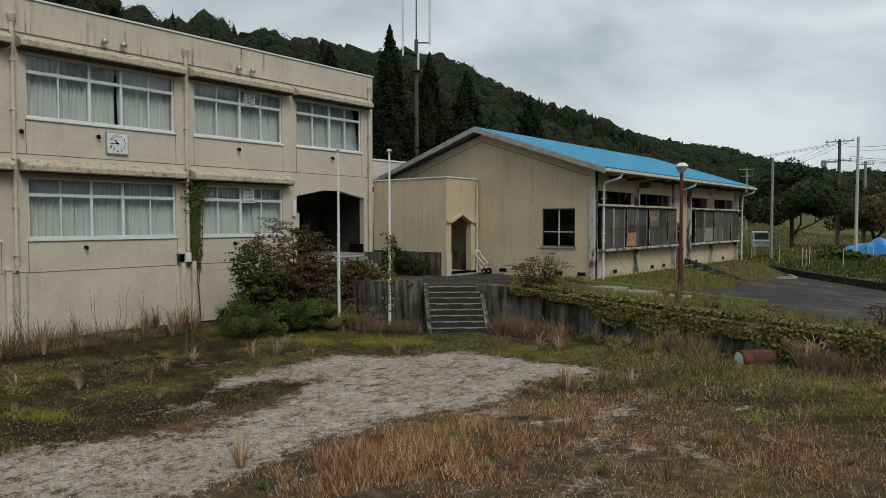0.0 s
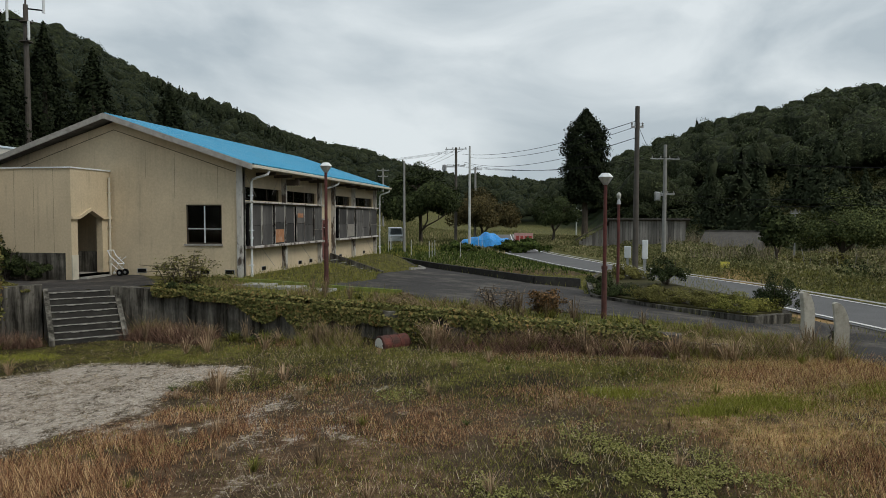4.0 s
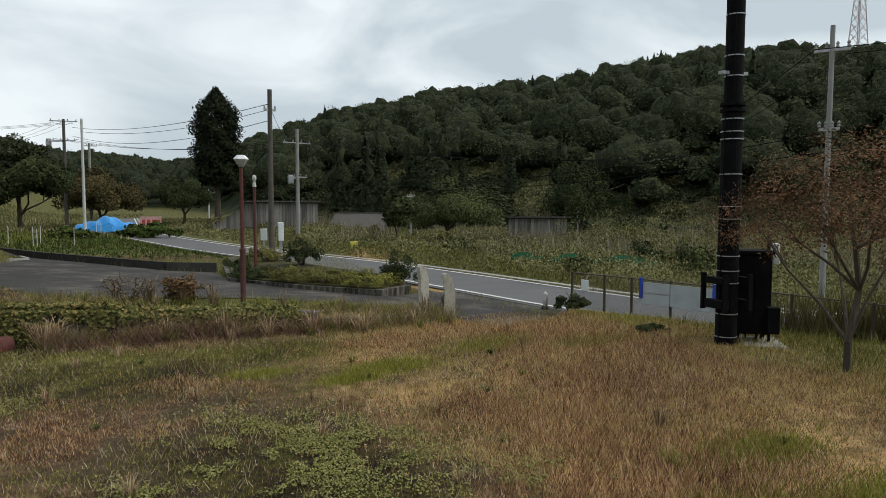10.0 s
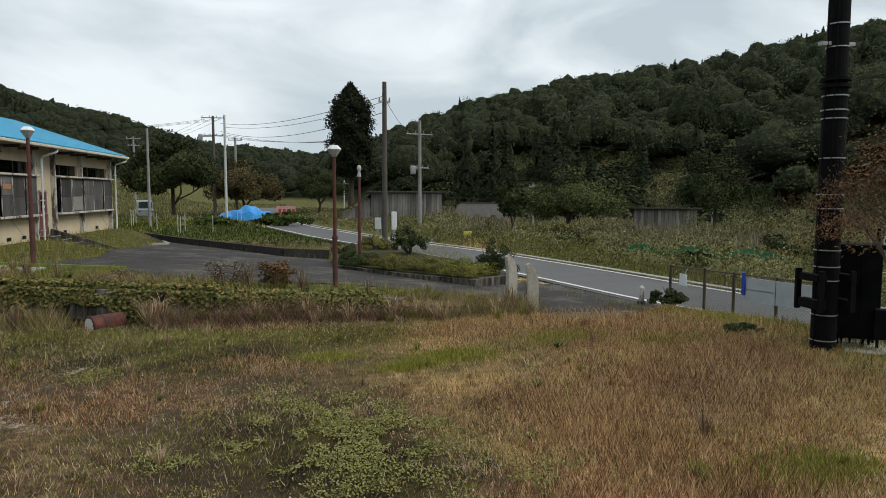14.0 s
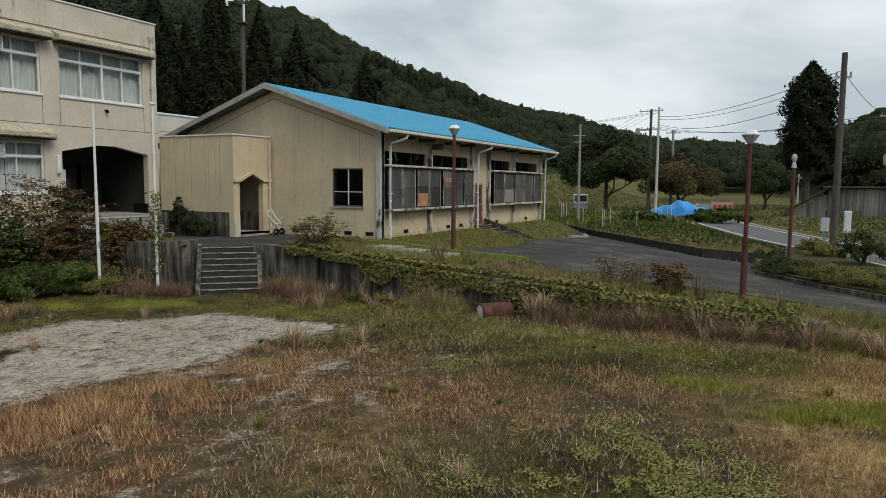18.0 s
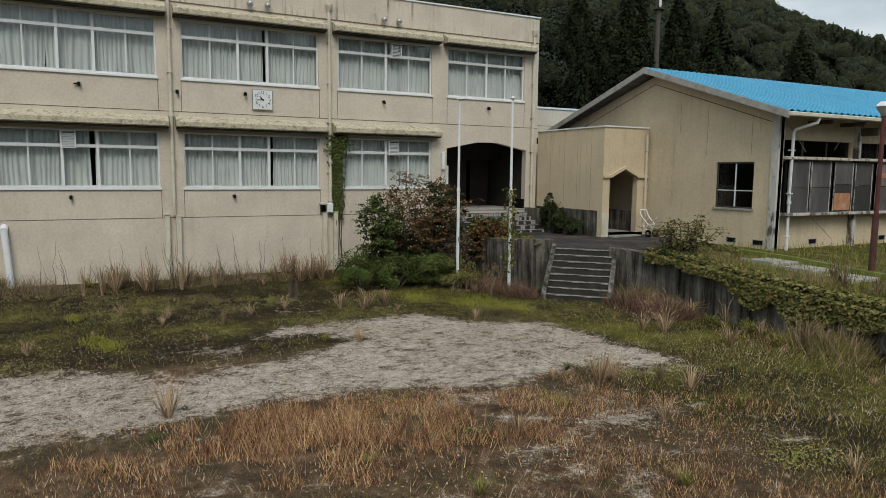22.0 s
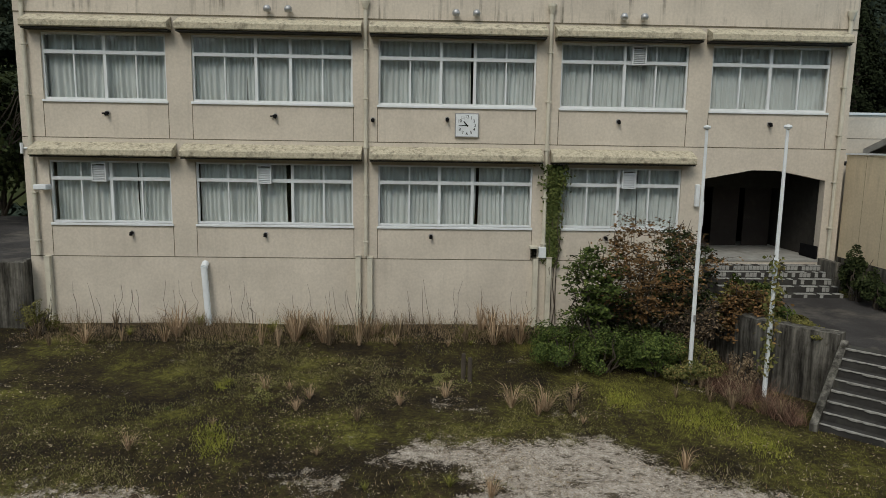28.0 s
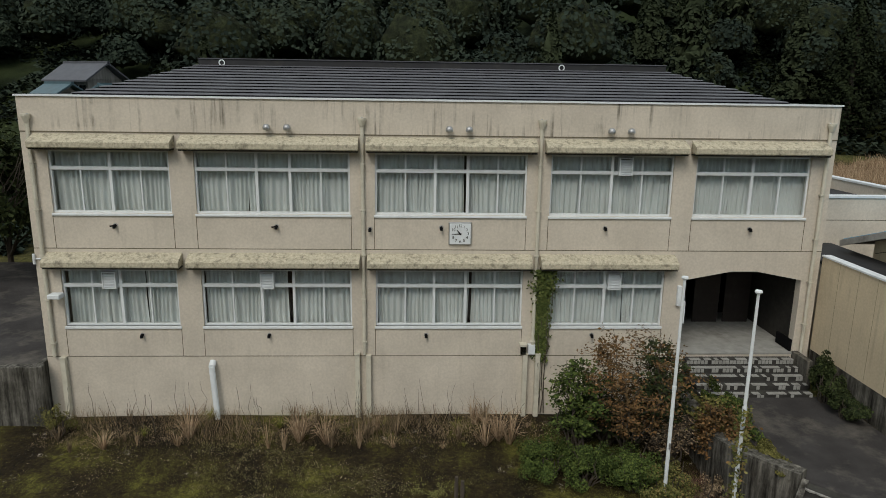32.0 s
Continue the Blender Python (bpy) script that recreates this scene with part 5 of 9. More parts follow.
# steps from the gym door to the car park
gs = thing("gym_steps", "concrete side steps with sloping walls below the gym door", "steps", (-10.5, 32.1, 0.8), kind="structure")
SX0, SX1, SZ0, SZ1 = GX + 0.05, -9.2, 1.6, 0.72
n = 6
for i in range(n):
    x0, x1 = SX0 + (SX1 - SX0) * i / n, SX0 + (SX1 - SX0) * (i + 1) / n
    z = SZ0 + (SZ1 - SZ0) * i / n
    part("step", box(x0, 31.55, 0.3, x1, 32.7, z), "stepdark", gs)
    part("step_edge", box(x1 - 0.05, 31.56, z, x1, 32.69, z + 0.012), "kerb", gs)
for y in (31.35, 32.7):
    up = 0.04 if y < 32 else 0.3
    s = Shape().prism([(SX0, 0.3), (SX1 + 0.1, 0.3), (SX1 + 0.1, SZ1 + up), (SX0, SZ0 + up)], y, y + 0.18, "y")
    part("side_wall", s, "concrete", gs)
kerb_pts = [(-12.3, 21.6), (-10.2, 21.7), (-8.0, 21.9), (-5.6, 22.45)]
s = Shape()
for (x0, y0), (x1, y1) in zip(kerb_pts, kerb_pts[1:]):
    z0, z1 = float(height(x0, y0)), float(height(x1, y1))
    s.add([(x0, y0, z0 - 0.1), (x1, y1, z1 - 0.1), (x1, y1 + 0.16, z1 - 0.1), (x0, y0 + 0.16, z0 - 0.1), (x0, y0, z0 + 0.13), (x1, y1, z1 + 0.13), (x1, y1 + 0.16, z1 + 0.13), (x0, y0 + 0.16, z0 + 0.13)], [(0, 1, 5, 4), (1, 2, 6, 5), (2, 3, 7, 6), (3, 0, 4, 7), (4, 5, 6, 7)])
MAT["mossy"] = plain("mossy_concrete", (0.16, 0.2, 0.05), 0.95, 0, 0.35, 5, 60, (0.25, 0.24, 0.2), 0.7, 0.5)
tagged(part("terrace_kerb", s, "mossy"), "moss-covered concrete kerb before the gym", "kerb", kind="structure")
pit = thing("drain_cover", "pale concrete slab with a sunken drain frame", "drain cover", (-9.3, 20.9, 1.25))
for i in range(3):
    x0 = -10.6 + i * 1.05
    z = float(height(x0 + 0.5, 20.8)) + 0.03
    part("slab", Shape().box(x0, 20.35, z - 0.05, x0 + 0.98, 21.35, z + 0.03, c=0.01), "kerb", pit)
    part("lip", box(x0, 20.25, z - 0.05, x0 + 0.98, 20.34, z + 0.07), "kerb", pit)
curb2 = [(-8.7, 37.0), (-8.2, 38.6), (-8.9, 40.2)]
s = Shape()
for (x0, y0), (x1, y1) in zip(curb2, curb2[1:]):
    z0, z1 = float(height(x0, y0)), float(height(x1, y1))
    s.add([(x0, y0, z0 - 0.1), (x1, y1, z1 - 0.1), (x1 - 0.14, y1, z1 - 0.1), (x0 - 0.14, y0, z0 - 0.1), (x0, y0, z0 + 0.14), (x1, y1, z1 + 0.14), (x1 - 0.14, y1, z1 + 0.14), (x0 - 0.14, y0, z0 + 0.14)], [(0, 1, 5, 4), (1, 2, 6, 5), (2, 3, 7, 6), (3, 0, 4, 7), (4, 5, 6, 7)])
tagged(part("bank_kerb", s, "kerb"), "pale kerb at the end of the grass bank", "kerb", kind="structure")

# ---- porch of the link block ----
part("canopy_edge", Shape().prism([(LY - 0.03, 3.62), (PO[0], 3.62), (21.97, 3.93), (PO[1], 3.62), (23.08, 3.62), (23.08, 3.72), (PO[1] + 0.02, 3.72), (21.97, 4.04), (PO[0] - 0.02, 3.72), (LY - 0.03, 3.72)], PX + 0.002, PX + 0.09, "x"), "gymwall", link)
part("pier", box(PX + 0.002, LY - 0.02, 1.3, PX + 0.04, PO[0] - 0.03, 2.35), "offwhite", link)
part("porch_step", box(PX - 0.02, PO[0] + 0.01, 1.2, PX + 0.34, PO[1] - 0.01, 1.54), "kerb", link)
for x in (-20.4, -19.5, -18.7, -17.9):
    joint(link, x, LY - 0.004, 2.45, x + 0.014, LY + 0.01, 5.4)
d = thing("door_3", "white-framed glass door standing open inside the porch", "door", (PX - 1, 21.5, 1.6), kind="structure")
part("door_frame", box(PX - 1.2, LY + 0.22, 1.62, PX - 1.12, LY + 0.32, 3.6), "white", d)
part("leaf", box(PX - 1.15, LY + 0.3, 1.63, PX - 0.6, LY + 0.35, 3.5), "darkglass", d)
part("stile", box(PX - 0.62, LY + 0.29, 1.63, PX - 0.55, LY + 0.36, 3.55), "white", d)
part("porch_screen", box(PX - 1.6, 22.7, 1.62, PX - 0.3, 22.75, 2.4), "concrete", link)
p = thing("downpipe", "off-white downpipe at the edge of the porch", "pipe", (PX, 23.0, 1.4))
part("pipe", Shape().tube((PX + 0.07, 22.95, 1.4), (PX + 0.07, 22.95, 5.2), 0.045), "offwhite", p)
for z in (2.0, 3.3, 4.6):
    part("bracket", box(PX, 22.88, z, PX + 0.13, 23.02, z + 0.03), "offwhite", p)

# folded cart by the porch
ct = thing("hand_cart", "folded white tubular hand cart with small black wheels", "cart", (-16.6, 22.7, 1.45))
for y in (22.55, 22.88):
    part("frame_tube", Shape().path([(-16.95, y, 2.45), (-16.85, y, 2.25), (-16.5, y, 1.95), (-16.72, y, 1.6)], 0.02), "white", ct)
    part("cross_tube", Shape().path([(-16.42, y, 2.2), (-16.8, y, 1.95), (-16.42, y, 1.65)], 0.018), "white", ct)
    wh = part("wheel", Shape().tube((-16.45, y - 0.03, 1.62), (-16.45, y + 0.02, 1.62), 0.13, n=18), "black", ct)
    part("hub", Shape().tube((-16.45, y - 0.04, 1.62), (-16.45, y + 0.03, 1.62), 0.055), "steel", wh)
for x, z in ((-16.95, 2.45), (-16.5, 1.95), (-16.72, 1.6)):
    part("cross_bar", Shape().tube((x, 22.55, z), (x, 22.88, z), 0.018), "white", ct)


# ---- flagpoles ----
def zed(x, y):
    return float(height(x, y))


for x, y, top in ((-16.7, 14.86, 5.96), (-15.55, 16.05, 5.96)):
    z = zed(x, y)
    f = thing("flagpole", "slim white painted flagpole with a flat cap", "flagpole", (x, y, z), "flagpoles")
    part("pole", Shape().tube((x, y, z - 0.05), (x, y, 3.2), 0.05, 0.045, 14).tube((x, y, 3.2), (x, y, top), 0.042, 0.032, 14), "white", f)
    part("joint_ring", Shape().tube((x, y, 3.15), (x, y, 3.25), 0.056), "white", f)
    part("cap", Shape().lathe([(0.0, 0.07), (0.07, 0.055), (0.085, 0.02), (0.06, -0.02), (0.0, -0.02)], (x, y, top), 14), "white", f)
    part("cleat", box(x + 0.04, y - 0.02, 1.6, x + 0.09, y + 0.02, 1.75), "steel", f)
    part("footing", Shape().lathe([(0.0, 0.12), (0.16, 0.1), (0.18, -0.1)], (x, y, z), 12), "concrete", f)


# ---- lamps ----
def park_lamp(x, y, top, base):
    l = thing("park_lamp", "rusty red-brown park lamp with a faceted white lantern", "street lamp", (x, y, base), "park lamps")
    part("lower_post", Shape().tube((x, y, base - 0.1), (x, y, base + 1.5), 0.08, 0.075, 14), "rust", l)
    part("upper_post", Shape().tube((x, y, base + 1.5), (x, y, top - 0.32), 0.055, 0.05, 14), "rustred", l)
    part("collar", Shape().tube((x, y, base + 1.46), (x, y, base + 1.56), 0.09, n=14), "rust", l)
    part("neck", Shape().tube((x, y, top - 0.35), (x, y, top - 0.28), 0.075, 0.1, 8), "steel", l)
    lan = part("lantern", Shape().lathe([(0.095, -0.29), (0.205, -0.13), (0.19, -0.13)], (x, y, top), 6), "lampglass", l, "greyed lantern glass")
    part("lid", Shape().lathe([(0.215, -0.13), (0.205, -0.105), (0.115, -0.01), (0.0, 0.0)], (x, y, top), 6), "white", l, "white metal lid")
    for i in range(6):
        a = 2 * math.pi * i / 6
        c, s_ = math.cos(a), math.sin(a)
        part("lantern_rib", Shape().tube((x + 0.097 * c, y + 0.097 * s_, top - 0.29), (x + 0.207 * c, y + 0.207 * s_, top - 0.13), 0.01, n=5), "steel", lan)


MAT["rustred"] = plain("faded_red_lamp_paint", (0.1, 0.024, 0.02), 0.65, 0, 0.35, 5, 60, (0.06, 0.035, 0.025), 0.6)
MAT["lampglass"] = plain("greyed_lamp_glass", (0.42, 0.43, 0.4), 0.3, 0, 0.2, 6, 40)
park_lamp(-8.15, 22.05, 5.58, zed(-8.15, 22.05))
park_lamp(1.08, 20.35, 5.02, zed(1.08, 20.35))
x, y, z = 1.96, 27.7, zed(1.96, 27.7)
l = thing("red_post_lamp", "thin red post with a small round-topped lamp", "street lamp", (x, y, z))
part("post", Shape().tube((x, y, z - 0.1), (x, y, 4.25), 0.065, 0.055, 12), "rustred", l)
part("socket", Shape().tube((x, y, 4.25), (x, y, 4.45), 0.09, 0.05, 10), "steel", l)
part("globe", Shape().lathe([(0.04, 0.0), (0.085, 0.08), (0.09, 0.18), (0.045, 0.26), (0.0, 0.28)], (x, y, 4.45), 12), "lampglass", l, smooth=True)


# ---- utility poles and wires ----
def utility_pole(x, y, top, r, mat, arms=(), transformer=None, label="weathered grey concrete utility pole with crossarms"):
    z = zed(x, y)
    u = thing("utility_pole", label, "utility pole", (x, y, z), "utility poles")
    part("pole", Shape().tube((x, y, z - 0.3), (x, y, top), r, r * 0.7, 14), mat, u)
    for h, w, ang in arms:
        c, s_ = math.cos(ang), math.sin(ang)
        arm = part("crossarm", Shape().box(-w / 2, -0.05, -0.05, w / 2, 0.05, 0.05, m=Matrix.Translation((x, y, top - h)) @ Matrix.Rotation(ang, 4, "Z")), "steel", u)
        for k in (-0.45, -0.15, 0.15, 0.45):
            px, py = x + c * w * k, y + s_ * w * k
            part("insulator", Shape().lathe([(0.0, 0.0), (0.06, 0.03), (0.03, 0.1), (0.06, 0.14), (0.0, 0.22)], (px, py, top - h + 0.05), 8), "polegrey", arm)
    if transformer:
        h, dx = transformer
        t = part("transformer", Shape().lathe([(0.0, -0.4), (0.24, -0.38), (0.26, 0.3), (0.18, 0.38), (0.0, 0.4)], (x + dx, y, top - h), 12), "steel", u)
        part("bracket", box(min(x, x + dx), y - 0.04, top - h + 0.05, max(x, x + dx), y + 0.04, top - h + 0.13), "steel", t)
        part("switch_box", box(x + dx - 0.2, y - 0.5, top - h - 0.3, x + dx + 0.2, y - 0.2, top - h + 0.1), "steel", t)
    return u


utility_pole(3.6, 38.4, 9.77, 0.17, "poledark", [(1.1, 0.7, 0.4)], label="dark brown utility pole beside the road")
utility_pole(8.0, 60.8, 10.0, 0.19, "polegrey", [(1.2, 2.6, 0.3), (4.2, 1.8, 0.3)], (4.4, -0.6))
utility_pole(-13.4, 80.2, 12.1, 0.2, "poledark", [(0.2, 2.6, 0.0), (2.2, 2.2, 0.0)], (2.4, -1.4))
utility_pole(-11.6, 84.0, 10.0, 0.18, "polegrey", [(0.3, 1.6, 0.2)])
utility_pole(-9.0, 61.5, 10.25, 0.13, "polewhite", label="slim pale steel pole beside the vegetable plot")
utility_pole(-12.3, 50.0, 8.0, 0.11, "polegrey", label="slim grey concrete pole at the car park end")
utility_pole(18.6, 16.0, 9.2, 0.1, "polegrey", [(0.75, 1.0, -0.9), (3.2, 0.6, -0.9)], label="grey concrete utility pole beyond the fence")
utility_pole(1.1, 119.0, 5.6, 0.14, "polewhite", [(0.6, 2.0, 0.2)])
utility_pole(-33.0, 118.0, 12.5, 0.2, "polegrey", [(0.3, 2.2, 0.3), (1.4, 1.8, 0.3)])
utility_pole(20.0, 66.0, 4.6, 0.08, "polegrey", [(0.4, 0.9, 0.2)], label="thin grey pole with a short crossarm in the fields")
utility_pole(37.0, 62.0, 4.6, 0.08, "polegrey", label="thin bare grey pole in the fields")


def wire(a, b, sag, r=0.014):
    a, b = Vector(a), Vector(b)
    n = 14
    pts = [a.lerp(b, i / n) - Vector((0, 0, sag * 4 * (i / n) * (1 - i / n))) for i in range(n + 1)]
    w = part("power_line", Shape().path(pts, r, 5), "black", clean=False)
    tagged(w, "thin black overhead power line", "cable", "overhead lines")


PA, PC, PU, PW, PR = (3.6, 38.4, 9.0), (8.0, 60.8, 8.8), (-13.4, 80.2, 11.9), (-9.0, 61.5, 9.7), (18.6, 16.0, 8.3)
for dz, sag in ((0.0, 0.7), (-0.9, 1.0)):
    wire((PA[0], PA[1], PA[2] + dz), (PU[0] + 0.8, PU[1], PU[2] + dz - 0.6), sag, 0.018)
wire((PA[0], PA[1], 8.7), (PW[0], PW[1], 9.2), 0.6)
wire((PA[0], PA[1], 8.9), (PC[0] - 0.6, PC[1], 8.8), 0.4)
for k in (-0.9, 0.0, 0.9):
    wire((PC[0] + k, PC[1], PC[2] + 0.3), (PU[0] + k, PU[1], PU[2] - 1.8), 1.0)
    wire((PC[0] + k, PC[1], PC[2] + 0.2), (46.0 + k, 52.0, 8.4), 1.2)
    wire((PU[0] + k, PU[1], PU[2]), (-33.0 + k, 118.0, 12.2), 1.0)
    wire((PU[0] + k, PU[1], PU[2] - 0.2), (-60.0, 84.0 + k, 11.0), 1.4)
wire((PC[0], PC[1], 6.0), (PR[0], PR[1], 5.9), 1.2)
wire((PC[0], PC[1], 5.4), (PR[0], PR[1], 5.3), 1.0)
for k in (-0.7, 0.7):
    wire((PR[0] + k, PR[1], 8.4), (30.0, -25.0 + k, 8.6), 0.9)
    wire((PR[0] + k, PR[1], 8.4), (40.0 + k, 62.0, 7.0), 1.3)
wire((FX + 0.05, -2.6, 9.35), (-14.0, -40.0, 9.0), 0.5, 0.012)

# ---- meter boxes at the pole ----
m = thing("meter_cabinet", "tall white meter cabinet on a post beside the pole", "box", (4.0, 39.0, zed(4, 39)))
part("cabinet", box(4.0, 38.72, 1.45, 4.3, 38.98, 2.5, c=0.02), "white", m)
part("door_panel", box(4.03, 38.7, 1.52, 4.27, 38.72, 2.43), "white", m)
part("small_box", box(3.05, 38.72, 1.5, 3.4, 38.95, 2.15, c=0.02), "white", m)
part("post", box(3.17, 38.78, 0.0, 3.29, 38.9, 1.5), "steel", m)
part("foot", box(4.07, 38.78, 0.0, 4.23, 38.92, 1.45), "steel", m)

# ---- telecom mast and its cabinet ----
MX, MY, MZ = 10.08, 10.8, 0.66
mast = thing("telecom_mast", "tall black steel telecom mast strapped with bright bands", "mast", (MX, MY, MZ))
part("lower_tube", Shape().tube((MX, MY, MZ - 0.2), (MX, MY, 5.55), 0.215, 0.2, 20), "black", mast)
part("upper_tube", Shape().tube((MX, MY, 5.5), (MX, MY, 15.0), 0.18, 0.16, 20), "black", mast)
for z, w in ((5.5, 0.06), (5.62, 0.05)):
    part("flange", Shape().tube((MX, MY, z), (MX, MY, z + w), 0.25, n=20), "black", mast)
for z in (0.95, 1.42, 2.05, 2.3, 2.6, 3.35, 3.6, 4.25, 4.95, 5.1, 5.35, 6.2, 6.6, 7.4):
    part("band", Shape().tube((MX, MY, z), (MX, MY, z + 0.02), (0.222 if z < 5.5 else 0.19), n=20), "steel", mast)
part("cable", Shape().path([(MX - 0.23, MY - 0.05, 0.7), (MX - 0.23, MY - 0.05, 15.0)], 0.014, 6), "black", mast)
part("cable", Shape().path([(MX - 0.15, MY - 0.18, 4.2), (MX - 0.16, MY - 0.17, 15.0)], 0.009, 6), "black", mast)
part("clamp", box(MX - 0.34, MY - 0.06, 6.24, MX + 0.3, MY + 0.06, 6.3), "steel", mast)
for dx in (-0.34, 0.24):
    for z0, z1 in ((1.55, 1.72), (2.05, 2.18)):
        part("clamp_frame", Shape().box(MX + dx - 0.02, MY - 0.3, z0, MX + dx + 0.14, MY + 0.25, z1, c=0.01), "black", mast)
for dy in (-0.32, 0.3):
    for dx in (-0.36, 0.26):
        part("clamp_post", Shape().box(MX + dx, MY + dy, 1.5, MX + dx + 0.1, MY + dy + 0.06, 2.25), "black", mast)
cab = thing("equipment_cabinet", "tall black equipment cabinet on a concrete slab", "cabinet", (10.9, 10.75, 0.75))
CA = Matrix.Translation((10.9, 11.0, 0)) @ Matrix.Rotation(radians(-32), 4, "Z") @ Matrix.Diagonal((0.76, 0.85, 1.0, 1.0))
part("body", Shape().box(-0.45, -0.3, 0.95, 0.45, 0.35, 2.62, c=0.02, m=CA), "black", cab)
part("lid", Shape().box(-0.5, -0.36, 2.62, 0.5, 0.4, 2.7, c=0.015, m=CA), "black", cab)
for i in (0, 1):
    d = part("door", Shape().box(-0.43 + 0.44 * i, -0.325, 1.0, -0.01 + 0.44 * i, -0.3, 2.58, m=CA), "black", cab)
    part("handle", Shape().box(-0.06 + 0.1 * i, -0.36, 1.8, -0.03 + 0.1 * i, -0.325, 2.0, m=CA), "black", d)
part("side_box", Shape().box(0.3, -0.55, 1.0, 0.62, -0.3, 1.55, c=0.02, m=CA), "black", cab)
part("white_unit", Shape().box(0.5, -0.1, 2.4, 0.68, 0.1, 2.85, c=0.02, m=CA), "white", cab)
part("rod", Shape().tube(CA @ Vector((0.35, -0.2, 2.7)), CA @ Vector((0.35, -0.2, 3.0)), 0.03), "black", cab)
for i, (a, b) in enumerate(((-0.3, 0.0), (-0.1, 0.1), (0.15, -0.1), (0.3, 0.05))):
    part("conduit", Shape().path([CA @ Vector((a, b, 0.7)), CA @ Vector((a, b, 0.95)), CA @ Vector((a + 0.05, b, 1.2))], 0.045, 8), "black", cab)
for a, b in ((-0.42, -0.26), (0.42, -0.26), (0.42, 0.3), (-0.42, 0.3)):
    part("leg", Shape().box(a - 0.03, b - 0.03, 0.78, a + 0.03, b + 0.03, 1.16, m=CA), "black", cab)
part("slab", Shape().box(-0.3, -0.85, 0.45, 0.75, 0.45, 0.8, c=0.015, m=CA), "kerb", cab)

# ---- chain-link fence with boards ----
MAT["mesh"] = plain("rusty_fence_wire", (0.12, 0.1, 0.085), 0.6, 0.5)
MAT["panelblue"] = plain("pale_blue_grey_panel", (0.42, 0.46, 0.5), 0.5, 0, 0.1, 3, 40)
MAT["tape"] = plain("blue_tape", (0.02, 0.06, 0.45), 0.5)
FL = [(10.75, 18.1), (11.2, 17.0), (11.55, 16.15), (12.0, 15.0), (12.55, 13.6), (13.1, 12.0), (13.6, 10.3), (14.1, 8.5), (14.6, 6.5), (15.0, 4.5)]
fence = thing("chain_fence", "rusty chain-link fence with dark posts along the road", "fence", (12, 15, 0.4))
for x, y in FL:
    z = zed(x, y)
    part("post", Shape().tube((x, y, z - 0.1), (x, y, 1.55), 0.04, n=10), "bark", fence)
for (x0, y0), (x1, y1) in zip(FL, FL[1:]):
    part("rail", Shape().tube((x0, y0, 1.52), (x1, y1, 1.52), 0.02, n=6), "mesh", fence)
    n = math.hypot(x1 - x0, y1 - y0)
    s = Shape()
    zb, zt, d = 0.45, 1.5, 0.09
    k = -(zt - zb)
    a, b = Vector((x0, y0)), Vector((x1, y1))
    while k < n:
        for up in (1, -1):
            u0, u1 = max(k, 0), min(k + (zt - zb), n)
            if u1 > u0:
                za, zc = zb + (u0 - k), zb + (u1 - k)
                if up < 0:
                    za, zc = zb + zt - za, zb + zt - zc
                p, q = a.lerp(b, u0 / n), a.lerp(b, u1 / n)
                s.tube((*p, za), (*q, zc), 0.004, n=3, cap=False)
        k += d
    part("netting", s, "mesh", fence, clean=False)


def fence_board(u0, u1, i, z0, z1, mat, name="board", label=""):
    a, b = Vector(FL[i]), Vector(FL[i + 1])
    p, q = a.lerp(b, u0), a.lerp(b, u1)
    n = (b - a).normalized()
    o = Vector((-n.y, n.x)) * -0.05
    return Shape().prism([tuple(p + o), tuple(q + o), tuple(q + o * 1.6), tuple(p + o * 1.6)], z0, z1)


sg = thing("site_board", "pale grey-blue site board tied to the fence with blue tape", "sign board", (11.8, 15.5, 0.5))
part("panel", fence_board(0.3, 1.0, 2, 0.85, 1.46, "panelblue"), "panelblue", sg)
part("panel", fence_board(0.02, 1.0, 3, 0.85, 1.46, "panelblue"), "panelblue", sg)
part("frame_bar", fence_board(0.3, 1.0, 2, 1.14, 1.17, "steel"), "steel", sg)
for i, u in ((2, 0.34), (3, 0.9)):
    a = Vector(FL[i]).lerp(Vector(FL[i + 1]), u)
    part("tape", box(a.x - 0.13, a.y - 0.04, 1.0, a.x - 0.09, a.y + 0.08, 1.58), "tape", sg)
nt_ = thing("fence_notice", "small white blank notice on the chain-link fence", "sign", (10.9, 17.6, 1.0))
part("plate", box(10.82, 17.3, 1.02, 10.84, 17.7, 1.35), "white", nt_)
part("tie", Shape().tube((10.86, 17.5, 1.35), (10.96, 17.5, 1.5), 0.008, n=5), "steel", nt_)

# ---- gate posts ----
for (x, y), h, ang in (((6.34, 19.45), 1.45, 0.25), ((6.4, 17.3), 1.42, -0.1)):
    z = 0.28
    g = thing("gate_post", "pale lichened granite gate post with a rounded shoulder", "gate post", (x, y, z), "gate posts")
    R = Matrix.Translation((x, y, z)) @ Matrix.Rotation(ang, 4, "Z")
    prof = [(-0.12, -0.2), (0.16, -0.2), (0.155, h - 0.55), (0.12, h - 0.3), (0.04, h - 0.1), (-0.05, h), (-0.14, h + 0.02), (-0.19, h - 0.02), (-0.16, h - 0.25), (-0.13, h - 0.6)]
    s = Shape().prism(prof, -0.09, 0.09, "y")
    s.v = [R @ Vector(p) for p in s.v]
    part("shaft", s, "stone", g)
    part("plinth", Shape().box(-0.17, -0.14, -0.25, 0.2, 0.14, 0.04, c=0.02, m=R), "concrete", g)
b = thing("road_bollard", "short white concrete bollard at the road edge", "bollard", (10.3, 18.9, 0.3))
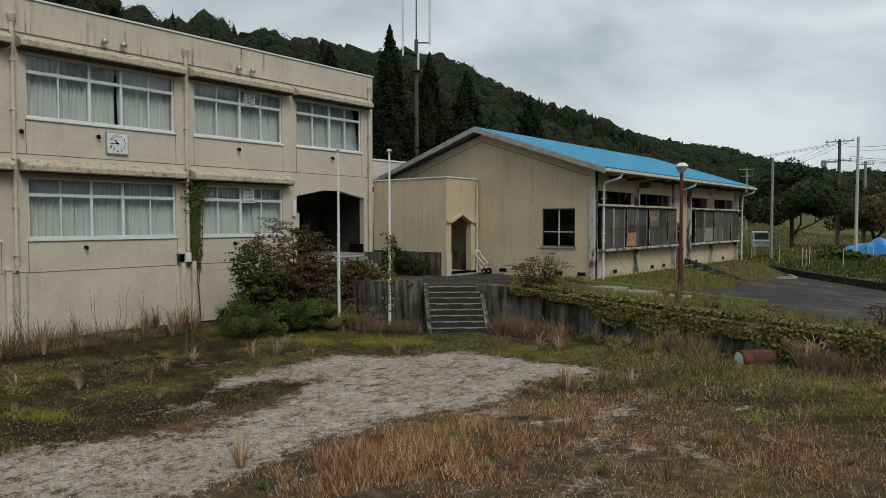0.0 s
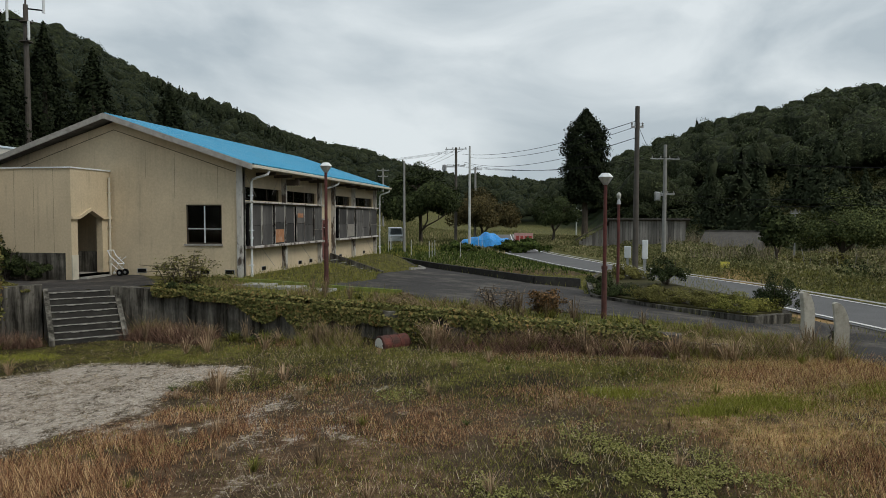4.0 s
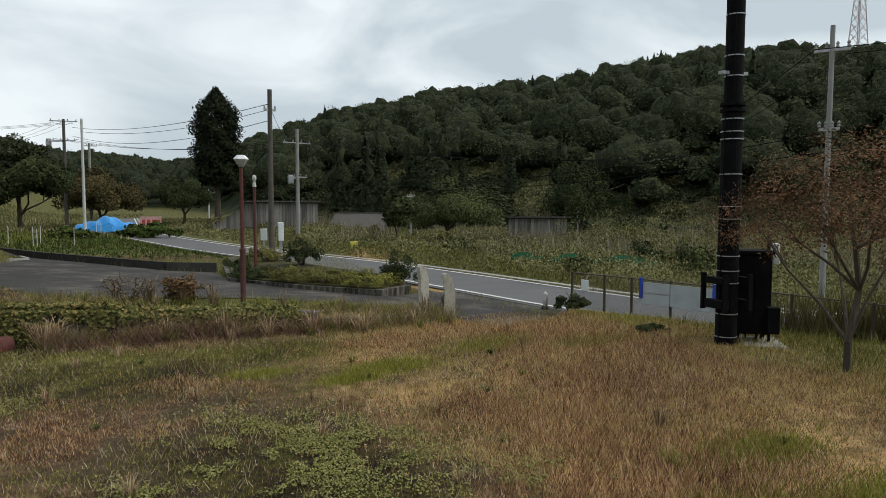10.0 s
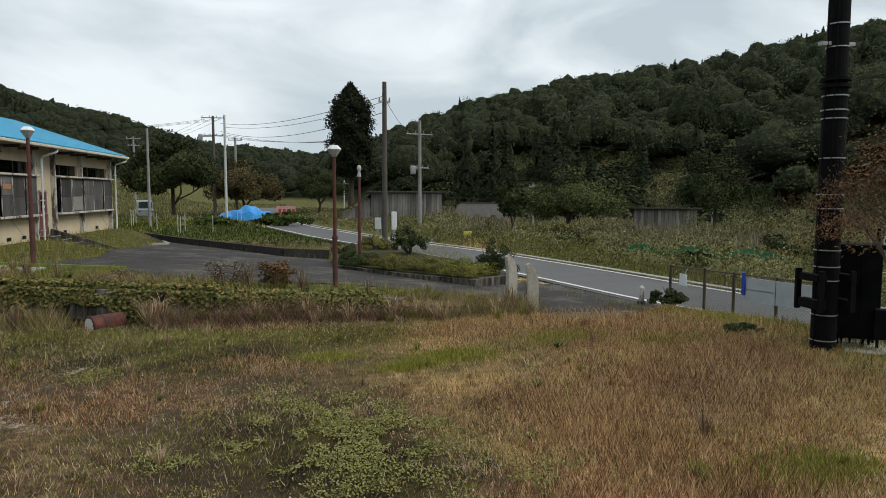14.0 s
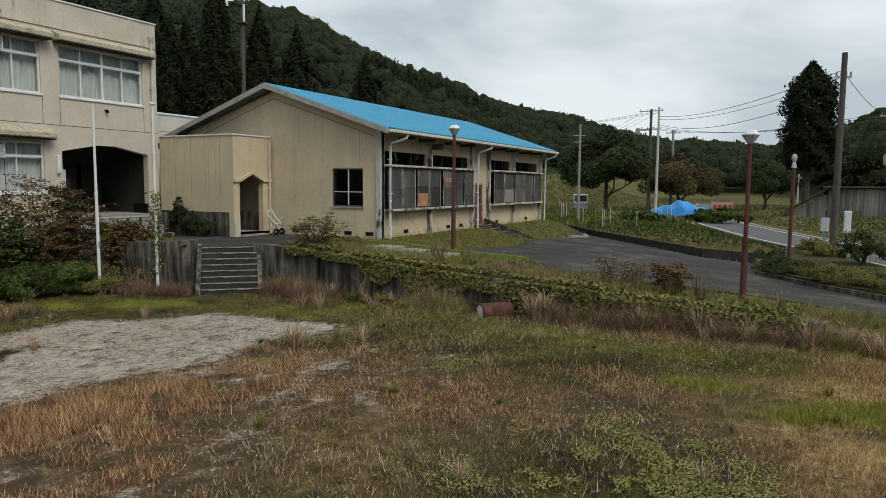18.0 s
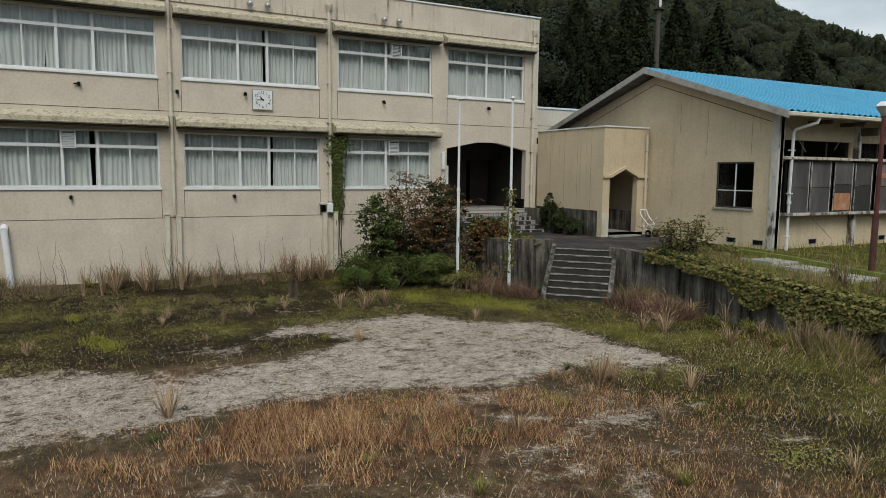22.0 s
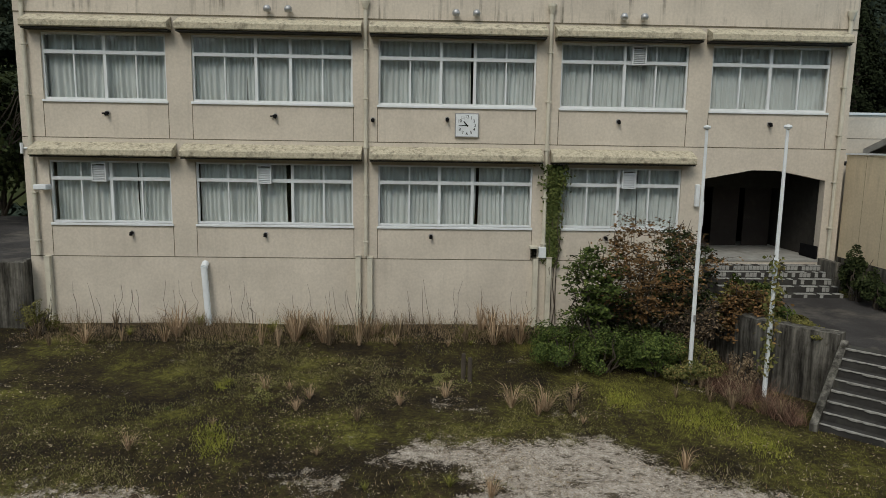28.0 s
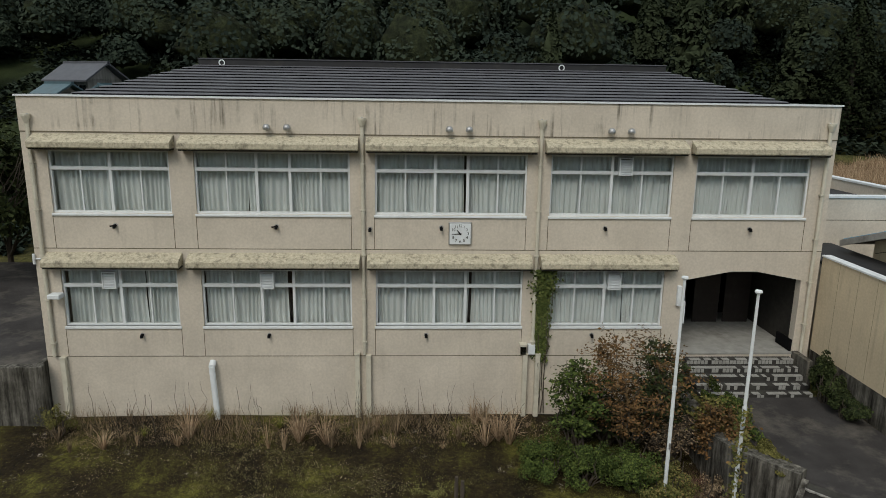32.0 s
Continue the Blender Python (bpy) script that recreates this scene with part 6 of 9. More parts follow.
part("shaft", Shape().lathe([(0.08, -0.2), (0.075, 0.45), (0.0, 0.52)], (10.2, 18.8, 0.35), 10), "peel", b)
part("base", Shape().lathe([(0.13, -0.1), (0.12, 0.04), (0.07, 0.05)], (10.2, 18.8, 0.35), 10), "concrete", b)

# ---- fallen barrel ----
br = thing("barrel", "rusty red steel barrel lying against the wall", "barrel", (-4.5, 17.85, 0.2))
s = Shape().lathe([(0.0, -0.43), (0.24, -0.43), (0.255, -0.41), (0.245, -0.38), (0.245, -0.15), (0.26, -0.13), (0.245, -0.11), (0.245, 0.11), (0.26, 0.13), (0.245, 0.15), (0.245, 0.38), (0.255, 0.41), (0.24, 0.43), (0.0, 0.43)], (0, 0, 0), 24)
ax = Matrix.Translation((-4.65, 17.7, zed(-4.5, 17.7) + 0.07)) @ Matrix.Rotation(radians(48), 4, "Z") @ Matrix.Rotation(radians(90), 4, "Y")
s.v = [ax @ Vector(p) for p in s.v]
MAT["rustdrum"] = plain("rusty_drum_steel", (0.13, 0.038, 0.028), 0.85, 0, 0.4, 7, 50, (0.035, 0.022, 0.016), 0.8, cut=(0.45, 0.6))
MAT["flake"] = plain("flaking_lid_paint", (0.62, 0.62, 0.58), 0.8, 0, 0.1, 8, 50, (0.015, 0.014, 0.013), 1.0, cut=(0.5, 0.53))
part("drum", s, "rustdrum", br)
s = Shape().lathe([(0.0, -0.435), (0.2, -0.435), (0.2, -0.431)], (0, 0, 0), 14)
s.v = [ax @ Vector((p[0], p[1], p[2] - 0.004)) for p in s.v]
part("lid", s, "flake", br, "black barrel lid with flaking white paint")

# ---- planted island by the road ----
ISL = [(0.9, 28.0), (3.4, 24.9), (5.8, 22.6), (7.2, 23.6), (7.6, 26.2), (5.6, 31.0), (3.6, 36.5), (1.6, 39.5), (0.9, 34.0)]
s = Shape().prism(ISL, 0.0, 0.6)
tagged(part("planted_island", s, "concrete"), "raised bed with a concrete kerb between car park and road", "kerb", kind="structure")
tagged(part("island_soil", Shape().prism([(4.0 + (x - 4.0) * 0.93, 29.5 + (y - 29.5) * 0.96) for x, y in ISL], 0.5, 0.66), MAT["soil"] if "soil" in MAT else "mossy"), "mossy soil in the raised bed", "ground", kind="structure")


# ---- sheds and houses ----
def barn(x0, y0, x1, y1, z, h0, h1, ang, label, open_row=True):
    R = Matrix.Translation((x0, y0, z)) @ Matrix.Rotation(ang, 4, "Z")
    b = thing("shed", label, "shed", (x0, y0, z), "farm sheds")
    W, D = x1 - x0, y1 - y0
    n = int(W / 0.28)
    rn = random.Random(int(W * 10))
    for i in range(n):
        a = W * i / n
        top = h0 - 0.02 - 0.05 * rn.random()
        part("plank", Shape().box(a + 0.016, -0.03 - 0.03 * (i % 2), h0 * (0.28 + 0.02 * rn.random()), a + W / n - 0.008, 0.0, top, m=R), "wood", b)
    part("front_wall", Shape().box(0, 0.0, h0 * 0.3, W, 0.1, h0 - 0.1, m=R), "dark", b)
    part("foot_wall", Shape().box(0, -0.02, -0.5, W, 0.1, h0 * 0.12, m=R), "wood", b)
    for i in range(int(W / 1.3) + 1):
        a = W * i / (int(W / 1.3) + 0.001)
        part("post", Shape().box(a - 0.07, -0.04, -0.3, a + 0.07, 0.1, h0 * 0.3, m=R), "wood", b)
    for a in (0, W - 0.1):
        s = Shape().prism([(0.1, -0.5), (D, -0.5), (D, h1), (0.1, h0)], a, a + 0.1, "x")
        s.v = [R @ Vector(p) for p in s.v]
        part("side_wall", s, "wood", b)
    part("rear_wall", Shape().box(0.1, D - 0.1, -0.5, W - 0.1, D, h1, m=R), "wood", b)
    s = Shape().prism([(-0.5, h0 + 0.03), (D + 0.5, h1 + 0.03), (D + 0.5, h1 + 0.13), (-0.5, h0 + 0.16)], -0.4, W + 0.4, "x")
    s.v = [R @ Vector(p) for p in s.v]
    part("roof", s, "oldroof", b, "rusty grey sheet roof")
    for i in range(int(W / 0.5) + 1):
        s = Shape().prism([(-0.5, h0 + 0.16), (D + 0.5, h1 + 0.13), (D + 0.5, h1 + 0.17), (-0.5, h0 + 0.2)], i * 0.5 - 0.03, i * 0.5 + 0.03, "x")
        s.v = [R @ Vector(p) for p in s.v]
        part("roof_rib", s, "fascia", b)


def lean_to(x, y, z, w, d, h0, h1, ang):
    """A low side shed against a barn's end, its roof falling away from it."""
    R = Matrix.Translation((x, y, z)) @ Matrix.Rotation(ang, 4, "Z")
    b = thing("lean_to", "low lean-to with a dark sloping roof beside the shed", "shed", (x, y, z), "farm sheds")
    s = Shape().prism([(0.0, h0), (-w - 0.4, h1), (-w - 0.4, h1 + 0.12), (0.0, h0 + 0.12)], -0.5, d + 0.3, "y")
    s.v = [R @ Vector(p) for p in s.v]
    part("roof", s, "oldroof", b)
    for i in range(9):
        a = -w + w * i / 9
        top = h0 + (h1 - h0) * (-a / (w + 0.4)) - 0.03
        part("plank", Shape().box(a + 0.01, 0.1 + 0.012 * (i % 2), 0.0, a + w / 9 - 0.01, 0.14, top - 0.25, m=R), "wood", b)
    part("rear_wall", Shape().box(-w, d - 0.1, -0.5, -0.02, d, h1, m=R), "dark", b)
    part("post", Shape().box(-w, -0.1, -0.5, -w + 0.14, 0.08, h1, m=R), "wood", b)


lean_to(4.05, 74.6, -0.2, 3.0, 5.0, 3.6, 1.5, -0.06)
barn(4.1, 74.6, 11.9, 80.5, -0.2, 3.75, 2.0, -0.06, "weathered grey plank shed with a sloping sheet roof")
barn(26.2, 55.9, 31.4, 58.8, -0.2, 2.45, 1.75, -0.5, "low weathered plank shed among pampas grass")


def house(x, y, z, w, d, h, rise, ang, roofmat, label):
    R = Matrix.Translation((x, y, z)) @ Matrix.Rotation(ang, 4, "Z")
    b = thing("farmhouse", label, "house", (x, y, z), "farmhouses")
    s = Shape().box(-w / 2, -d / 2, -1, w / 2, d / 2, h, m=R)
    part("wall", s, "wood", b)
    for sg in (1, -1):
        s = Shape().prism([(0, h + rise), (sg * (d / 2 + 0.6), h - 0.25), (sg * (d / 2 + 0.6), h - 0.12), (0, h + rise + 0.15)], -w / 2 - 0.5, w / 2 + 0.5, "x")
        s.v = [R @ Vector(p) for p in s.v]
        rf = part("roof", s, roofmat, b)
    s = Shape().prism([(-d / 2, h - 0.1), (d / 2, h - 0.1), (0, h + rise - 0.05)], -w / 2, w / 2, "x")
    s.v = [R @ Vector(p) for p in s.v]
    part("gable", s, "wood", b)
    for a in (-0.3, 0.25):
        wn_ = part("window", Shape().box(a * w - 0.7, -d / 2 - 0.03, 0.9, a * w + 0.7, -d / 2, h - 0.5, m=R), "darkglass", b)
        part("frame", Shape().box(a * w - 0.02, -d / 2 - 0.06, 0.9, a * w + 0.02, -d / 2 - 0.03, h - 0.5, m=R), "white", wn_)
    part("ridge", Shape().box(-w / 2 - 0.5, -0.14, h + rise + 0.05, w / 2 + 0.5, 0.14, h + rise + 0.24, m=R), roofmat, b)


house(16.8, 74.5, -0.35, 5.0, 4.4, 1.2, 1.4, -0.5, "oldroof", "small old farmhouse with a grey sheet roof")
MAT["roofteal"] = plain("pale_teal_roof", (0.08, 0.135, 0.16), 0.5, 0.1, 0.15, 2, 20)
MAT["roofslate"] = plain("grey_slate_roof", (0.085, 0.09, 0.105), 0.6, 0.0, 0.2, 2, 20)
house(-57.5, -17.2, 8.4, 3.4, 3.4, 2.5, 1.1, 1.2, "roofslate", "dark timber farmhouse with a grey roof behind the school")
house(-54.6, -18.0, 8.2, 1.6, 1.8, 1.7, 0.5, 1.2, "roofteal", "small annex with a teal sheet roof beside the farmhouse")
house(-55.5, -14.2, 8.4, 2.0, 1.8, 1.7, 0.25, 2.6, "roofteal", "small outbuilding with a flat teal roof behind the school")

# ---- vegetable plot: tarp, sign, van, boxes ----
tp = thing("tarpaulin_heap", "bright blue tarpaulin draped over a heap", "tarpaulin", (-8.0, 72, 0.6))
xs_, ys_ = np.linspace(-11.6, -5.6, 40), np.linspace(70.5, 73.5, 14)
X, Y = np.meshgrid(xs_, ys_)
u, v = (X + 8.6) / 3.0, (Y - 72) / 1.5
Z = 0.35 + 1.5 * np.clip(1 - u ** 2, 0, 1) ** 0.6 * np.clip(1 - v ** 2, 0, 1) ** 0.5 * (0.86 + 0.14 * np.sin(X * 2.1 + 0.6)) + 0.09 * np.sin(X * 5 + Y * 3)
s = Shape()
s.v = [tuple(p) for p in np.column_stack([X.ravel(), Y.ravel(), Z.ravel() + 0.35])]
s.f = [(j * 40 + i, j * 40 + i + 1, j * 40 + i + 41, j * 40 + i + 40) for j in range(13) for i in range(39)]
part("sheet", s, "tarp", tp, clean=False)
part("heap", Shape().box(-10.6, 71.2, 0.0, -6.6, 72.8, 0.8), "wood", tp)
sn = thing("roadside_sign", "pale red sign board on two posts, its writing worn", "sign", (-4.7, 71.4, 0.5))
part("board", box(-5.7, 71.38, 1.05, -3.75, 71.44, 2.15), "signred", sn)
for x in (-5.5, -3.95):
    part("post", box(x - 0.05, 71.45, 0.0, x + 0.05, 71.55, 2.15), "wood", sn)
for i in range(4):
    x = -5.5 + i * 0.45
    part("text_bar", box(x, 71.37, 1.35, x + 0.3, 71.38, 1.85), "red", sn)
vn = thing("van", "small white van parked beyond the vegetable plot", "van", (-18.5, 71.5, 0.7))
V = Matrix.Translation((-18.6, 71.5, zed(-18.6, 71.5))) @ Matrix.Rotation(radians(-72), 4, "Z")
s = Shape().prism([(-1.6, 0.35), (1.55, 0.35), (1.6, 0.9), (1.3, 1.05), (0.85, 1.75), (-1.5, 1.8), (-1.6, 1.6)], -0.72, 0.72, "y")
s.v = [V @ Vector(p) for p in s.v]
body = part("body", s, "white", vn)
s = Shape().prism([(0.45, 1.05), (1.22, 1.05), (0.84, 1.66), (0.45, 1.66)], -0.735, 0.735, "y")
s.v = [V @ Vector(p) for p in s.v]
part("side_glass", s, "darkglass", body)
s = Shape().add([V @ Vector(p) for p in ((1.32, -0.62, 1.06), (1.32, 0.62, 1.06), (0.9, 0.58, 1.7), (0.9, -0.58, 1.7))], [(0, 1, 2, 3)])
part("windscreen", s, "darkglass", body)
for a in (-1.0, 1.0):
    for b_ in (-0.74, 0.58):
        s = Shape().tube((a, b_, 0.28), (a, b_ + 0.16, 0.28), 0.28, n=16)
        s.v = [V @ Vector(p) for p in s.v]
        wh = part("wheel", s, "black", vn)
for b_ in (-0.55, 0.55):
    s = Shape().box(1.55, b_ - 0.12, 0.7, 1.6, b_ + 0.12, 0.85, m=V)
    part("headlight", s, "lampglass", vn)
bx = thing("crate", "yellow plastic crate on the verge", "crate", (9.1, 43.1, 0.3))
MAT["yellow"] = plain("yellow_plastic", (0.62, 0.55, 0.1), 0.5)
z = zed(9.3, 43.1)
s = Shape().box(9.0, 42.95, z, 9.5, 43.0, z + 0.35).box(9.0, 43.25, z, 9.5, 43.3, z + 0.35).box(9.0, 43.0, z, 9.05, 43.25, z + 0.35).box(9.45, 43.0, z, 9.5, 43.25, z + 0.35).box(9.05, 43.0, z, 9.45, 43.25, z + 0.05)
part("tub", s, "yellow", bx)

# ---- stakes and nets in the far plots ----
rn = random.Random(4)
for i in range(20):
    x = 12.5 + rn.random() * 14
    y = 48 - (x - 12.5) * 1.5 + rn.random() * 5
    if abs(gap(ROAD, np.array([x]), np.array([y]))[0][0]) < 3.4:
        continue
    z = zed(x, y)
    h = 0.9 + rn.random() * 0.7
    st = part("garden_stake", Shape().tube((x, y, z - 0.1), (x + rn.uniform(-0.35, 0.35), y, z + h), 0.02, n=5), "wood")
    tagged(st, "thin pale garden stake in a vegetable plot", "stake", "garden stakes")
for i in range(14):
    x, y = -14 + rn.random() * 14, 46 + rn.random() * 20
    if abs(gap(ROAD, np.array([x]), np.array([y]))[0][0]) < 3.4:
        continue
    z = zed(x, y)
    st = part("garden_stake", Shape().tube((x, y, z - 0.1), (x, y, z + 1.2), 0.025, n=5), "polewhite")
    tagged(st, "thin pale garden stake in a vegetable plot", "stake", "garden stakes")
MAT["net"] = plain("green_netting", (0.02, 0.22, 0.11), 0.7)
s = Shape()
for i in range(18):
    x0, x1 = 17.0 + i * 0.35, 17.35 + i * 0.35
    y0, y1 = 35.8 - i * 0.3, 35.5 - i * 0.3
    za, zb = zed(x0, y0) + 0.45 + 0.15 * math.sin(i), zed(x1, y1) + 0.45 + 0.15 * math.sin(i + 1)
    s.quad((x0, y0, za - 0.4), (x1, y1, zb - 0.4), (x1, y1, zb), (x0, y0, za))
tagged(part("garden_net", s, "net"), "low green garden net round a vegetable row", "net")

# ---- antenna mast behind the school, and the far pylon ----
an = thing("antenna_mast", "dark antenna mast with slim white aerials among cedars", "mast", (-43.8, 48.9, 8.0))
part("column", Shape().tube((-43.8, 48.9, 6.0), (-43.8, 48.9, 21.0), 0.26, 0.18), "poledark", an)
part("spike", Shape().tube((-43.8, 48.9, 21.0), (-43.8, 48.9, 29.0), 0.07, 0.04), "poledark", an)
for dx, dy, z0, z1 in ((1.0, 0.8, 20.5, 26.5), (-1.0, -0.8, 19.5, 25.0), (0.7, -0.5, 18.0, 19.5)):
    part("aerial", Shape().tube((-43.8 + dx, 48.9 + dy, z0), (-43.8 + dx, 48.9 + dy, z1), 0.1), "white", an)
    part("bracket", Shape().tube((-43.8, 48.9, z0 + 0.2), (-43.8 + dx, 48.9 + dy, z0 + 0.2), 0.06), "black", an)
for z in (18.0, 19.6):
    part("platform", Shape().lathe([(0.2, -0.06), (0.5, -0.04), (0.5, 0.05), (0.2, 0.06)], (-43.8, 48.9, z), 10), "poledark", an)
py = thing("lattice_pylon", "distant red-white lattice power pylon on the hill", "pylon", (339, 280, 60))
for sx, sy in ((-1, -1), (1, -1), (1, 1), (-1, 1)):
    part("leg", Shape().tube((339 + 6 * sx, 280 + 6 * sy, 45), (339 + 1.2 * sx, 280 + 1.2 * sy, 125), 0.35, 0.25, 5), "pylon", py)
for i in range(12):
    z0, z1 = 60 + i * 5.2, 65.2 + i * 5.2
    r0, r1 = 6 - 4.8 * (z0 - 45) / 80, 6 - 4.8 * (z1 - 45) / 80
    s = Shape()
    for (ax_, ay), (bx_, by) in (((-1, -1), (1, -1)), ((1, -1), (1, 1)), ((1, 1), (-1, 1)), ((-1, 1), (-1, -1))):
        s.tube((339 + ax_ * r0, 280 + ay * r0, z0), (339 + bx_ * r1, 280 + by * r1, z1), 0.15, n=4).tube((339 + bx_ * r0, 280 + by * r0, z0), (339 + ax_ * r1, 280 + ay * r1, z1), 0.15, n=4)
    part("lattice", s, "pylon", py)


# ---- plants ----
G = np.random.default_rng(7)


def quads(name, V, mat, parent=None, label="", per=4):
    """A mesh of separate faces with per corners each from an array of corners."""
    n = len(V) // per
    me = bpy.data.meshes.new(name)
    me.vertices.add(n * per)
    me.vertices.foreach_set("co", np.ascontiguousarray(V, np.float32).ravel())
    me.loops.add(n * per)
    me.loops.foreach_set("vertex_index", np.arange(n * per, dtype=np.int32))
    me.polygons.add(n)
    me.polygons.foreach_set("loop_start", np.arange(n, dtype=np.int32) * per)
    me.update(calc_edges=True)
    me.materials.append(MAT[mat] if isinstance(mat, str) else mat)
    ob = new(name, me)
    if parent is not None:
        ob.parent = parent
        ob.matrix_parent_inverse = parent.matrix_basis.inverted()
    if label:
        tagged(ob, label)
    return ob


def unit(a):
    return a / np.maximum(np.linalg.norm(a, axis=1), 1e-6)[:, None]


def leaf_corners(C, size, aspect=1.7, out=None, droop=0.0):
    """Pointed leaves at C; out turns their faces outwards."""
    n = len(C)
    N = G.normal(size=(n, 3))
    if out is not None:
        N = N * 0.6 + unit(out) * 1.0
    N[:, 2] += 0.35
    N = unit(N)
    A = G.normal(size=(n, 3))
    A[:, 2] -= droop
    A = unit(A - N * (A * N).sum(1)[:, None])
    B = np.cross(N, A)
    s = np.broadcast_to(np.asarray(size, float), (n,))[:, None] * (0.7 + 0.6 * G.random((n, 1)))
    L, W = A * s * aspect * 0.5, B * s * 0.5
    return np.stack([C - L, C + W - L * 0.1, C + L, C - W - L * 0.1], 1).reshape(-1, 3)


def lumps(n, centre, radii, k, spread):
    """Points in k lumps spread over an ellipsoid's outer part."""
    d = unit(G.normal(size=(k, 3)))
    r = 0.3 + 0.7 * G.random((k, 1)) ** 0.7
    L = d * r
    L[:, 2] = np.abs(L[:, 2]) * 1.15 - 0.25
    pick = G.integers(0, k, n)
    P = L[pick] + unit(G.normal(size=(n, 3))) * spread * (0.35 + 0.65 * G.random((n, 1)) ** 0.5)
    return np.array(centre) + P * np.array(radii), P


MAT["leaf"] = tinted("green_leaves", [(0.15, (0.016, 0.026, 0.008)), (0.5, (0.05, 0.075, 0.02)), (0.9, (0.13, 0.165, 0.04))])
MAT["leafdark"] = tinted("dark_leaves", [(0.15, (0.011, 0.016, 0.008)), (0.5, (0.03, 0.042, 0.016)), (0.9, (0.075, 0.092, 0.034))], scale=0.6)
MAT["cedarleaf"] = tinted("cedar_foliage", [(0.1, (0.006, 0.009, 0.005)), (0.5, (0.014, 0.02, 0.009)), (0.9, (0.03, 0.04, 0.016))], scale=0.2, own=0.35, slow=0.75)
MAT["ivy"] = tinted("ivy_leaves", [(0.1, (0.03, 0.036, 0.013)), (0.45, (0.1, 0.11, 0.034)), (0.75, (0.22, 0.195, 0.07)), (0.95, (0.27, 0.15, 0.065))])
MAT["redleaf"] = tinted("autumn_red_leaves", [(0.1, (0.034, 0.026, 0.012)), (0.4, (0.1, 0.064, 0.028)), (0.68, (0.16, 0.094, 0.04)), (0.92, (0.28, 0.15, 0.064))])
MAT["orangeleaf"] = tinted("autumn_orange_leaves", [(0.1, (0.045, 0.03, 0.017)), (0.45, (0.11, 0.066, 0.036)), (0.85, (0.2, 0.11, 0.06))])
MAT["olive"] = tinted("olive_leaves", [(0.1, (0.045, 0.047, 0.015)), (0.5, (0.115, 0.11, 0.034)), (0.9, (0.22, 0.2, 0.065))])
MAT["fieldtree"] = tinted("mid_green_tree_leaves", [(0.1, (0.02, 0.028, 0.011)), (0.5, (0.062, 0.08, 0.03)), (0.9, (0.15, 0.165, 0.06))], scale=0.8)
MAT["browntree"] = tinted("brown_green_tree_leaves", [(0.1, (0.026, 0.024, 0.012)), (0.5, (0.07, 0.06, 0.026)), (0.9, (0.14, 0.11, 0.045))], scale=0.8)
MAT["straw"] = tinted("dry_straw", [(0.1, (0.15, 0.098, 0.06)), (0.5, (0.34, 0.24, 0.15)), (0.9, (0.55, 0.42, 0.28))])
MAT["reddry"] = tinted("red_brown_grass", [(0.15, (0.07, 0.036, 0.022)), (0.42, (0.2, 0.098, 0.06)), (0.65, (0.38, 0.21, 0.115)), (0.9, (0.68, 0.48, 0.26))], scale=0.9, own=0.75, slow=0.4)
MAT["grassgreen"] = tinted("green_grass", [(0.15, (0.06, 0.064, 0.016)), (0.5, (0.16, 0.165, 0.04)), (0.85, (0.33, 0.31, 0.08))], scale=0.7)
MAT["clover"] = tinted("clover_leaves", [(0.1, (0.085, 0.087, 0.026)), (0.5, (0.19, 0.19, 0.06)), (0.9, (0.32, 0.305, 0.115))])
MAT["lime"] = tinted("lime_grass", [(0.1, (0.12, 0.13, 0.02)), (0.5, (0.22, 0.23, 0.04)), (0.9, (0.33, 0.33, 0.07))])
MAT["fieldgreen"] = tinted("field_weeds_green", [(0.15, (0.03, 0.037, 0.015)), (0.4, (0.09, 0.1, 0.036)), (0.65, (0.2, 0.19, 0.085)), (0.9, (0.4, 0.34, 0.2))], scale=0.35, own=0.45, slow=0.65)
MAT["pampas"] = tinted("pale_pampas", [(0.15, (0.12, 0.1, 0.06)), (0.85, (0.3, 0.26, 0.18))])
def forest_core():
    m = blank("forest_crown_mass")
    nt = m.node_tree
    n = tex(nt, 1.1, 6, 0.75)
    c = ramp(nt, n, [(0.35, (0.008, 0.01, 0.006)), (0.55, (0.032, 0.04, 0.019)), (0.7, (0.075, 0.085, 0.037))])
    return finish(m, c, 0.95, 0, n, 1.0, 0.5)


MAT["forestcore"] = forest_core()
# dark green crowns with the blue of distance haze mixed into their colour
MAT["forestdark"] = tinted("dark_haze_blue_crowns", [(0.1, (0.009, 0.015, 0.013)), (0.5, (0.023, 0.034, 0.025)), (0.8, (0.044, 0.058, 0.037)), (0.98, (0.068, 0.074, 0.045))], scale=0.16, own=0.14, slow=0.98)
MAT["conifer"] = tinted("hill_conifer_sprays", [(0.1, (0.014, 0.019, 0.012)), (0.5, (0.032, 0.042, 0.022)), (0.9, (0.058, 0.07, 0.035))], scale=0.2, own=0.2, slow=0.85)
MAT["browntwig"] = tinted("brown_weeds", [(0.1, (0.07, 0.052, 0.033)), (0.5, (0.19, 0.14, 0.088)), (0.9, (0.36, 0.27, 0.17))])
MAT["forest"] = tinted("forest_crowns", [(0.1, (0.017, 0.024, 0.014)), (0.5, (0.047, 0.061, 0.031)), (0.8, (0.094, 0.11, 0.05)), (0.98, (0.15, 0.136, 0.066))], scale=0.16, own=0.14, slow=0.98)


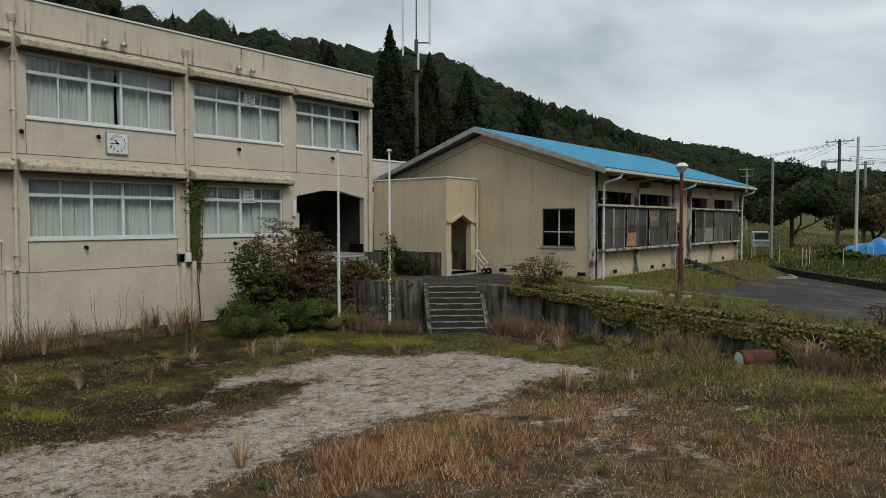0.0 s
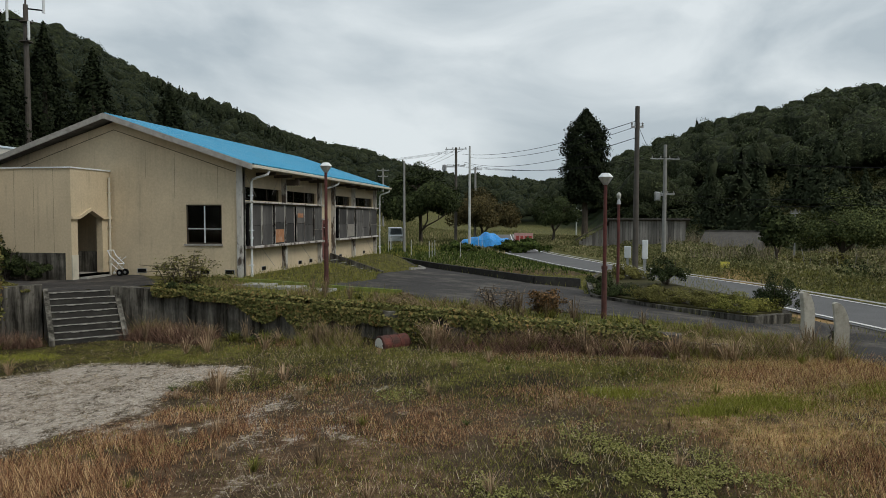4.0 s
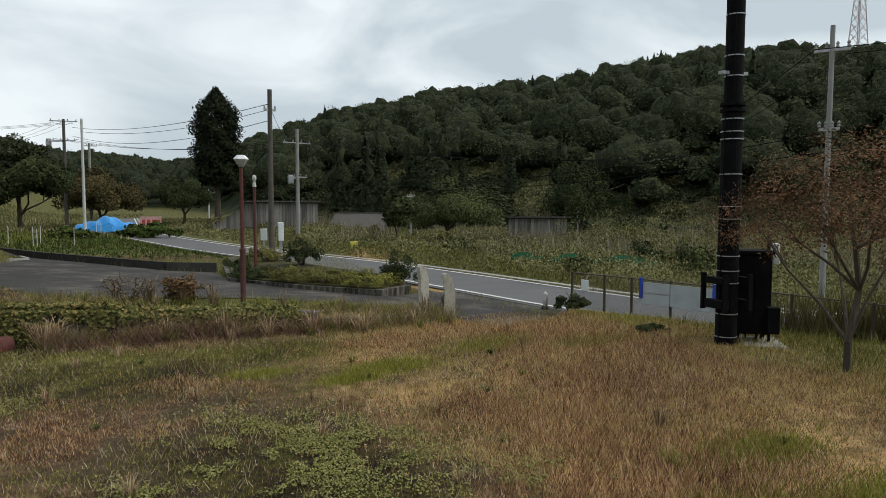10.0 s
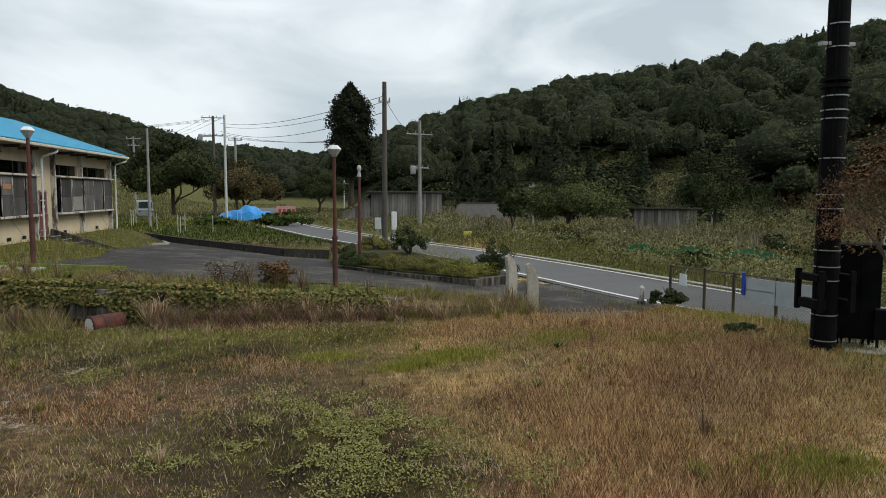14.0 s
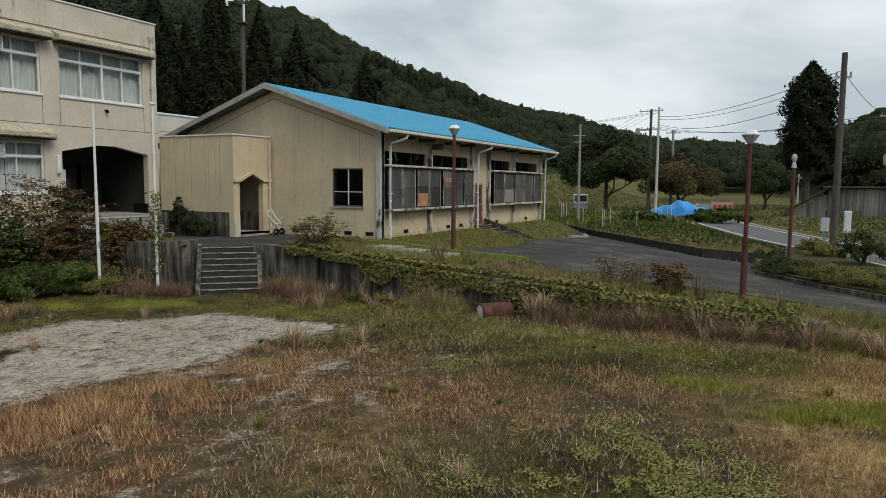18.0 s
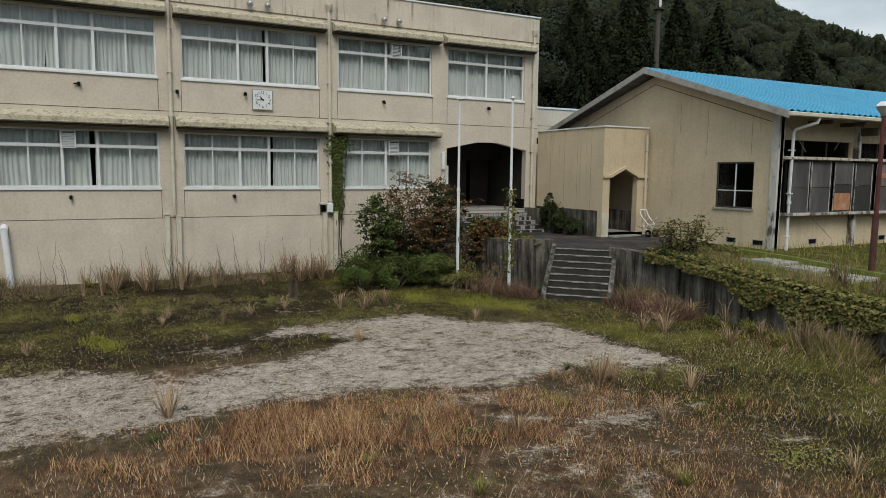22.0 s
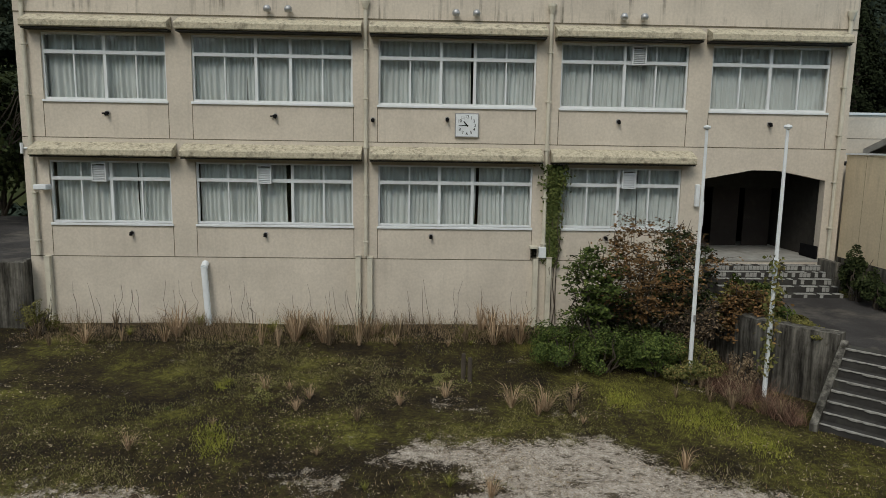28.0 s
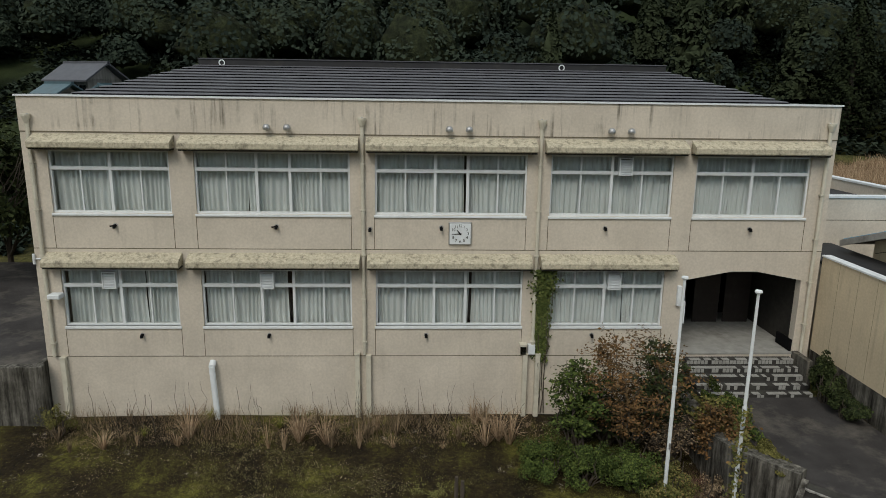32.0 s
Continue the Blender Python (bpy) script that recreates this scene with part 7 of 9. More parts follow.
def limb(s, a, b, r0, r1, bend, rn, n=4):
    a, b = Vector(a), Vector(b)
    pts = [a.lerp(b, i / n) + Vector((rn.uniform(-1, 1), rn.uniform(-1, 1), rn.uniform(-0.5, 0.8))) * bend * math.sin(math.pi * i / n) for i in range(n + 1)]
    for i in range(n):
        s.tube(pts[i], pts[i + 1], r0 + (r1 - r0) * i / n, r0 + (r1 - r0) * (i + 1) / n, 7, cap=False)
    return pts


def tree(name, x, y, h, radii, leafmat, label, cat, n, size, seed, trunk_r=0.12, crown_at=0.62, k=26, group="", z=None, aspect=1.7, hang=0.0):
    rn = random.Random(seed)
    z = zed(x, y) if z is None else z
    t = thing(name, label, cat, (x, y, z), group)
    s = Shape()
    c = Vector((x, y, z + h * crown_at))
    top = limb(s, (x, y, z - 0.2), (x + rn.uniform(-0.1, 0.1) * h * 0.3, y, z + h * 0.75), trunk_r, trunk_r * 0.4, 0.05 * h, rn)
    for i in range(9):
        a = top[1 + i % 3]
        d = Vector((math.cos(i * 2.4) * radii[0], math.sin(i * 2.4) * radii[1], radii[2] * rn.uniform(-0.1, 0.7))) * rn.uniform(0.55, 0.85)
        pts = limb(s, a, c + d, trunk_r * 0.45, trunk_r * 0.08, 0.05 * h, rn)
        for j in range(3):
            limb(s, pts[2], c + d * 1.1 + Vector((rn.uniform(-1, 1), rn.uniform(-1, 1), rn.uniform(-0.6, 0.6))) * radii[2] * 0.35, trunk_r * 0.2, trunk_r * 0.05, 0.03 * h, rn, 3)
    part("trunk", s, "bark", t, clean=False)
    C, out = lumps(n, c, radii, k, 0.34 if not hang else 0.13)
    C[:, 2] -= hang * np.hypot((C[:, 0] - x) / radii[0], (C[:, 1] - y) / radii[1]) ** 2 * (0.6 + 0.8 * lattice(C[:, 0] * 1.3, C[:, 1] * 1.3))
    quads("crown", leaf_corners(C, size, aspect, out), leafmat, t)
    return t


def shrub(x, y, z, radii, leafmat, label, n, size, seed, name="shrub", group="", twigs=True, k=22, spread=0.27):
    rn = random.Random(seed)
    t = thing(name, label, "shrub", (x, y, z), group)
    if twigs:
        s = Shape()
        for i in range(12):
            a = i * 2.39
            limb(s, (x + math.cos(a) * 0.1, y + math.sin(a) * 0.1, z - 0.1), (x + math.cos(a) * radii[0] * rn.uniform(0.3, 0.9), y + math.sin(a) * radii[1] * rn.uniform(0.3, 0.9), z + radii[2] * rn.uniform(0.6, 1.5)), 0.025, 0.006, 0.1, rn)
        part("branchwork", s, "bark", t, clean=False)
    n = int(n * 1.9)
    C, out = lumps(n, (x, y, z + radii[2] * 0.55), radii, k, spread)
    C += (C - np.array((x, y, z))) * (0.13 * np.sin(C[:, :1] * 7 + C[:, 2:3] * 5 + seed) * np.sin(C[:, 1:2] * 6 - C[:, 2:3] * 6 + seed * 2))
    C[:, 2] = np.maximum(C[:, 2], z + 0.02)
    quads("foliage", leaf_corners(C, size * 0.66, 1.6, out), leafmat, t)
    return t


def arching_shrub(x, y, z, h, spread, leafmat, label, n, size, seed, stems=13):
    """Stems fan out from one root and carry flat sprays of leaves along their upper part."""
    rn = random.Random(seed)
    t = thing("shrub", label, "shrub", (x, y, z))
    s, C, O = Shape(), [], []
    for i in range(stems):
        a = i * 2.39 + rn.uniform(-0.4, 0.4)
        reach = spread * rn.uniform(0.35, 1.0)
        tip = (x + math.cos(a) * reach, y + math.sin(a) * reach, z + h * (1.05 - 0.42 * reach / spread) * rn.uniform(0.8, 1.0))
        pts = limb(s, (x + math.cos(a) * 0.1, y + math.sin(a) * 0.1, z - 0.1), tip, 0.03, 0.006, 0.07 * h, rn, 7)
        for k in range(16):
            f = rn.uniform(2.4, 7.0)
            p = pts[int(f)].lerp(pts[min(7, int(f) + 1)], f - int(f))
            b = rn.uniform(0, 6.28)
            L = spread * rn.uniform(0.15, 0.5)
            q = p + Vector((math.cos(b) * L, math.sin(b) * L, rn.uniform(-0.08, 0.12) * h * 0.3))
            s.tube(p, q, 0.007, 0.003, 4, cap=False)
            m = max(4, n // (stems * 16))
            u = G.random((m, 1))
            c = np.array(p) * (1 - u) + np.array(q) * u + G.normal(size=(m, 3)) * np.array((0.085, 0.085, 0.03)) * (0.6 + spread * 0.45)
            C.append(c)
            O.append(np.tile((math.cos(b) * 0.4, math.sin(b) * 0.4, 1.0), (m, 1)))
    part("branchwork", s, "bark", t, clean=False)
    C = np.concatenate(C)
    C[:, 2] = np.maximum(C[:, 2], z + 0.02)
    quads("foliage", leaf_corners(C, size, 1.7, np.concatenate(O)), leafmat, t)
    return t


# shrubs before the school
arching_shrub(-18.9, 14.6, 0.3, 4.45, 1.55, "redleaf", "tall autumn-red maple shrub before the school wall", 6600, 0.056, 1, 18)
arching_shrub(-19.0, 15.35, 0.3, 3.9, 0.95, "leafdark", "dark green shrub beside the autumn-red maple", 5000, 0.06, 3)
arching_shrub(-18.8, 13.05, 0.3, 3.5, 0.85, "leaf", "tall green shrub before the school wall", 3800, 0.065, 2)
# added dark-leaved filler, stands in for shadow inside the bed
arching_shrub(-19.4, 14.1, 0.3, 2.1, 1.3, "leafdark", "dark leafy filler for the shadowed inside of the tall shrub bed", 2600, 0.065, 61)
arching_shrub(-18.2, 15.5, 0.3, 1.9, 0.8, "browntwig", "bare brown twiggy shrub before the school", 1600, 0.04, 11, 20)
arching_shrub(-17.7, 16.6, 0.4, 2.3, 0.75, "redleaf", "brown-red shrub beside the flagpoles", 4200, 0.055, 6)
arching_shrub(-18.2, 16.7, 0.4, 2.2, 0.7, "olive", "green shrub beside the flagpoles", 4200, 0.06, 63)
shrub(-17.9, 12.1, 0.15, (0.8, 0.95, 0.87), "leaf", "low rounded green azalea shrub in the yard bed", 4400, 0.055, 4, k=34)
shrub(-17.5, 13.1, 0.15, (0.8, 0.8, 0.73), "leaf", "low rounded green azalea shrub in the yard bed", 3600, 0.055, 62, k=34)
shrub(-17.2, 14.2, 0.15, (0.75, 0.95, 0.70), "leaf", "low rounded green azalea shrub in the yard bed", 4400, 0.055, 27, k=34)
shrub(-16.9, 15.0, 0.15, (0.7, 0.8, 0.63), "ivy", "low yellow-green shrub in the yard bed", 3200, 0.05, 5, k=30)
shrub(-16.4, 16.0, 0.2, (0.6, 0.4, 0.45), "browntwig", "withered brown weed bush under the planter wall", 1300, 0.04, 28)
shrub(-18.6, 17.1, 1.4, (1.5, 0.45, 0.55), "leaf", "green hedge strip beside the entrance steps", 5000, 0.06, 7)
shrub(-16.5, 17.2, 1.45, (0.8, 0.45, 0.22), "olive", "low weeds growing over a planter wall", 2600, 0.05, 8)
shrub(-19.5, 20.5, 1.5, (0.6, 0.4, 0.85), "leafdark", "dark shrub in the corner by the entrance", 2800, 0.08, 9)
shrub(-18.5, 20.5, 1.5, (0.9, 0.4, 0.5), "leafdark", "low dark shrub against the link wall", 2800, 0.07, 10)
shrub(-20.1, 13.9, 0.3, (0.6, 1.1, 0.7), "leafdark", "dark undergrowth against the school wall", 2200, 0.08, 12)
arching_shrub(-12.1, 19.7, 1.3, 1.55, 1.0, "olive", "straggling shrub on top of the retaining wall", 1500, 0.055, 13, 14)
shrub(-12.0, 19.3, 1.3, (0.8, 0.5, 0.3), "leafdark", "dark leafy growth hanging over the retaining wall", 1800, 0.06, 67)
shrub(-11.4, 20.2, 1.3, (0.9, 0.7, 0.35), "ivy", "sprawling creeper mound on the terrace", 2500, 0.06, 14)
arching_shrub(-2.0, 19.5, 0.85, 1.15, 0.7, "browntwig", "thin red-brown bush on the terrace edge", 700, 0.035, 64, 9)
arching_shrub(-0.6, 19.6, 0.8, 1.0, 0.6, "redleaf", "small brown-leaved bush on the terrace edge", 2600, 0.045, 15, 14)
shrub(-4.9, 19.4, 1.0, (0.9, 0.5, 0.3), "browntwig", "brown weeds on the terrace edge", 2200, 0.05, 16)
shrub(6.5, 17.7, 0.5, (0.25, 0.3, 0.4), "leafdark", "small dark bush at the foot of a gate post", 900, 0.05, 17)
shrub(10.4, 17.4, 0.5, (0.55, 0.5, 0.32), "leafdark", "low dark bush beside the fence", 1800, 0.06, 18)
shrub(9.6, 12.6, 0.65, (0.42, 0.42, 0.2), "leafdark", "small dark bush in the grass", 1400, 0.05, 19)
shrub(-20.2, -1.9, 0.2, (0.4, 0.5, 0.6), "olive", "weeds with yellow flowers by the side wall", 900, 0.05, 20)
for i, (x, y, m) in enumerate(((1.9, 27.5, "leafdark"), (3.2, 26.1, "olive"), (4.5, 25.0, "olive"), (5.8, 24.0, "grassgreen"))):
    shrub(x, y, 0.6, (1.0, 0.95, 0.42), m, "spreading juniper hedge over the kerb of the raised bed", 4600, 0.05, 21 + i, "hedge", "island hedges", k=34)
shrub(6.9, 24.3, 0.6, (0.75, 0.75, 0.75), "leafdark", "dark round bush at the end of the raised bed", 3200, 0.055, 29, "hedge", "island hedges")
shrub(1.4, 29.2, 0.78, (0.6, 1.2, 0.4), "leafdark", "dark bush on the raised bed", 2400, 0.06, 24, "hedge", "island hedges")
shrub(4.4, 32.0, 0.8, (0.9, 1.2, 0.7), "leafdark", "loose bush on the raised bed", 2600, 0.08, 25, "hedge", "island hedges")
shrub(3.0, 35.5, 0.6, (1.0, 1.8, 0.45), "olive", "weedy growth on the raised bed", 2200, 0.08, 26, "hedge", "island hedges")

# climbing plant on the school downpipe
MAT["creepergreen"] = tinted("fresh_creeper_leaves", [(0.1, (0.025, 0.036, 0.012)), (0.5, (0.075, 0.1, 0.028)), (0.9, (0.17, 0.19, 0.06))])
iv = thing("climbing_plant", "green creeper climbing the school downpipe and wall", "creeper", (FX, 12.4, 2.2))
s = Shape()
rn = random.Random(3)
for i in range(4):
    limb(s, (FX + 0.08, 12.3 + 0.1 * i, 0.3), (FX + 0.1, 12.35 + 0.12 * i, 4.9), 0.016, 0.006, 0.12, rn, 8)
part("branchwork", s, "bark", iv, clean=False)
n = 2600
zc = 2.0 + 3.0 * G.random(n) ** 0.75
C = np.column_stack([FX + 0.04 + 0.2 * G.random(n) * (0.4 + 0.6 * sm(3.6, 4.7, zc)), 12.42 + G.normal(size=n) * (0.1 + 0.07 * sm(3.8, 4.7, zc)), zc])
quads("foliage", leaf_corners(C, 0.07, 1.3, np.tile((1.0, 0, 0.3), (n, 1))), "creepergreen", iv)
for x, y in ((-15.55, 16.05),):
    n = 500
    zc = 0.7 + 2.6 * G.random(n)
    C = np.column_stack([x + G.normal(size=n) * 0.09, y + G.normal(size=n) * 0.09, zc])
    iv2 = thing("climbing_plant", "young green creeper winding up a flagpole", "creeper", (x, y, 0.7))
    quads("foliage", leaf_corners(C, 0.07, 1.4), "ivy", iv2)

# creeper over the retaining wall
rw = thing("wall_creeper", "ivy hanging over the top of the concrete retaining wall", "creeper", (-7, 18.5, 1.0))
n = 26000
xc = -12.6 + 15.4 * G.random(n)
fall = G.random(n) ** 1.3 * np.interp(xc, [-12.6, -10.6, -9.2, -4.0, -2.2, 0.5, 2.8], [0.22, 0.3, 0.75, 0.85, 0.5, 0.4, 0.3]) * (0.45 + 0.75 * np.abs(np.sin(xc * 1.9) * np.sin(xc * 0.73 + 1)))
top = np.interp(xc, [-13.85, -12.4, -7.0, -2.0, -1.95, 2.9], [1.55, 1.46, 1.1, 0.9, 0.82, 0.72])
yw = np.interp(xc, [-13.85, -12.4, -7.0, -2.0, -1.95, 2.9], [18.5, 18.95, 18.6, 18.35, 18.2, 17.85])
over = G.random(n) < 0.36
C = np.column_stack([xc, np.where(over, yw + 0.55 * G.random(n) - 0.1, yw - 0.04 - 0.14 * G.random(n)), np.where(over, top + 0.04 + 0.16 * G.random(n), top - fall + 0.05)])
keep = G.random(n) < np.where(xc > -2.2, 0.35, 1.0) * sm(0.25, 0.5, patchy(xc, C[:, 2] * 2, 2.0, 12) + 0.15)
quads("foliage", leaf_corners(C[keep], 0.078, 1.2, np.where(over[keep][:, None], (0.0, -0.3, 1.0), (0.0, -1.0, 0.4))), "ivy", rw)
s = Shape()
for i in range(26):
    x = -12.4 + i * 0.42
    yy, tt = float(np.interp(x, [-12.4, -7, -2], [18.9, 18.55, 18.3])), float(np.interp(x, [-12.4, -7, -2], [1.46, 1.1, 0.9]))
    limb(s, (x, yy + 0.2, tt + 0.02), (x + rn.uniform(-0.4, 0.4), yy - 0.06, tt - rn.uniform(0.2, 0.7)), 0.012, 0.004, 0.06, rn)
part("branchwork", s, "bark", rw, clean=False)


# ---- trees ----
tree("autumn_tree", 10.25, 8.15, 3.8, (2.6, 2.6, 1.45), "orangeleaf", "small cherry tree with thinning orange-brown leaves", "tree", 17000, 0.023, 31, 0.07, 0.74, 230, aspect=2.6, hang=0.45)
tree("tree", -15.0, 68.1, 8.4, (3.9, 3.9, 3.6), "leafdark", "dark round evergreen tree beyond the car park", "tree", 30000, 0.15, 32, 0.22, 0.52, 40, "field trees")
tree("tree", -10.6, 83.0, 7.6, (3.9, 3.9, 3.0), "browntree", "loose olive-brown tree beyond the vegetable plot", "tree", 24000, 0.15, 33, 0.2, 0.52, 40, "field trees")
tree("tree", -2.3, 94.7, 7.0, (3.2, 3.2, 3.0), "leafdark", "dark small tree among the fields", "tree", 14000, 0.14, 34, 0.2, 0.55, 26, "field trees")
tree("tree", 20.6, 56.5, 5.2, (4.3, 3.6, 2.7), "fieldtree", "broad green tree beside the low shed", "tree", 22000, 0.11, 35, 0.2, 0.5, 34, "field trees")
tree("tree", 33.8, 56.0, 6.9, (3.8, 3.4, 3.5), "leafdark", "grey-green tree at the foot of the hill", "tree", 16000, 0.12, 36, 0.18, 0.55, 24, "field trees")
tree("tree", 13.0, 46.5, 3.4, (1.2, 1.2, 1.6), "leafdark", "small tree beside the road verge", "tree", 1800, 0.16, 37, 0.09, 0.6, 20, "field trees")
shrub(-9.5, 58.0, zed(-9.5, 58.0), (1.6, 1.2, 0.6), "leaf", "leafy vegetable bush in the plot", 900, 0.2, 39, "plot_plant", "plot plants", twigs=False)
shrub(-4.6, 67.0, zed(-4.6, 67.0), (2.4, 1.2, 1.0), "leaf", "large-leaved vegetable bush beside the tarpaulin", 1500, 0.34, 40, "plot_plant", "plot plants", twigs=False)


for i, (x, y, h, r) in enumerate(((-30.5, -9.5, 7.0, 2.6), (-34.5, -6.5, 8.5, 3.0), (-36.0, -12.0, 8.0, 3.0), (-29.5, -14.0, 6.0, 2.6), (-41.0, -3.0, 8.0, 3.2))):
    tree("tree", x, y, h, (r, r, h * 0.42), "leafdark", "dark evergreen tree beside the school lane", "tree", 7000, 0.15, 70 + i, 0.16, 0.55, 30, "lane trees", z=1.9 if x > -34 and y > -14 else None)


def cedar(x, y, h, r, bare, label, n, size, seed, z=None, blunt=1.75):
    z = zed(x, y) if z is None else z
    t = thing("cedar", label, "tree", (x, y, z), "cedars")
    s = Shape()
    s.tube((x, y, z - 0.5), (x, y, z + h * 0.95), 0.028 * h, 0.004 * h, 9, cap=False)
    rn = random.Random(seed)
    for i in range(26):
        f = bare + (1 - bare) * i / 26
        a = i * 2.39
        w = r * (1 - f) / (1 - bare) * 0.8
        s.tube((x, y, z + h * f), (x + math.cos(a) * w, y + math.sin(a) * w, z + h * f - 0.1 * w + 0.3), 0.05, 0.015, 5, cap=False)
    part("trunk", s, "bark", t, clean=False)
    f = G.random(n) ** 1.1
    wob = 0.72 + 0.28 * np.sin(f * 31 + G.integers(0, 7, n)) * np.sin(f * 13)
    a = G.random(n) * 2 * np.pi
    a = a + 0.35 * np.sin(a * 5 + f * 20)
    w = r * np.minimum(1.0, (1 - f) * blunt) ** 0.8 * wob * (0.55 + 0.45 * G.random(n)) * (0.75 + 0.25 * sm(0, 0.12, f))
    C = np.column_stack([x + np.cos(a) * w, y + np.sin(a) * w, z + h * (bare + (1 - bare) * f) - 0.12 * w + G.normal(size=n) * 0.25])
    out = np.column_stack([np.cos(a), np.sin(a), np.full(n, 0.5)])
    quads("crown", leaf_corners(C, size, 1.5, out, 0.6), "cedarleaf", t)
    return t


cedar(2.2, 104.0, 19.0, 4.2, 0.31, "tall dark cedar with a blunt broad crown by the road", 34000, 0.24, 41, blunt=4.2)
for i, (x, y, h, r) in enumerate(((-50.3, 52.0, 18.5, 3.4), (-47.0, 54.5, 15.5, 3.0), (-54.5, 50.0, 14.0, 3.4), (-45.0, 47.0, 12.5, 3.0), (-58.0, 55.0, 15.0, 3.6), (-40.5, 52.5, 13.0, 3.2), (-69.0, 60.0, 14.0, 4.0), (-62.0, 47.0, 12.0, 3.4), (-38.0, 60.0, 12.0, 3.2))):
    cedar(x, y, h, r, 0.1, "dark tall cedar behind the gym", 11000, 0.19, 50 + i)


# ---- woods on the hills ----
def blob_base():
    b = bmesh.new()
    bmesh.ops.create_icosphere(b, subdivisions=2, radius=0.86)
    b.verts.index_update()
    v, f = np.array([p.co[:] for p in b.verts]), np.array([[q.index for q in p.verts] for p in b.faces])
    b.free()
    v[:, 2] = np.where(v[:, 2] < 0, v[:, 2] * 0.55, v[:, 2])
    return v, f


def cone_base():
    v, f, n = [], [], 9
    prof = [(0.75, 0.0), (1.0, 0.12), (0.62, 0.42), (0.72, 0.46), (0.38, 0.72), (0.44, 0.75), (0.02, 1.0)]
    for r, z in prof:
        v += [(r * math.cos(2 * math.pi * i / n + z * 9), r * math.sin(2 * math.pi * i / n + z * 9), z) for i in range(n)]
    for k in range(len(prof) - 1):
        for i in range(n):
            a, b_, c, d = k * n + i, k * n + (i + 1) % n, (k + 1) * n + (i + 1) % n, (k + 1) * n + i
            f += [(a, b_, c), (a, c, d)]
    return np.array(v), np.array(f)


def blob_mesh(name, base, P, S, mat, rough, label):
    """Many uneven crowns in one mesh: places P, half sizes S."""
    v, f = base
    m, n = len(P), len(v)
    W = np.repeat(v[None], m, 0)
    ph = G.random((m, 1, 3)) * 20
    bump = 1 + rough * (np.sin(W[..., 0] * 5.1 + ph[..., 0]) * np.sin(W[..., 1] * 4.7 + ph[..., 1]) + 0.7 * np.sin(W[..., 2] * 6.3 + W[..., 0] * 3 + ph[..., 2])) + rough * 0.45 * G.normal(size=(m, n))
    W = W * bump[..., None] * S[:, None] + P[:, None]
    F = (f[None] + (np.arange(m) * n)[:, None, None]).reshape(-1, 3)
    me = bpy.data.meshes.new(name)
    me.vertices.add(m * n)
    me.vertices.foreach_set("co", np.ascontiguousarray(W, np.float32).ravel())
    me.loops.add(F.size)
    me.loops.foreach_set("vertex_index", F.astype(np.int32).ravel())
    me.polygons.add(len(F))
    me.polygons.foreach_set("loop_start", np.arange(len(F), dtype=np.int32) * 3)
    me.update(calc_edges=True)
    me.materials.append(MAT[mat])
    me.shade_smooth()
    return tagged(new(name, me), label, "woods", kind="stuff")


def wooded(a0, a1, spacing, near_f=1.0, far_f=1.06):
    """Places of trees between two bearings, no nearer than spacing on average."""
    aa = np.arange(a0, a1, 0.5)
    w = (aa + 180) % 360 - 180
    area = (0.5 * ((table(FAR, w) * far_f) ** 2 - (table(NEAR, w) * near_f) ** 2) * math.radians(0.5)).sum()
    m = int(area / spacing ** 2 * 2.2)
    A = (G.uniform(a0, a1, m) + 180) % 360 - 180
    nr, fr = table(NEAR, A) * near_f, table(FAR, A) * far_f
    top = (fr ** 2 - nr ** 2).max()
    keep = G.random(m) * top < (fr ** 2 - nr ** 2)
    A, nr, fr = A[keep], nr[keep], fr[keep]
    R = np.sqrt(nr ** 2 + (fr ** 2 - nr ** 2) * G.random(len(A))) + 2
    x, y = -R * np.sin(np.radians(A)), 5 + R * np.cos(np.radians(A))
    clear = np.hypot(x + 55, y + 17) > 8
    clear &= ~((np.abs(np.degrees(np.arctan2(-x - 1.5, y - 8.5)) - 115) < 4.5) & (R < 60))
    return x[clear], y[clear], R[clear], A[clear]


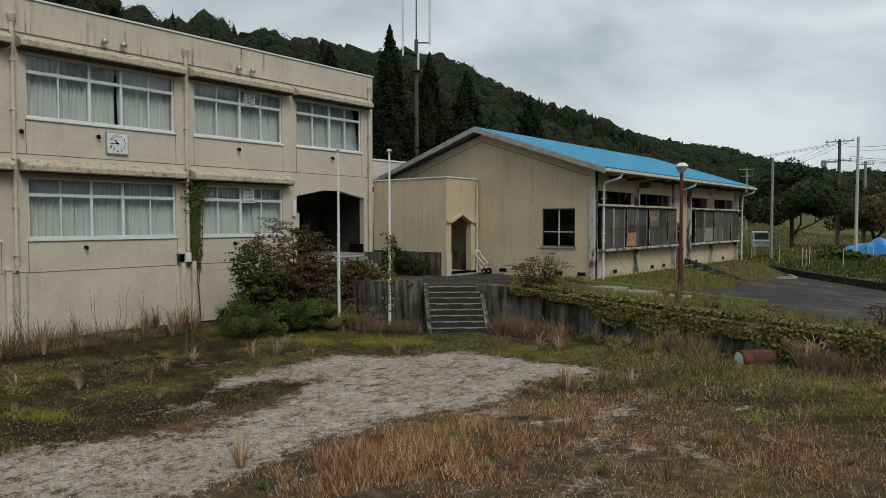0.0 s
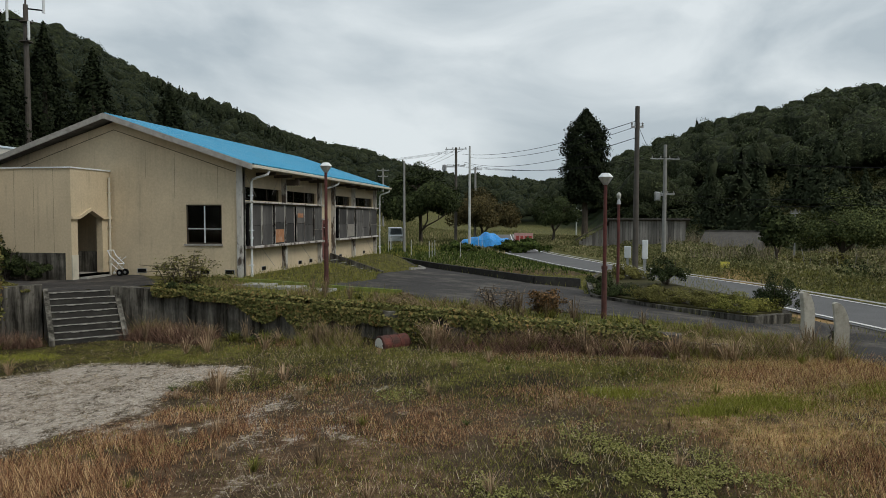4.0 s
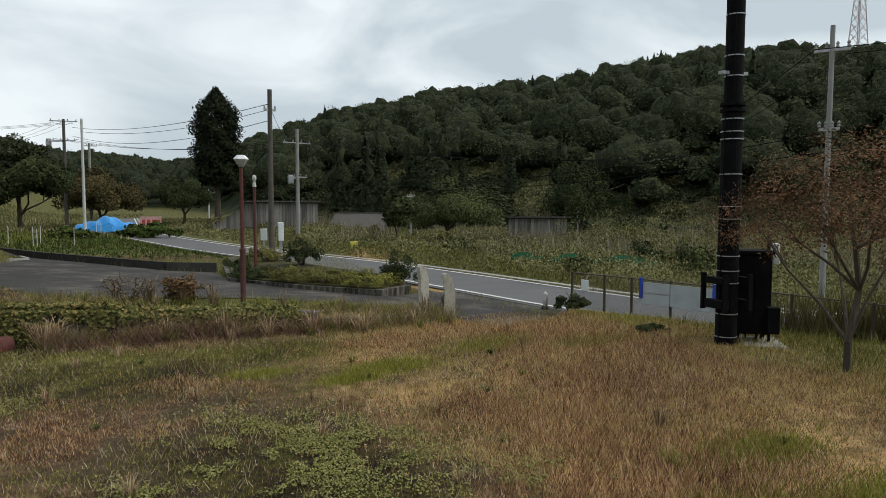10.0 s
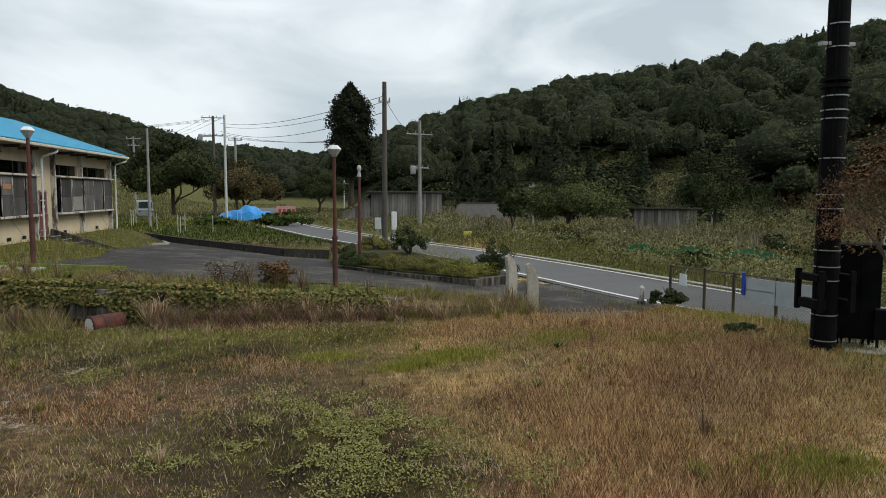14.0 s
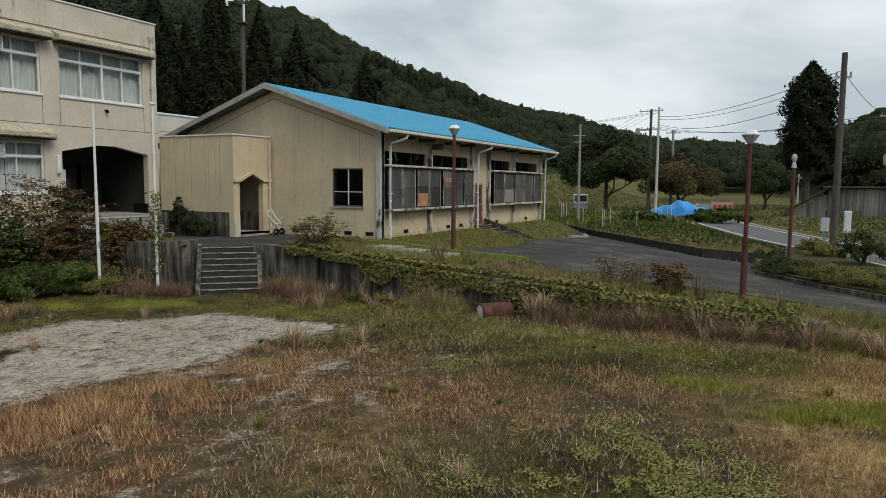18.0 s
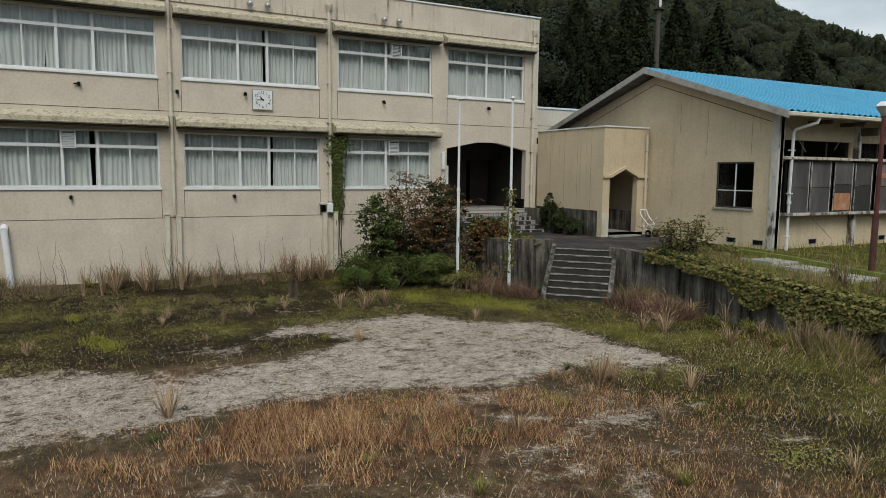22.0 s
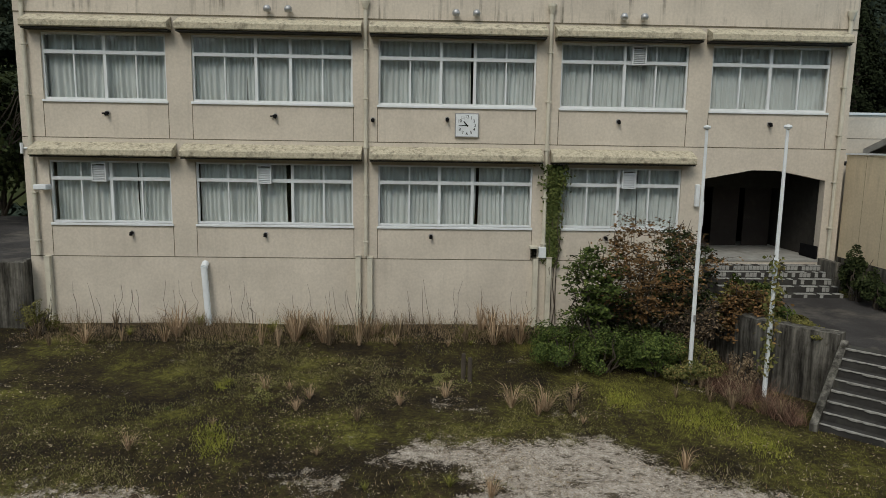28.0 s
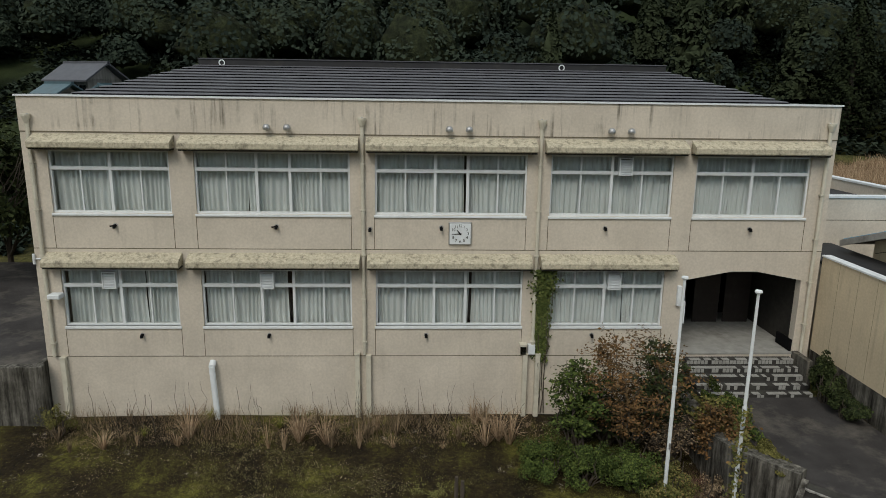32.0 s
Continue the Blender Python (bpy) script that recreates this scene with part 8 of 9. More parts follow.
PB, SB, PC_, SC, leafB, leafC, leafD = [], [], [], [], [], [], []
for a0, a1, spacing in ((-62, -2, 4.4), (-2, 46, 6.5), (46, 136, 4.2), (136, 298, 13.0)):
    x, y, R, A = wooded(a0, a1, spacing)
    z = height(x, y)
    pine = (np.sin(x * 0.021 + 1.3) * np.sin(y * 0.017 + 0.4) > 0.78) | (G.random(len(x)) < 0.02)
    pine |= (A > 44) & (A < 78) & (R < 95) & (G.random(len(x)) < 0.35)
    bulk = np.where(R > 280, 1.25, 1.0) * (0.62 + 0.72 * G.random(len(x)) ** 1.3) * (1.8 if spacing > 10 else 1.0)
    for kind in (False, True):
        q = pine == kind
        b, n = bulk[q], int(q.sum())
        per = np.where(R[q] > 330, 40, np.where(R[q] > 125, 260, 1000 if a0 == 46 else 620)) if spacing < 10 else np.zeros(n, int)
        idx = np.repeat(np.arange(n), per)
        k = len(idx)
        size = np.where(R[q] > 330, 0.9, np.where(R[q] > 125, 0.36, 0.36 if a0 == 46 else 0.24))[idx]
        if not kind:
            tallness = 0.9 + 0.25 * G.random(n)
            s_ = np.column_stack([b * 3.2 * (0.8 + 0.4 * G.random(n)), b * 3.2 * (0.8 + 0.4 * G.random(n)), b * 3.5 * tallness])
            p = np.column_stack([x[q], y[q], z[q] + 3.5 * b * tallness])
            PB.append(p)
            SB.append(s_)
            d = unit(G.normal(size=(k, 3)))
            d[:, 2] = np.abs(d[:, 2]) * 1.1 - 0.25
            ph = (G.random((n, 3)) * 20)[idx]
            lobe = np.sin(d[:, 0] * 5.2 + ph[:, 0]) * np.sin(d[:, 1] * 5.0 + ph[:, 1]) + 0.7 * np.sin(d[:, 2] * 7.0 + ph[:, 2] + d[:, 0] * 3.0)
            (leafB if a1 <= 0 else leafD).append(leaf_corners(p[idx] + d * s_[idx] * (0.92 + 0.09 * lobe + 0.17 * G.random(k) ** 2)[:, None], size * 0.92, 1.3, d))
        else:
            tall = np.where(R[q] > 150, 0.72, 1.0)
            s_ = np.column_stack([b * 2.3, b * 2.3, b * 10.0 * tall])
            p = np.column_stack([x[q], y[q], z[q] + 0.5])
            PC_.append(p)
            SC.append(s_)
            f = G.random(k) ** 1.2
            an_ = G.random(k) * 2 * np.pi
            d = np.column_stack([np.cos(an_) * (1 - f), np.sin(an_) * (1 - f), f])
            leafC.append(leaf_corners(p[idx] + d * s_[idx] * np.array((1.0, 1.0, 1.02)), size, 1.8, np.column_stack([np.cos(an_), np.sin(an_), np.full(k, 0.4)]), 0.7))
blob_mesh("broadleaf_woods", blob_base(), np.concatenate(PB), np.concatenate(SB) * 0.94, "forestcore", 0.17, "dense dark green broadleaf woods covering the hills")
blob_mesh("conifer_woods", cone_base(), np.concatenate(PC_), np.concatenate(SC) * np.array((0.72, 0.72, 0.93)), "conifer", 0.1, "dark conifer stands on the hillsides")
tagged(quads("woods_leaves", np.concatenate(leafB), "forest"), "leafy outer foliage of the hill woods", "woods", kind="stuff")
tagged(quads("haze_blue_leaves", np.concatenate(leafD), "forestdark"), "dark outer foliage, tinted haze blue, of the wooded hills behind the school", "woods", kind="stuff")
tagged(quads("conifer_sprays", np.concatenate(leafC), "conifer"), "outer sprays of the hill conifers", "woods", kind="stuff")


# ---- grasses ----
def blades(x, y, z, h, w, lean, per=1):
    """Thin pointed blades, one triangle each."""
    n = len(x)
    a = G.random(n) * 2 * np.pi
    b = G.random(n) * 2 * np.pi
    dx, dy = np.cos(a) * w, np.sin(a) * w
    tx, ty = np.cos(b) * lean * h, np.sin(b) * lean * h
    P0 = np.column_stack([x - dx, y - dy, z - 0.01])
    P1 = np.column_stack([x + dx, y + dy, z - 0.01])
    P2 = np.column_stack([x + tx, y + ty, z + h])
    return np.stack([P0, P1, P2], 1).reshape(-1, 3)


def scatter(n, x0, x1, y0, y1):
    return G.uniform(x0, x1, n), G.uniform(y0, y1, n)


def yard_only(x, y):
    return ~inside(TERRACE, x, y) & (x > FX + 0.2) & (gap(ROAD, x, y)[0] > 2.6)


# red-brown short grass
x, y = scatter(900000, -12, 12.5, 1.5, 18.3)
near = np.hypot(x - 1, y - 3)
p = np.clip(0.1 + 1.05 * sm(-9.8, -7, x) * sm(0.4, 0.62, patchy(x, y, 0.8, 1.0)) + 0.5 * sm(1, 6, x), 0, 1) * (1 - sm(4, 0, x) * (1 - sm(0.28, 0.45, patchy(x, y, 3.0, 5.0)))) * (1 - gravel_at(x, y) * 1.6) * (1 - 0.75 * moss_at(x, y)) * sm(30, 5, near) * (1 - 0.8 * sm(9, 11, x)) * (1 - 0.75 * np.exp(-((y - np.interp(x, [-12, -7, -2, 3], [15.6, 16.4, 15.6, 15.4])) / 1.4) ** 2) * sm(4, 1, x))
k = yard_only(x, y) & (G.random(len(x)) < p)
x, y = x[k], y[k]
h = (0.03 + 0.12 * G.random(len(x)) ** 2) * (0.35 + 1.2 * patchy(x, y, 0.9, 4)) * (1 + 0.8 * np.exp(-((x + 7.0) ** 2 + (y - 7.2) ** 2) / 4))
tagged(quads("red_grass", blades(x, y, height(x, y), h, 0.0055, 0.5), "reddry", per=3), "short dry red-brown grass covering the yard", "grass", kind="stuff")

# green grass among it and on the moss
x, y = scatter(560000, -21, 14, -3, 18.5)
p = np.clip(0.1 + 0.85 * sm(0.5, 0.72, patchy(x, y, 1.1, 9.0)) + 0.35 * sm(8, 11, x) + 0.06 * moss_at(x, y) + 0.35 * sm(0.5, 0.3, patchy(x, y, 0.9, 1.0)) * sm(-10, -6, x) + 0.5 * sm(10.5, 13, y) * sm(-1, 2, x) + 0.55 * sm(2.4, 0.6, np.abs(y - 16.0)) * sm(3, -1, x), 0, 1) * (1 - gravel_at(x, y) * 1.7) * sm(34, 6, np.hypot(x, y - 4))
k = yard_only(x, y) & (G.random(len(x)) < p)
x, y = x[k], y[k]
h = (0.022 + 0.075 * G.random(len(x)) ** 2) * (1 - 0.45 * sm(-9, -12, x)) + 0.1 * sm(8, 11, x) * G.random(len(x))
tagged(quads("green_grass", blades(x, y, height(x, y), h, 0.005, 0.55), "grassgreen", per=3), "short green grass scattered over the yard", "grass", kind="stuff")

# taller grass by the mast, the fence and on the terrace
x, y = scatter(150000, -13, 15, 4, 43)
inT = inside(TERRACE, x, y) & ~inside(LOT, x, y) & ~inside(ISL, x, y) & ~((x < GX + 0.1) & (y > GY)) & ~((x < -13) & (y > 19))
p = np.where(inT, 0.75 * (0.5 + 0.5 * patchy(x, y, 1.1, 3)), np.where(yard_only(x, y), 0.7 * sm(9.5, 12, x + 0.15 * (y - 10)), 0)) * sm(60, 10, np.hypot(x, y - 4)) ** 0.5
k = (G.random(len(x)) < p) & ~inside(PAVE, x, y)
x, y = x[k], y[k]
h = 0.08 + 0.28 * G.random(len(x)) ** 2
tagged(quads("tall_grass", blades(x, y, height(x, y), h, 0.009, 0.4), "grassgreen", per=3), "taller green grass on the terrace and by the fence", "grass", kind="stuff")

# clover carpets and lime patches
spots = [(0.9, 9.9, 1.5), (0.8, 8.6, 1.6), (-0.6, 8.2, 1.0), (2.0, 7.8, 1.2), (2.2, 9.0, 0.9), (-3.2, 12.4, 0.5), (1.0, 6.2, 0.9), (3.6, 6.6, 0.9), (3.2, 5.0, 0.7), (-6.0, 9.0, 0.5), (-2.0, 6.2, 0.7), (-16.0, 5.0, 0.7), (-17.0, 9.0, 0.7)]
X, Y = [], []
for a, b, r in spots:
    m = int(3300 * r * r)
    X.append(a + G.normal(size=m) * r * 0.55)
    Y.append(b + G.normal(size=m) * r * 0.55)
x, y = np.concatenate(X), np.concatenate(Y)
k = patchy(x, y, 5.0, 2.0) > 0.46
x, y = x[k], y[k]
C = np.column_stack([x, y, height(x, y) + 0.02 + 0.06 * G.random(len(x))])
tagged(quads("clover", leaf_corners(C, 0.026, 1.15, np.tile((0, 0, 1.0), (len(x), 1))), "clover"), "pale green clover carpet in the yard", "ground cover", kind="stuff")
X, Y = [], []
for a, b, r in ((3.5, 12.75, 0.85), (2.5, 12.25, 0.5), (6.26, 6.1, 0.8), (-15.6, 12.95, 0.6), (-14.5, 14.0, 0.6), (-13.4, 14.95, 0.6), (-13.4, 4.9, 0.5), (-6.5, 11.2, 0.35), (6.0, 13.5, 1.0), (8.0, 12.5, 0.9), (1.0, 13.5, 0.6), (6.5, 4.5, 0.9), (5.0, 5.0, 0.8), (-14.0, 4.6, 0.4), (-16.5, 4.2, 0.35), (-14.5, 14.6, 0.6), (9.0, 15.5, 1.2), (10.3, 14.0, 1.0)):
    m = int((6000 if a > 0 else 1900) * r * r)
    X.append(a + G.normal(size=m) * r * 0.6)
    Y.append(b + G.normal(size=m) * r * 0.35)
x, y = np.concatenate(X), np.concatenate(Y)
tagged(quads("lime_grass", blades(x, y, height(x, y), 0.03 + 0.07 * G.random(len(x)), 0.008, 0.6), "lime", per=3), "bright yellow-green grass patches in the yard", "grass", kind="stuff")


# tufts of dry straw: each a clump of arching blades
def tuft_mesh(n, h, spread, width, seed):
    g = np.random.default_rng(seed)
    out = []
    for i in range(n):
        a = g.random() * 2 * np.pi
        L, s_ = h * (0.5 + 0.6 * g.random()), spread * (0.3 + g.random())
        d = np.array((np.cos(a), np.sin(a), 0))
        q = np.array((-np.sin(a), np.cos(a), 0)) * width
        p0 = d * 0.05 * g.random()
        p1 = p0 + d * s_ * 0.45 + np.array((0, 0, L * 0.75))
        p2 = p0 + d * s_ + np.array((0, 0, L * (0.75 + 0.25 * g.random())))
        out += [p0 - q, p0 + q, p1 + q * 0.7, p1 - q * 0.7, p1 - q * 0.7, p1 + q * 0.7, p2 + q * 0.1, p2 - q * 0.1]
    return np.array(out)


kinds = [("straw", tuft_mesh(46, 0.55, 0.4, 0.008, i)) for i in range(3)] + [("straw", tuft_mesh(26, 1.0, 0.3, 0.007, 8)), ("grassgreen", tuft_mesh(70, 0.34, 0.3, 0.005, 9)), ("browntwig", tuft_mesh(40, 0.7, 0.35, 0.008, 10)), ("leaf", tuft_mesh(40, 0.2, 0.34, 0.008, 11))]
made = [None] * len(kinds)
words = ["dry straw-coloured grass tuft", "dry straw-coloured grass tuft", "dry straw-coloured grass tuft", "tall dry reed tuft by the wall", "green grass tuft in the yard", "brown withered weed tuft", "dark green leafy weed tuft"]


def plant_tuft(i, x, y, scale):
    z = zed(x, y)
    m = pose(x, y, z, 0, 0, G.uniform(0, 360)) @ Matrix.Scale(scale, 4)
    if made[i] is None:
        made[i] = quads("grass_tuft", kinds[i][1], kinds[i][0])
        tagged(made[i], words[i] + " standing in the ground", "grass tuft", "grass tufts")
    else:
        o = made[i].copy()
        scene.collection.objects.link(o)
        made_m = m
        o.matrix_basis = made_m
        return
    made[i].matrix_basis = m


# along the school wall
for i in range(48):
    yc = float(G.choice([-1.6, 0.3, 2.3, 4.7, 5.7, 7.5, 9.9, 11.2]))
    plant_tuft(int(G.choice([0, 5, 2, 3, 5, 5, 4])), G.uniform(-20.95, -19.2), float(np.clip(yc + G.normal() * 0.4, -2.3, 12.2)), G.uniform(0.4, 1.35))
for x, y in ((-19.7, 5.2), (-19.6, 6.0), (-19.4, 10.6), (-19.5, 11.3), (-19.9, 2.0), (-19.7, 11.0)):
    plant_tuft(1, x, y, 1.7)
# along the retaining walls
for i in range(90):
    x = G.uniform(-12.5, 6.0)
    yw = float(np.interp(x, [-12.4, -7, -2, 2.9, 6.2], [18.7, 18.3, 18.0, 17.6, 16.8]))
    if -5.4 < x < -3.8:
        continue
    plant_tuft(int(G.choice([5, 4, 4, 0, 6, 4])), x, yw - abs(G.normal()) * 0.45 - 0.05, G.uniform(0.5, 1.2))
# by the steps and under the shrubs
for i in range(18):
    plant_tuft(int(G.choice([5, 5, 5, 4])), G.uniform(-17.0, -14.6), G.uniform(14.6, 16.0), G.uniform(0.4, 0.8))
# scattered over the yard
for i in range(110):
    x, y = G.uniform(-17, 9), G.uniform(3, 16.8)
    if gravel_at(np.array([x]), np.array([y]))[0] > 0.6 or math.hypot(x - 1.2, y - 3) < 3.5:
        continue
    plant_tuft(int(G.choice([0, 1, 2, 4, 4, 6, 5])), x, y, G.uniform(0.3, 0.75))
for x, y, s_ in ((-9.4, 16.4, 1.2), (-3.55, 17.6, 1.5), (-3.3, 17.8, 1.4), (2.6, 17.0, 1.3), (-9.9, 16.2, 0.9), (-11.2, 17.6, 0.8), (-6.9, 12.4, 1.2), (-7.2, 12.7, 1.0), (-8.4, 5.6, 1.1), (-15.0, 11.2, 1.1), (-8.0, 16.9, 1.0), (3.3, 17.1, 1.2), (-6.0, 13.6, 0.9), (-5.0, 12.0, 0.8), (-7.0, 12.8, 0.9), (-11.5, 9.7, 0.7), (-15.2, 10.5, 1.0), (-14.8, 11.0, 0.9)):
    plant_tuft(int(G.choice([0, 1, 2])), x, y, s_)
# weedy growth along the terrace edge
for i in range(70):
    x = G.uniform(-8, 6.2)
    plant_tuft(int(G.choice([4, 5, 4, 6])), x, float(np.interp(x, [-12.4, -2, 6.2], [19.5, 18.9, 17.8])) + G.uniform(0, 1.0), G.uniform(0.5, 1.1))


# withered weeds along the foot and the top of the retaining walls
x = G.uniform(-13, 6.3, 40000)
yw = np.interp(x, [-12.4, -7, -2, 2.9, 6.2], [18.85, 18.5, 18.2, 17.8, 16.95])
foot = G.random(len(x)) < 0.6
y = np.where(foot, yw - np.abs(G.normal(size=len(x))) * 0.4 - 0.03, yw + 0.45 + np.abs(G.normal(size=len(x))) * 0.5)
pp = patchy(x, y, 1.7, 2.0)
k = (G.random(len(x)) < sm(0.4, 0.7, pp)) & ~((x > -5.4) & (x < -3.7) & foot)
x, y, pp = x[k], y[k], pp[k]
h = (0.12 + 0.5 * G.random(len(x)) ** 1.8) * (0.4 + pp) * np.where(foot[k], 1.0, 0.55)
for i, (nm, mt, lb) in enumerate((("withered_weeds", "browntwig", "brown withered weeds along the retaining wall"), ("dry_wall_grass", "straw", "pale dry grass along the retaining wall"), ("green_wall_weeds", "grassgreen", "green weeds along the retaining wall"))):
    q = np.arange(len(x)) % 10
    q = (q < 3) if i == 0 else ((q < 5) & (q >= 3) if i == 1 else q >= 5)
    tagged(quads(nm, blades(x[q], y[q], height(x[q], y[q]), h[q] * (0.8 if i == 2 else 1.0), 0.006, 0.65), mt, per=3), lb, "weeds", kind="stuff")
MAT["weedred"] = tinted("red_brown_stems", [(0.1, (0.04, 0.024, 0.018)), (0.5, (0.13, 0.075, 0.055)), (0.9, (0.31, 0.2, 0.14))], own=0.8, slow=0.3)
for nm, lb, n, (bx0, bx1, by0, by1), top in (("brown_weeds", "brown-red withered weeds before the planter wall and steps", 9000, (-17.6, -14.2, 14.6, 16.3), 0.42), ("red_wall_weeds", "reddish withered weeds beside the yard steps", 7000, (-12.7, -10.2, 17.3, 18.6), 0.45), ("dark_wall_weeds", "dark withered weeds below the low retaining wall", 9000, (-3.2, 3.0, 16.9, 18.0), 0.6)):
    x, y = scatter(n, bx0, bx1, by0, by1)
    if nm == "brown_weeds":
        k = (y > np.interp(x, [-17.6, -16, -14.2], [14.7, 15.2, 15.9]))
    else:
        k = y < np.interp(x, [-12.4, -7, -2, 2.9], [18.75, 18.45, 18.15, 17.75])
    k = k & (G.random(len(x)) < 0.25 + 0.75 * sm(0.35, 0.65, patchy(x, y, 2.0, 17)))
    x, y = x[k], y[k]
    tagged(quads(nm, blades(x, y, height(x, y), 0.08 + top * G.random(len(x)) ** 1.5, 0.0055, 0.75), "weedred", per=3), lb, "weeds", kind="stuff")
x, y = scatter(26000, 12.4, 17.0, 0, 12.6)
k = (x > np.interp(y, [2, 8.5, 13.5], [15.4, 14.2, 12.7])) & (gap(ROAD, x, y)[0] > 2.5)
x, y = x[k], y[k]
tagged(quads("fence_weeds", blades(x, y, height(x, y), 0.5 + 1.2 * G.random(len(x)), 0.022, 0.3), "olive", per=3), "tall weeds growing behind the fence", "weeds", kind="stuff")
x, y = scatter(9000, -21.2, -19.5, -2.4, 12.3)
tagged(quads("wall_foot_weeds", blades(x, y, height(x, y), 0.06 + 0.62 * G.random(len(x)) ** 1.7 * sm(-19.3, -20.4, x) * sm(0.3, 0.75, patchy(x, y, 1.6, 81)), 0.007, 0.45), "browntwig", per=3), "withered weeds along the foot of the school", "weeds", kind="stuff")


# pampas and crops across the fields
def field_stuff(name, label, mat, n, box_, hgt, wid, cond, seed):
    x, y = scatter(n, *box_)
    k = cond(x, y) & (gap(ROAD, x, y)[0] > 3.0)
    x, y = x[k], y[k]
    d = np.hypot(x, y)
    h = hgt * (0.4 + 0.8 * G.random(len(x))) * (0.5 + patchy(x, y, 0.5, seed))
    V = blades(x, y, height(x, y), h, wid, 0.35)
    tagged(quads(name, V, mat, per=3), label, "grass", kind="stuff")


east = lambda x, y: (x > np.interp(y, [5, 17, 28, 42, 65, 90, 140], [19, 16, 12.8, 8, 0, -6, -11])) & (np.hypot(x, y - 5) < 118)
x, y = scatter(760000, -9, 90, 0, 118)
k = east(x, y) & (gap(ROAD, x, y)[0] > 3.0)
x, y = x[k], y[k]
hh = (0.25 + 0.75 * sm(0.4, 0.8, patchy(x, y, 0.55, 1)) + 0.25 * patchy(x, y, 2.1, 3)) * sm(2.6, 6.0, gap(ROAD, x, y)[0]) * (1 - 0.6 * sm(38, 54, y) * (x < 25))
hh = hh * (0.7 + 1.1 * sm(0.55, 0.8, patchy(x, y, 0.9, 6)))
C = np.column_stack([x, y, height(x, y) + hh * G.random(len(x)) ** 0.7])
tagged(quads("field_weeds", leaf_corners(C, 0.03 + 0.0008 * np.hypot(x, y), 3.0, None, 1.2), "fieldgreen"), "rough green weeds and crops across the fields", "weeds", kind="stuff")
field_stuff("pampas_grass", "pale pampas grass across the fields", "pampas", 36000, (8, 75, 8, 90), 1.35, 0.03, lambda x, y: east(x, y) & (patchy(x, y, 0.3, 5) > 0.52) & (gap(ROAD, x, y)[0] > 7), 2)
field_stuff("verge_grass", "long grass on the road verge", "olive", 26000, (5, 20, 5, 52), 0.4, 0.015, lambda x, y: east(x, y) & (gap(ROAD, x, y)[0] < 5.5), 4)
west = lambda x, y: (y > 41.3 + 0 * x) & (x < np.interp(y, [40, 50, 65, 90], [4, -1.6, -6, -11]))
field_stuff("plot_greens", "low green vegetable rows in the plot", "leaf", 34000, (-30, 4, 41, 75), 0.22, 0.05, lambda x, y: west(x, y) & (x > -18) & (y < 60), 6)
field_stuff("far_field_grass", "yellowing grass in the far terraced field", "fieldgreen", 90000, (-75, 20, 60, 150), 0.4, 0.1, lambda x, y: west(x, y) & (np.hypot(x, y) > 60), 7)
field_stuff("bank_weeds", "weeds on the bank past the gym", "grassgreen", 36000, (-40, -11, 41.5, 75), 0.16, 0.04, lambda x, y: west(x, y), 8)
x, y = scatter(30000, -52, -31.5, 22, 46)
tagged(quads("bank_straw", blades(x, y, height(x, y), 0.3 + 0.6 * G.random(len(x)), 0.03, 0.4), "straw", per=3), "dry straw-coloured grass on the bank behind the school", "grass", kind="stuff")

# pale grass before the mast, fallen leaves over the moss, bushes in the fields
x, y = scatter(130000, 2.0, 12.0, 7.0, 17.6)
k = yard_only(x, y) & (G.random(len(x)) < 0.75 * sm(2.0, 5.5, x) * (0.35 + 0.65 * sm(0.35, 0.65, patchy(x, y, 1.3, 51))) * (1 - 0.7 * sm(10, 11.5, x)))
x, y = x[k], y[k]
MAT["tangrass"] = tinted("tan_yellow_grass", [(0.1, (0.3, 0.19, 0.085)), (0.5, (0.5, 0.36, 0.17)), (0.9, (0.62, 0.54, 0.22))], scale=0.7)
tagged(quads("tan_grass", blades(x, y, height(x, y), 0.04 + 0.1 * G.random(len(x)) ** 2, 0.007, 0.6), "tangrass", per=3), "tan and yellow-green grass before the mast", "grass", kind="stuff")
x, y = scatter(190000, -20.0, 4.0, 8.0, 18.2)
band = np.interp(x, [-20, -17, -13, -7, -2, 3], [12.3, 13.0, 15.4, 16.5, 15.8, 15.6])
k = yard_only(x, y) & (gravel_at(x, y) < 0.45) & (G.random(len(x)) < np.exp(-((y - band) / 1.2) ** 2) * (0.1 + 0.9 * sm(0.42, 0.66, patchy(x, y, 1.1, 71))))
x, y = x[k], y[k]
MAT["mosscarpet"] = tinted("bright_moss", [(0.1, (0.026, 0.024, 0.008)), (0.45, (0.075, 0.075, 0.017)), (0.75, (0.15, 0.15, 0.032)), (0.95, (0.26, 0.25, 0.06))], scale=1.6, own=0.4, slow=0.75)
tagged(quads("moss_carpet", blades(x, y, height(x, y), 0.012 + 0.02 * G.random(len(x)), 0.012, 0.8), "mosscarpet", per=3), "olive-green moss carpet along the foot of the terrace", "moss", kind="stuff")
x, y = scatter(42000, -20.8, 4.0, -2.0, 17.8)
k = yard_only(x, y) & (G.random(len(x)) < sm(0.42, 0.66, patchy(x, y, 1.8, 61)))
x, y = x[k], y[k]
C = np.column_stack([x, y, height(x, y) + 0.012 + 0.012 * G.random(len(x))])
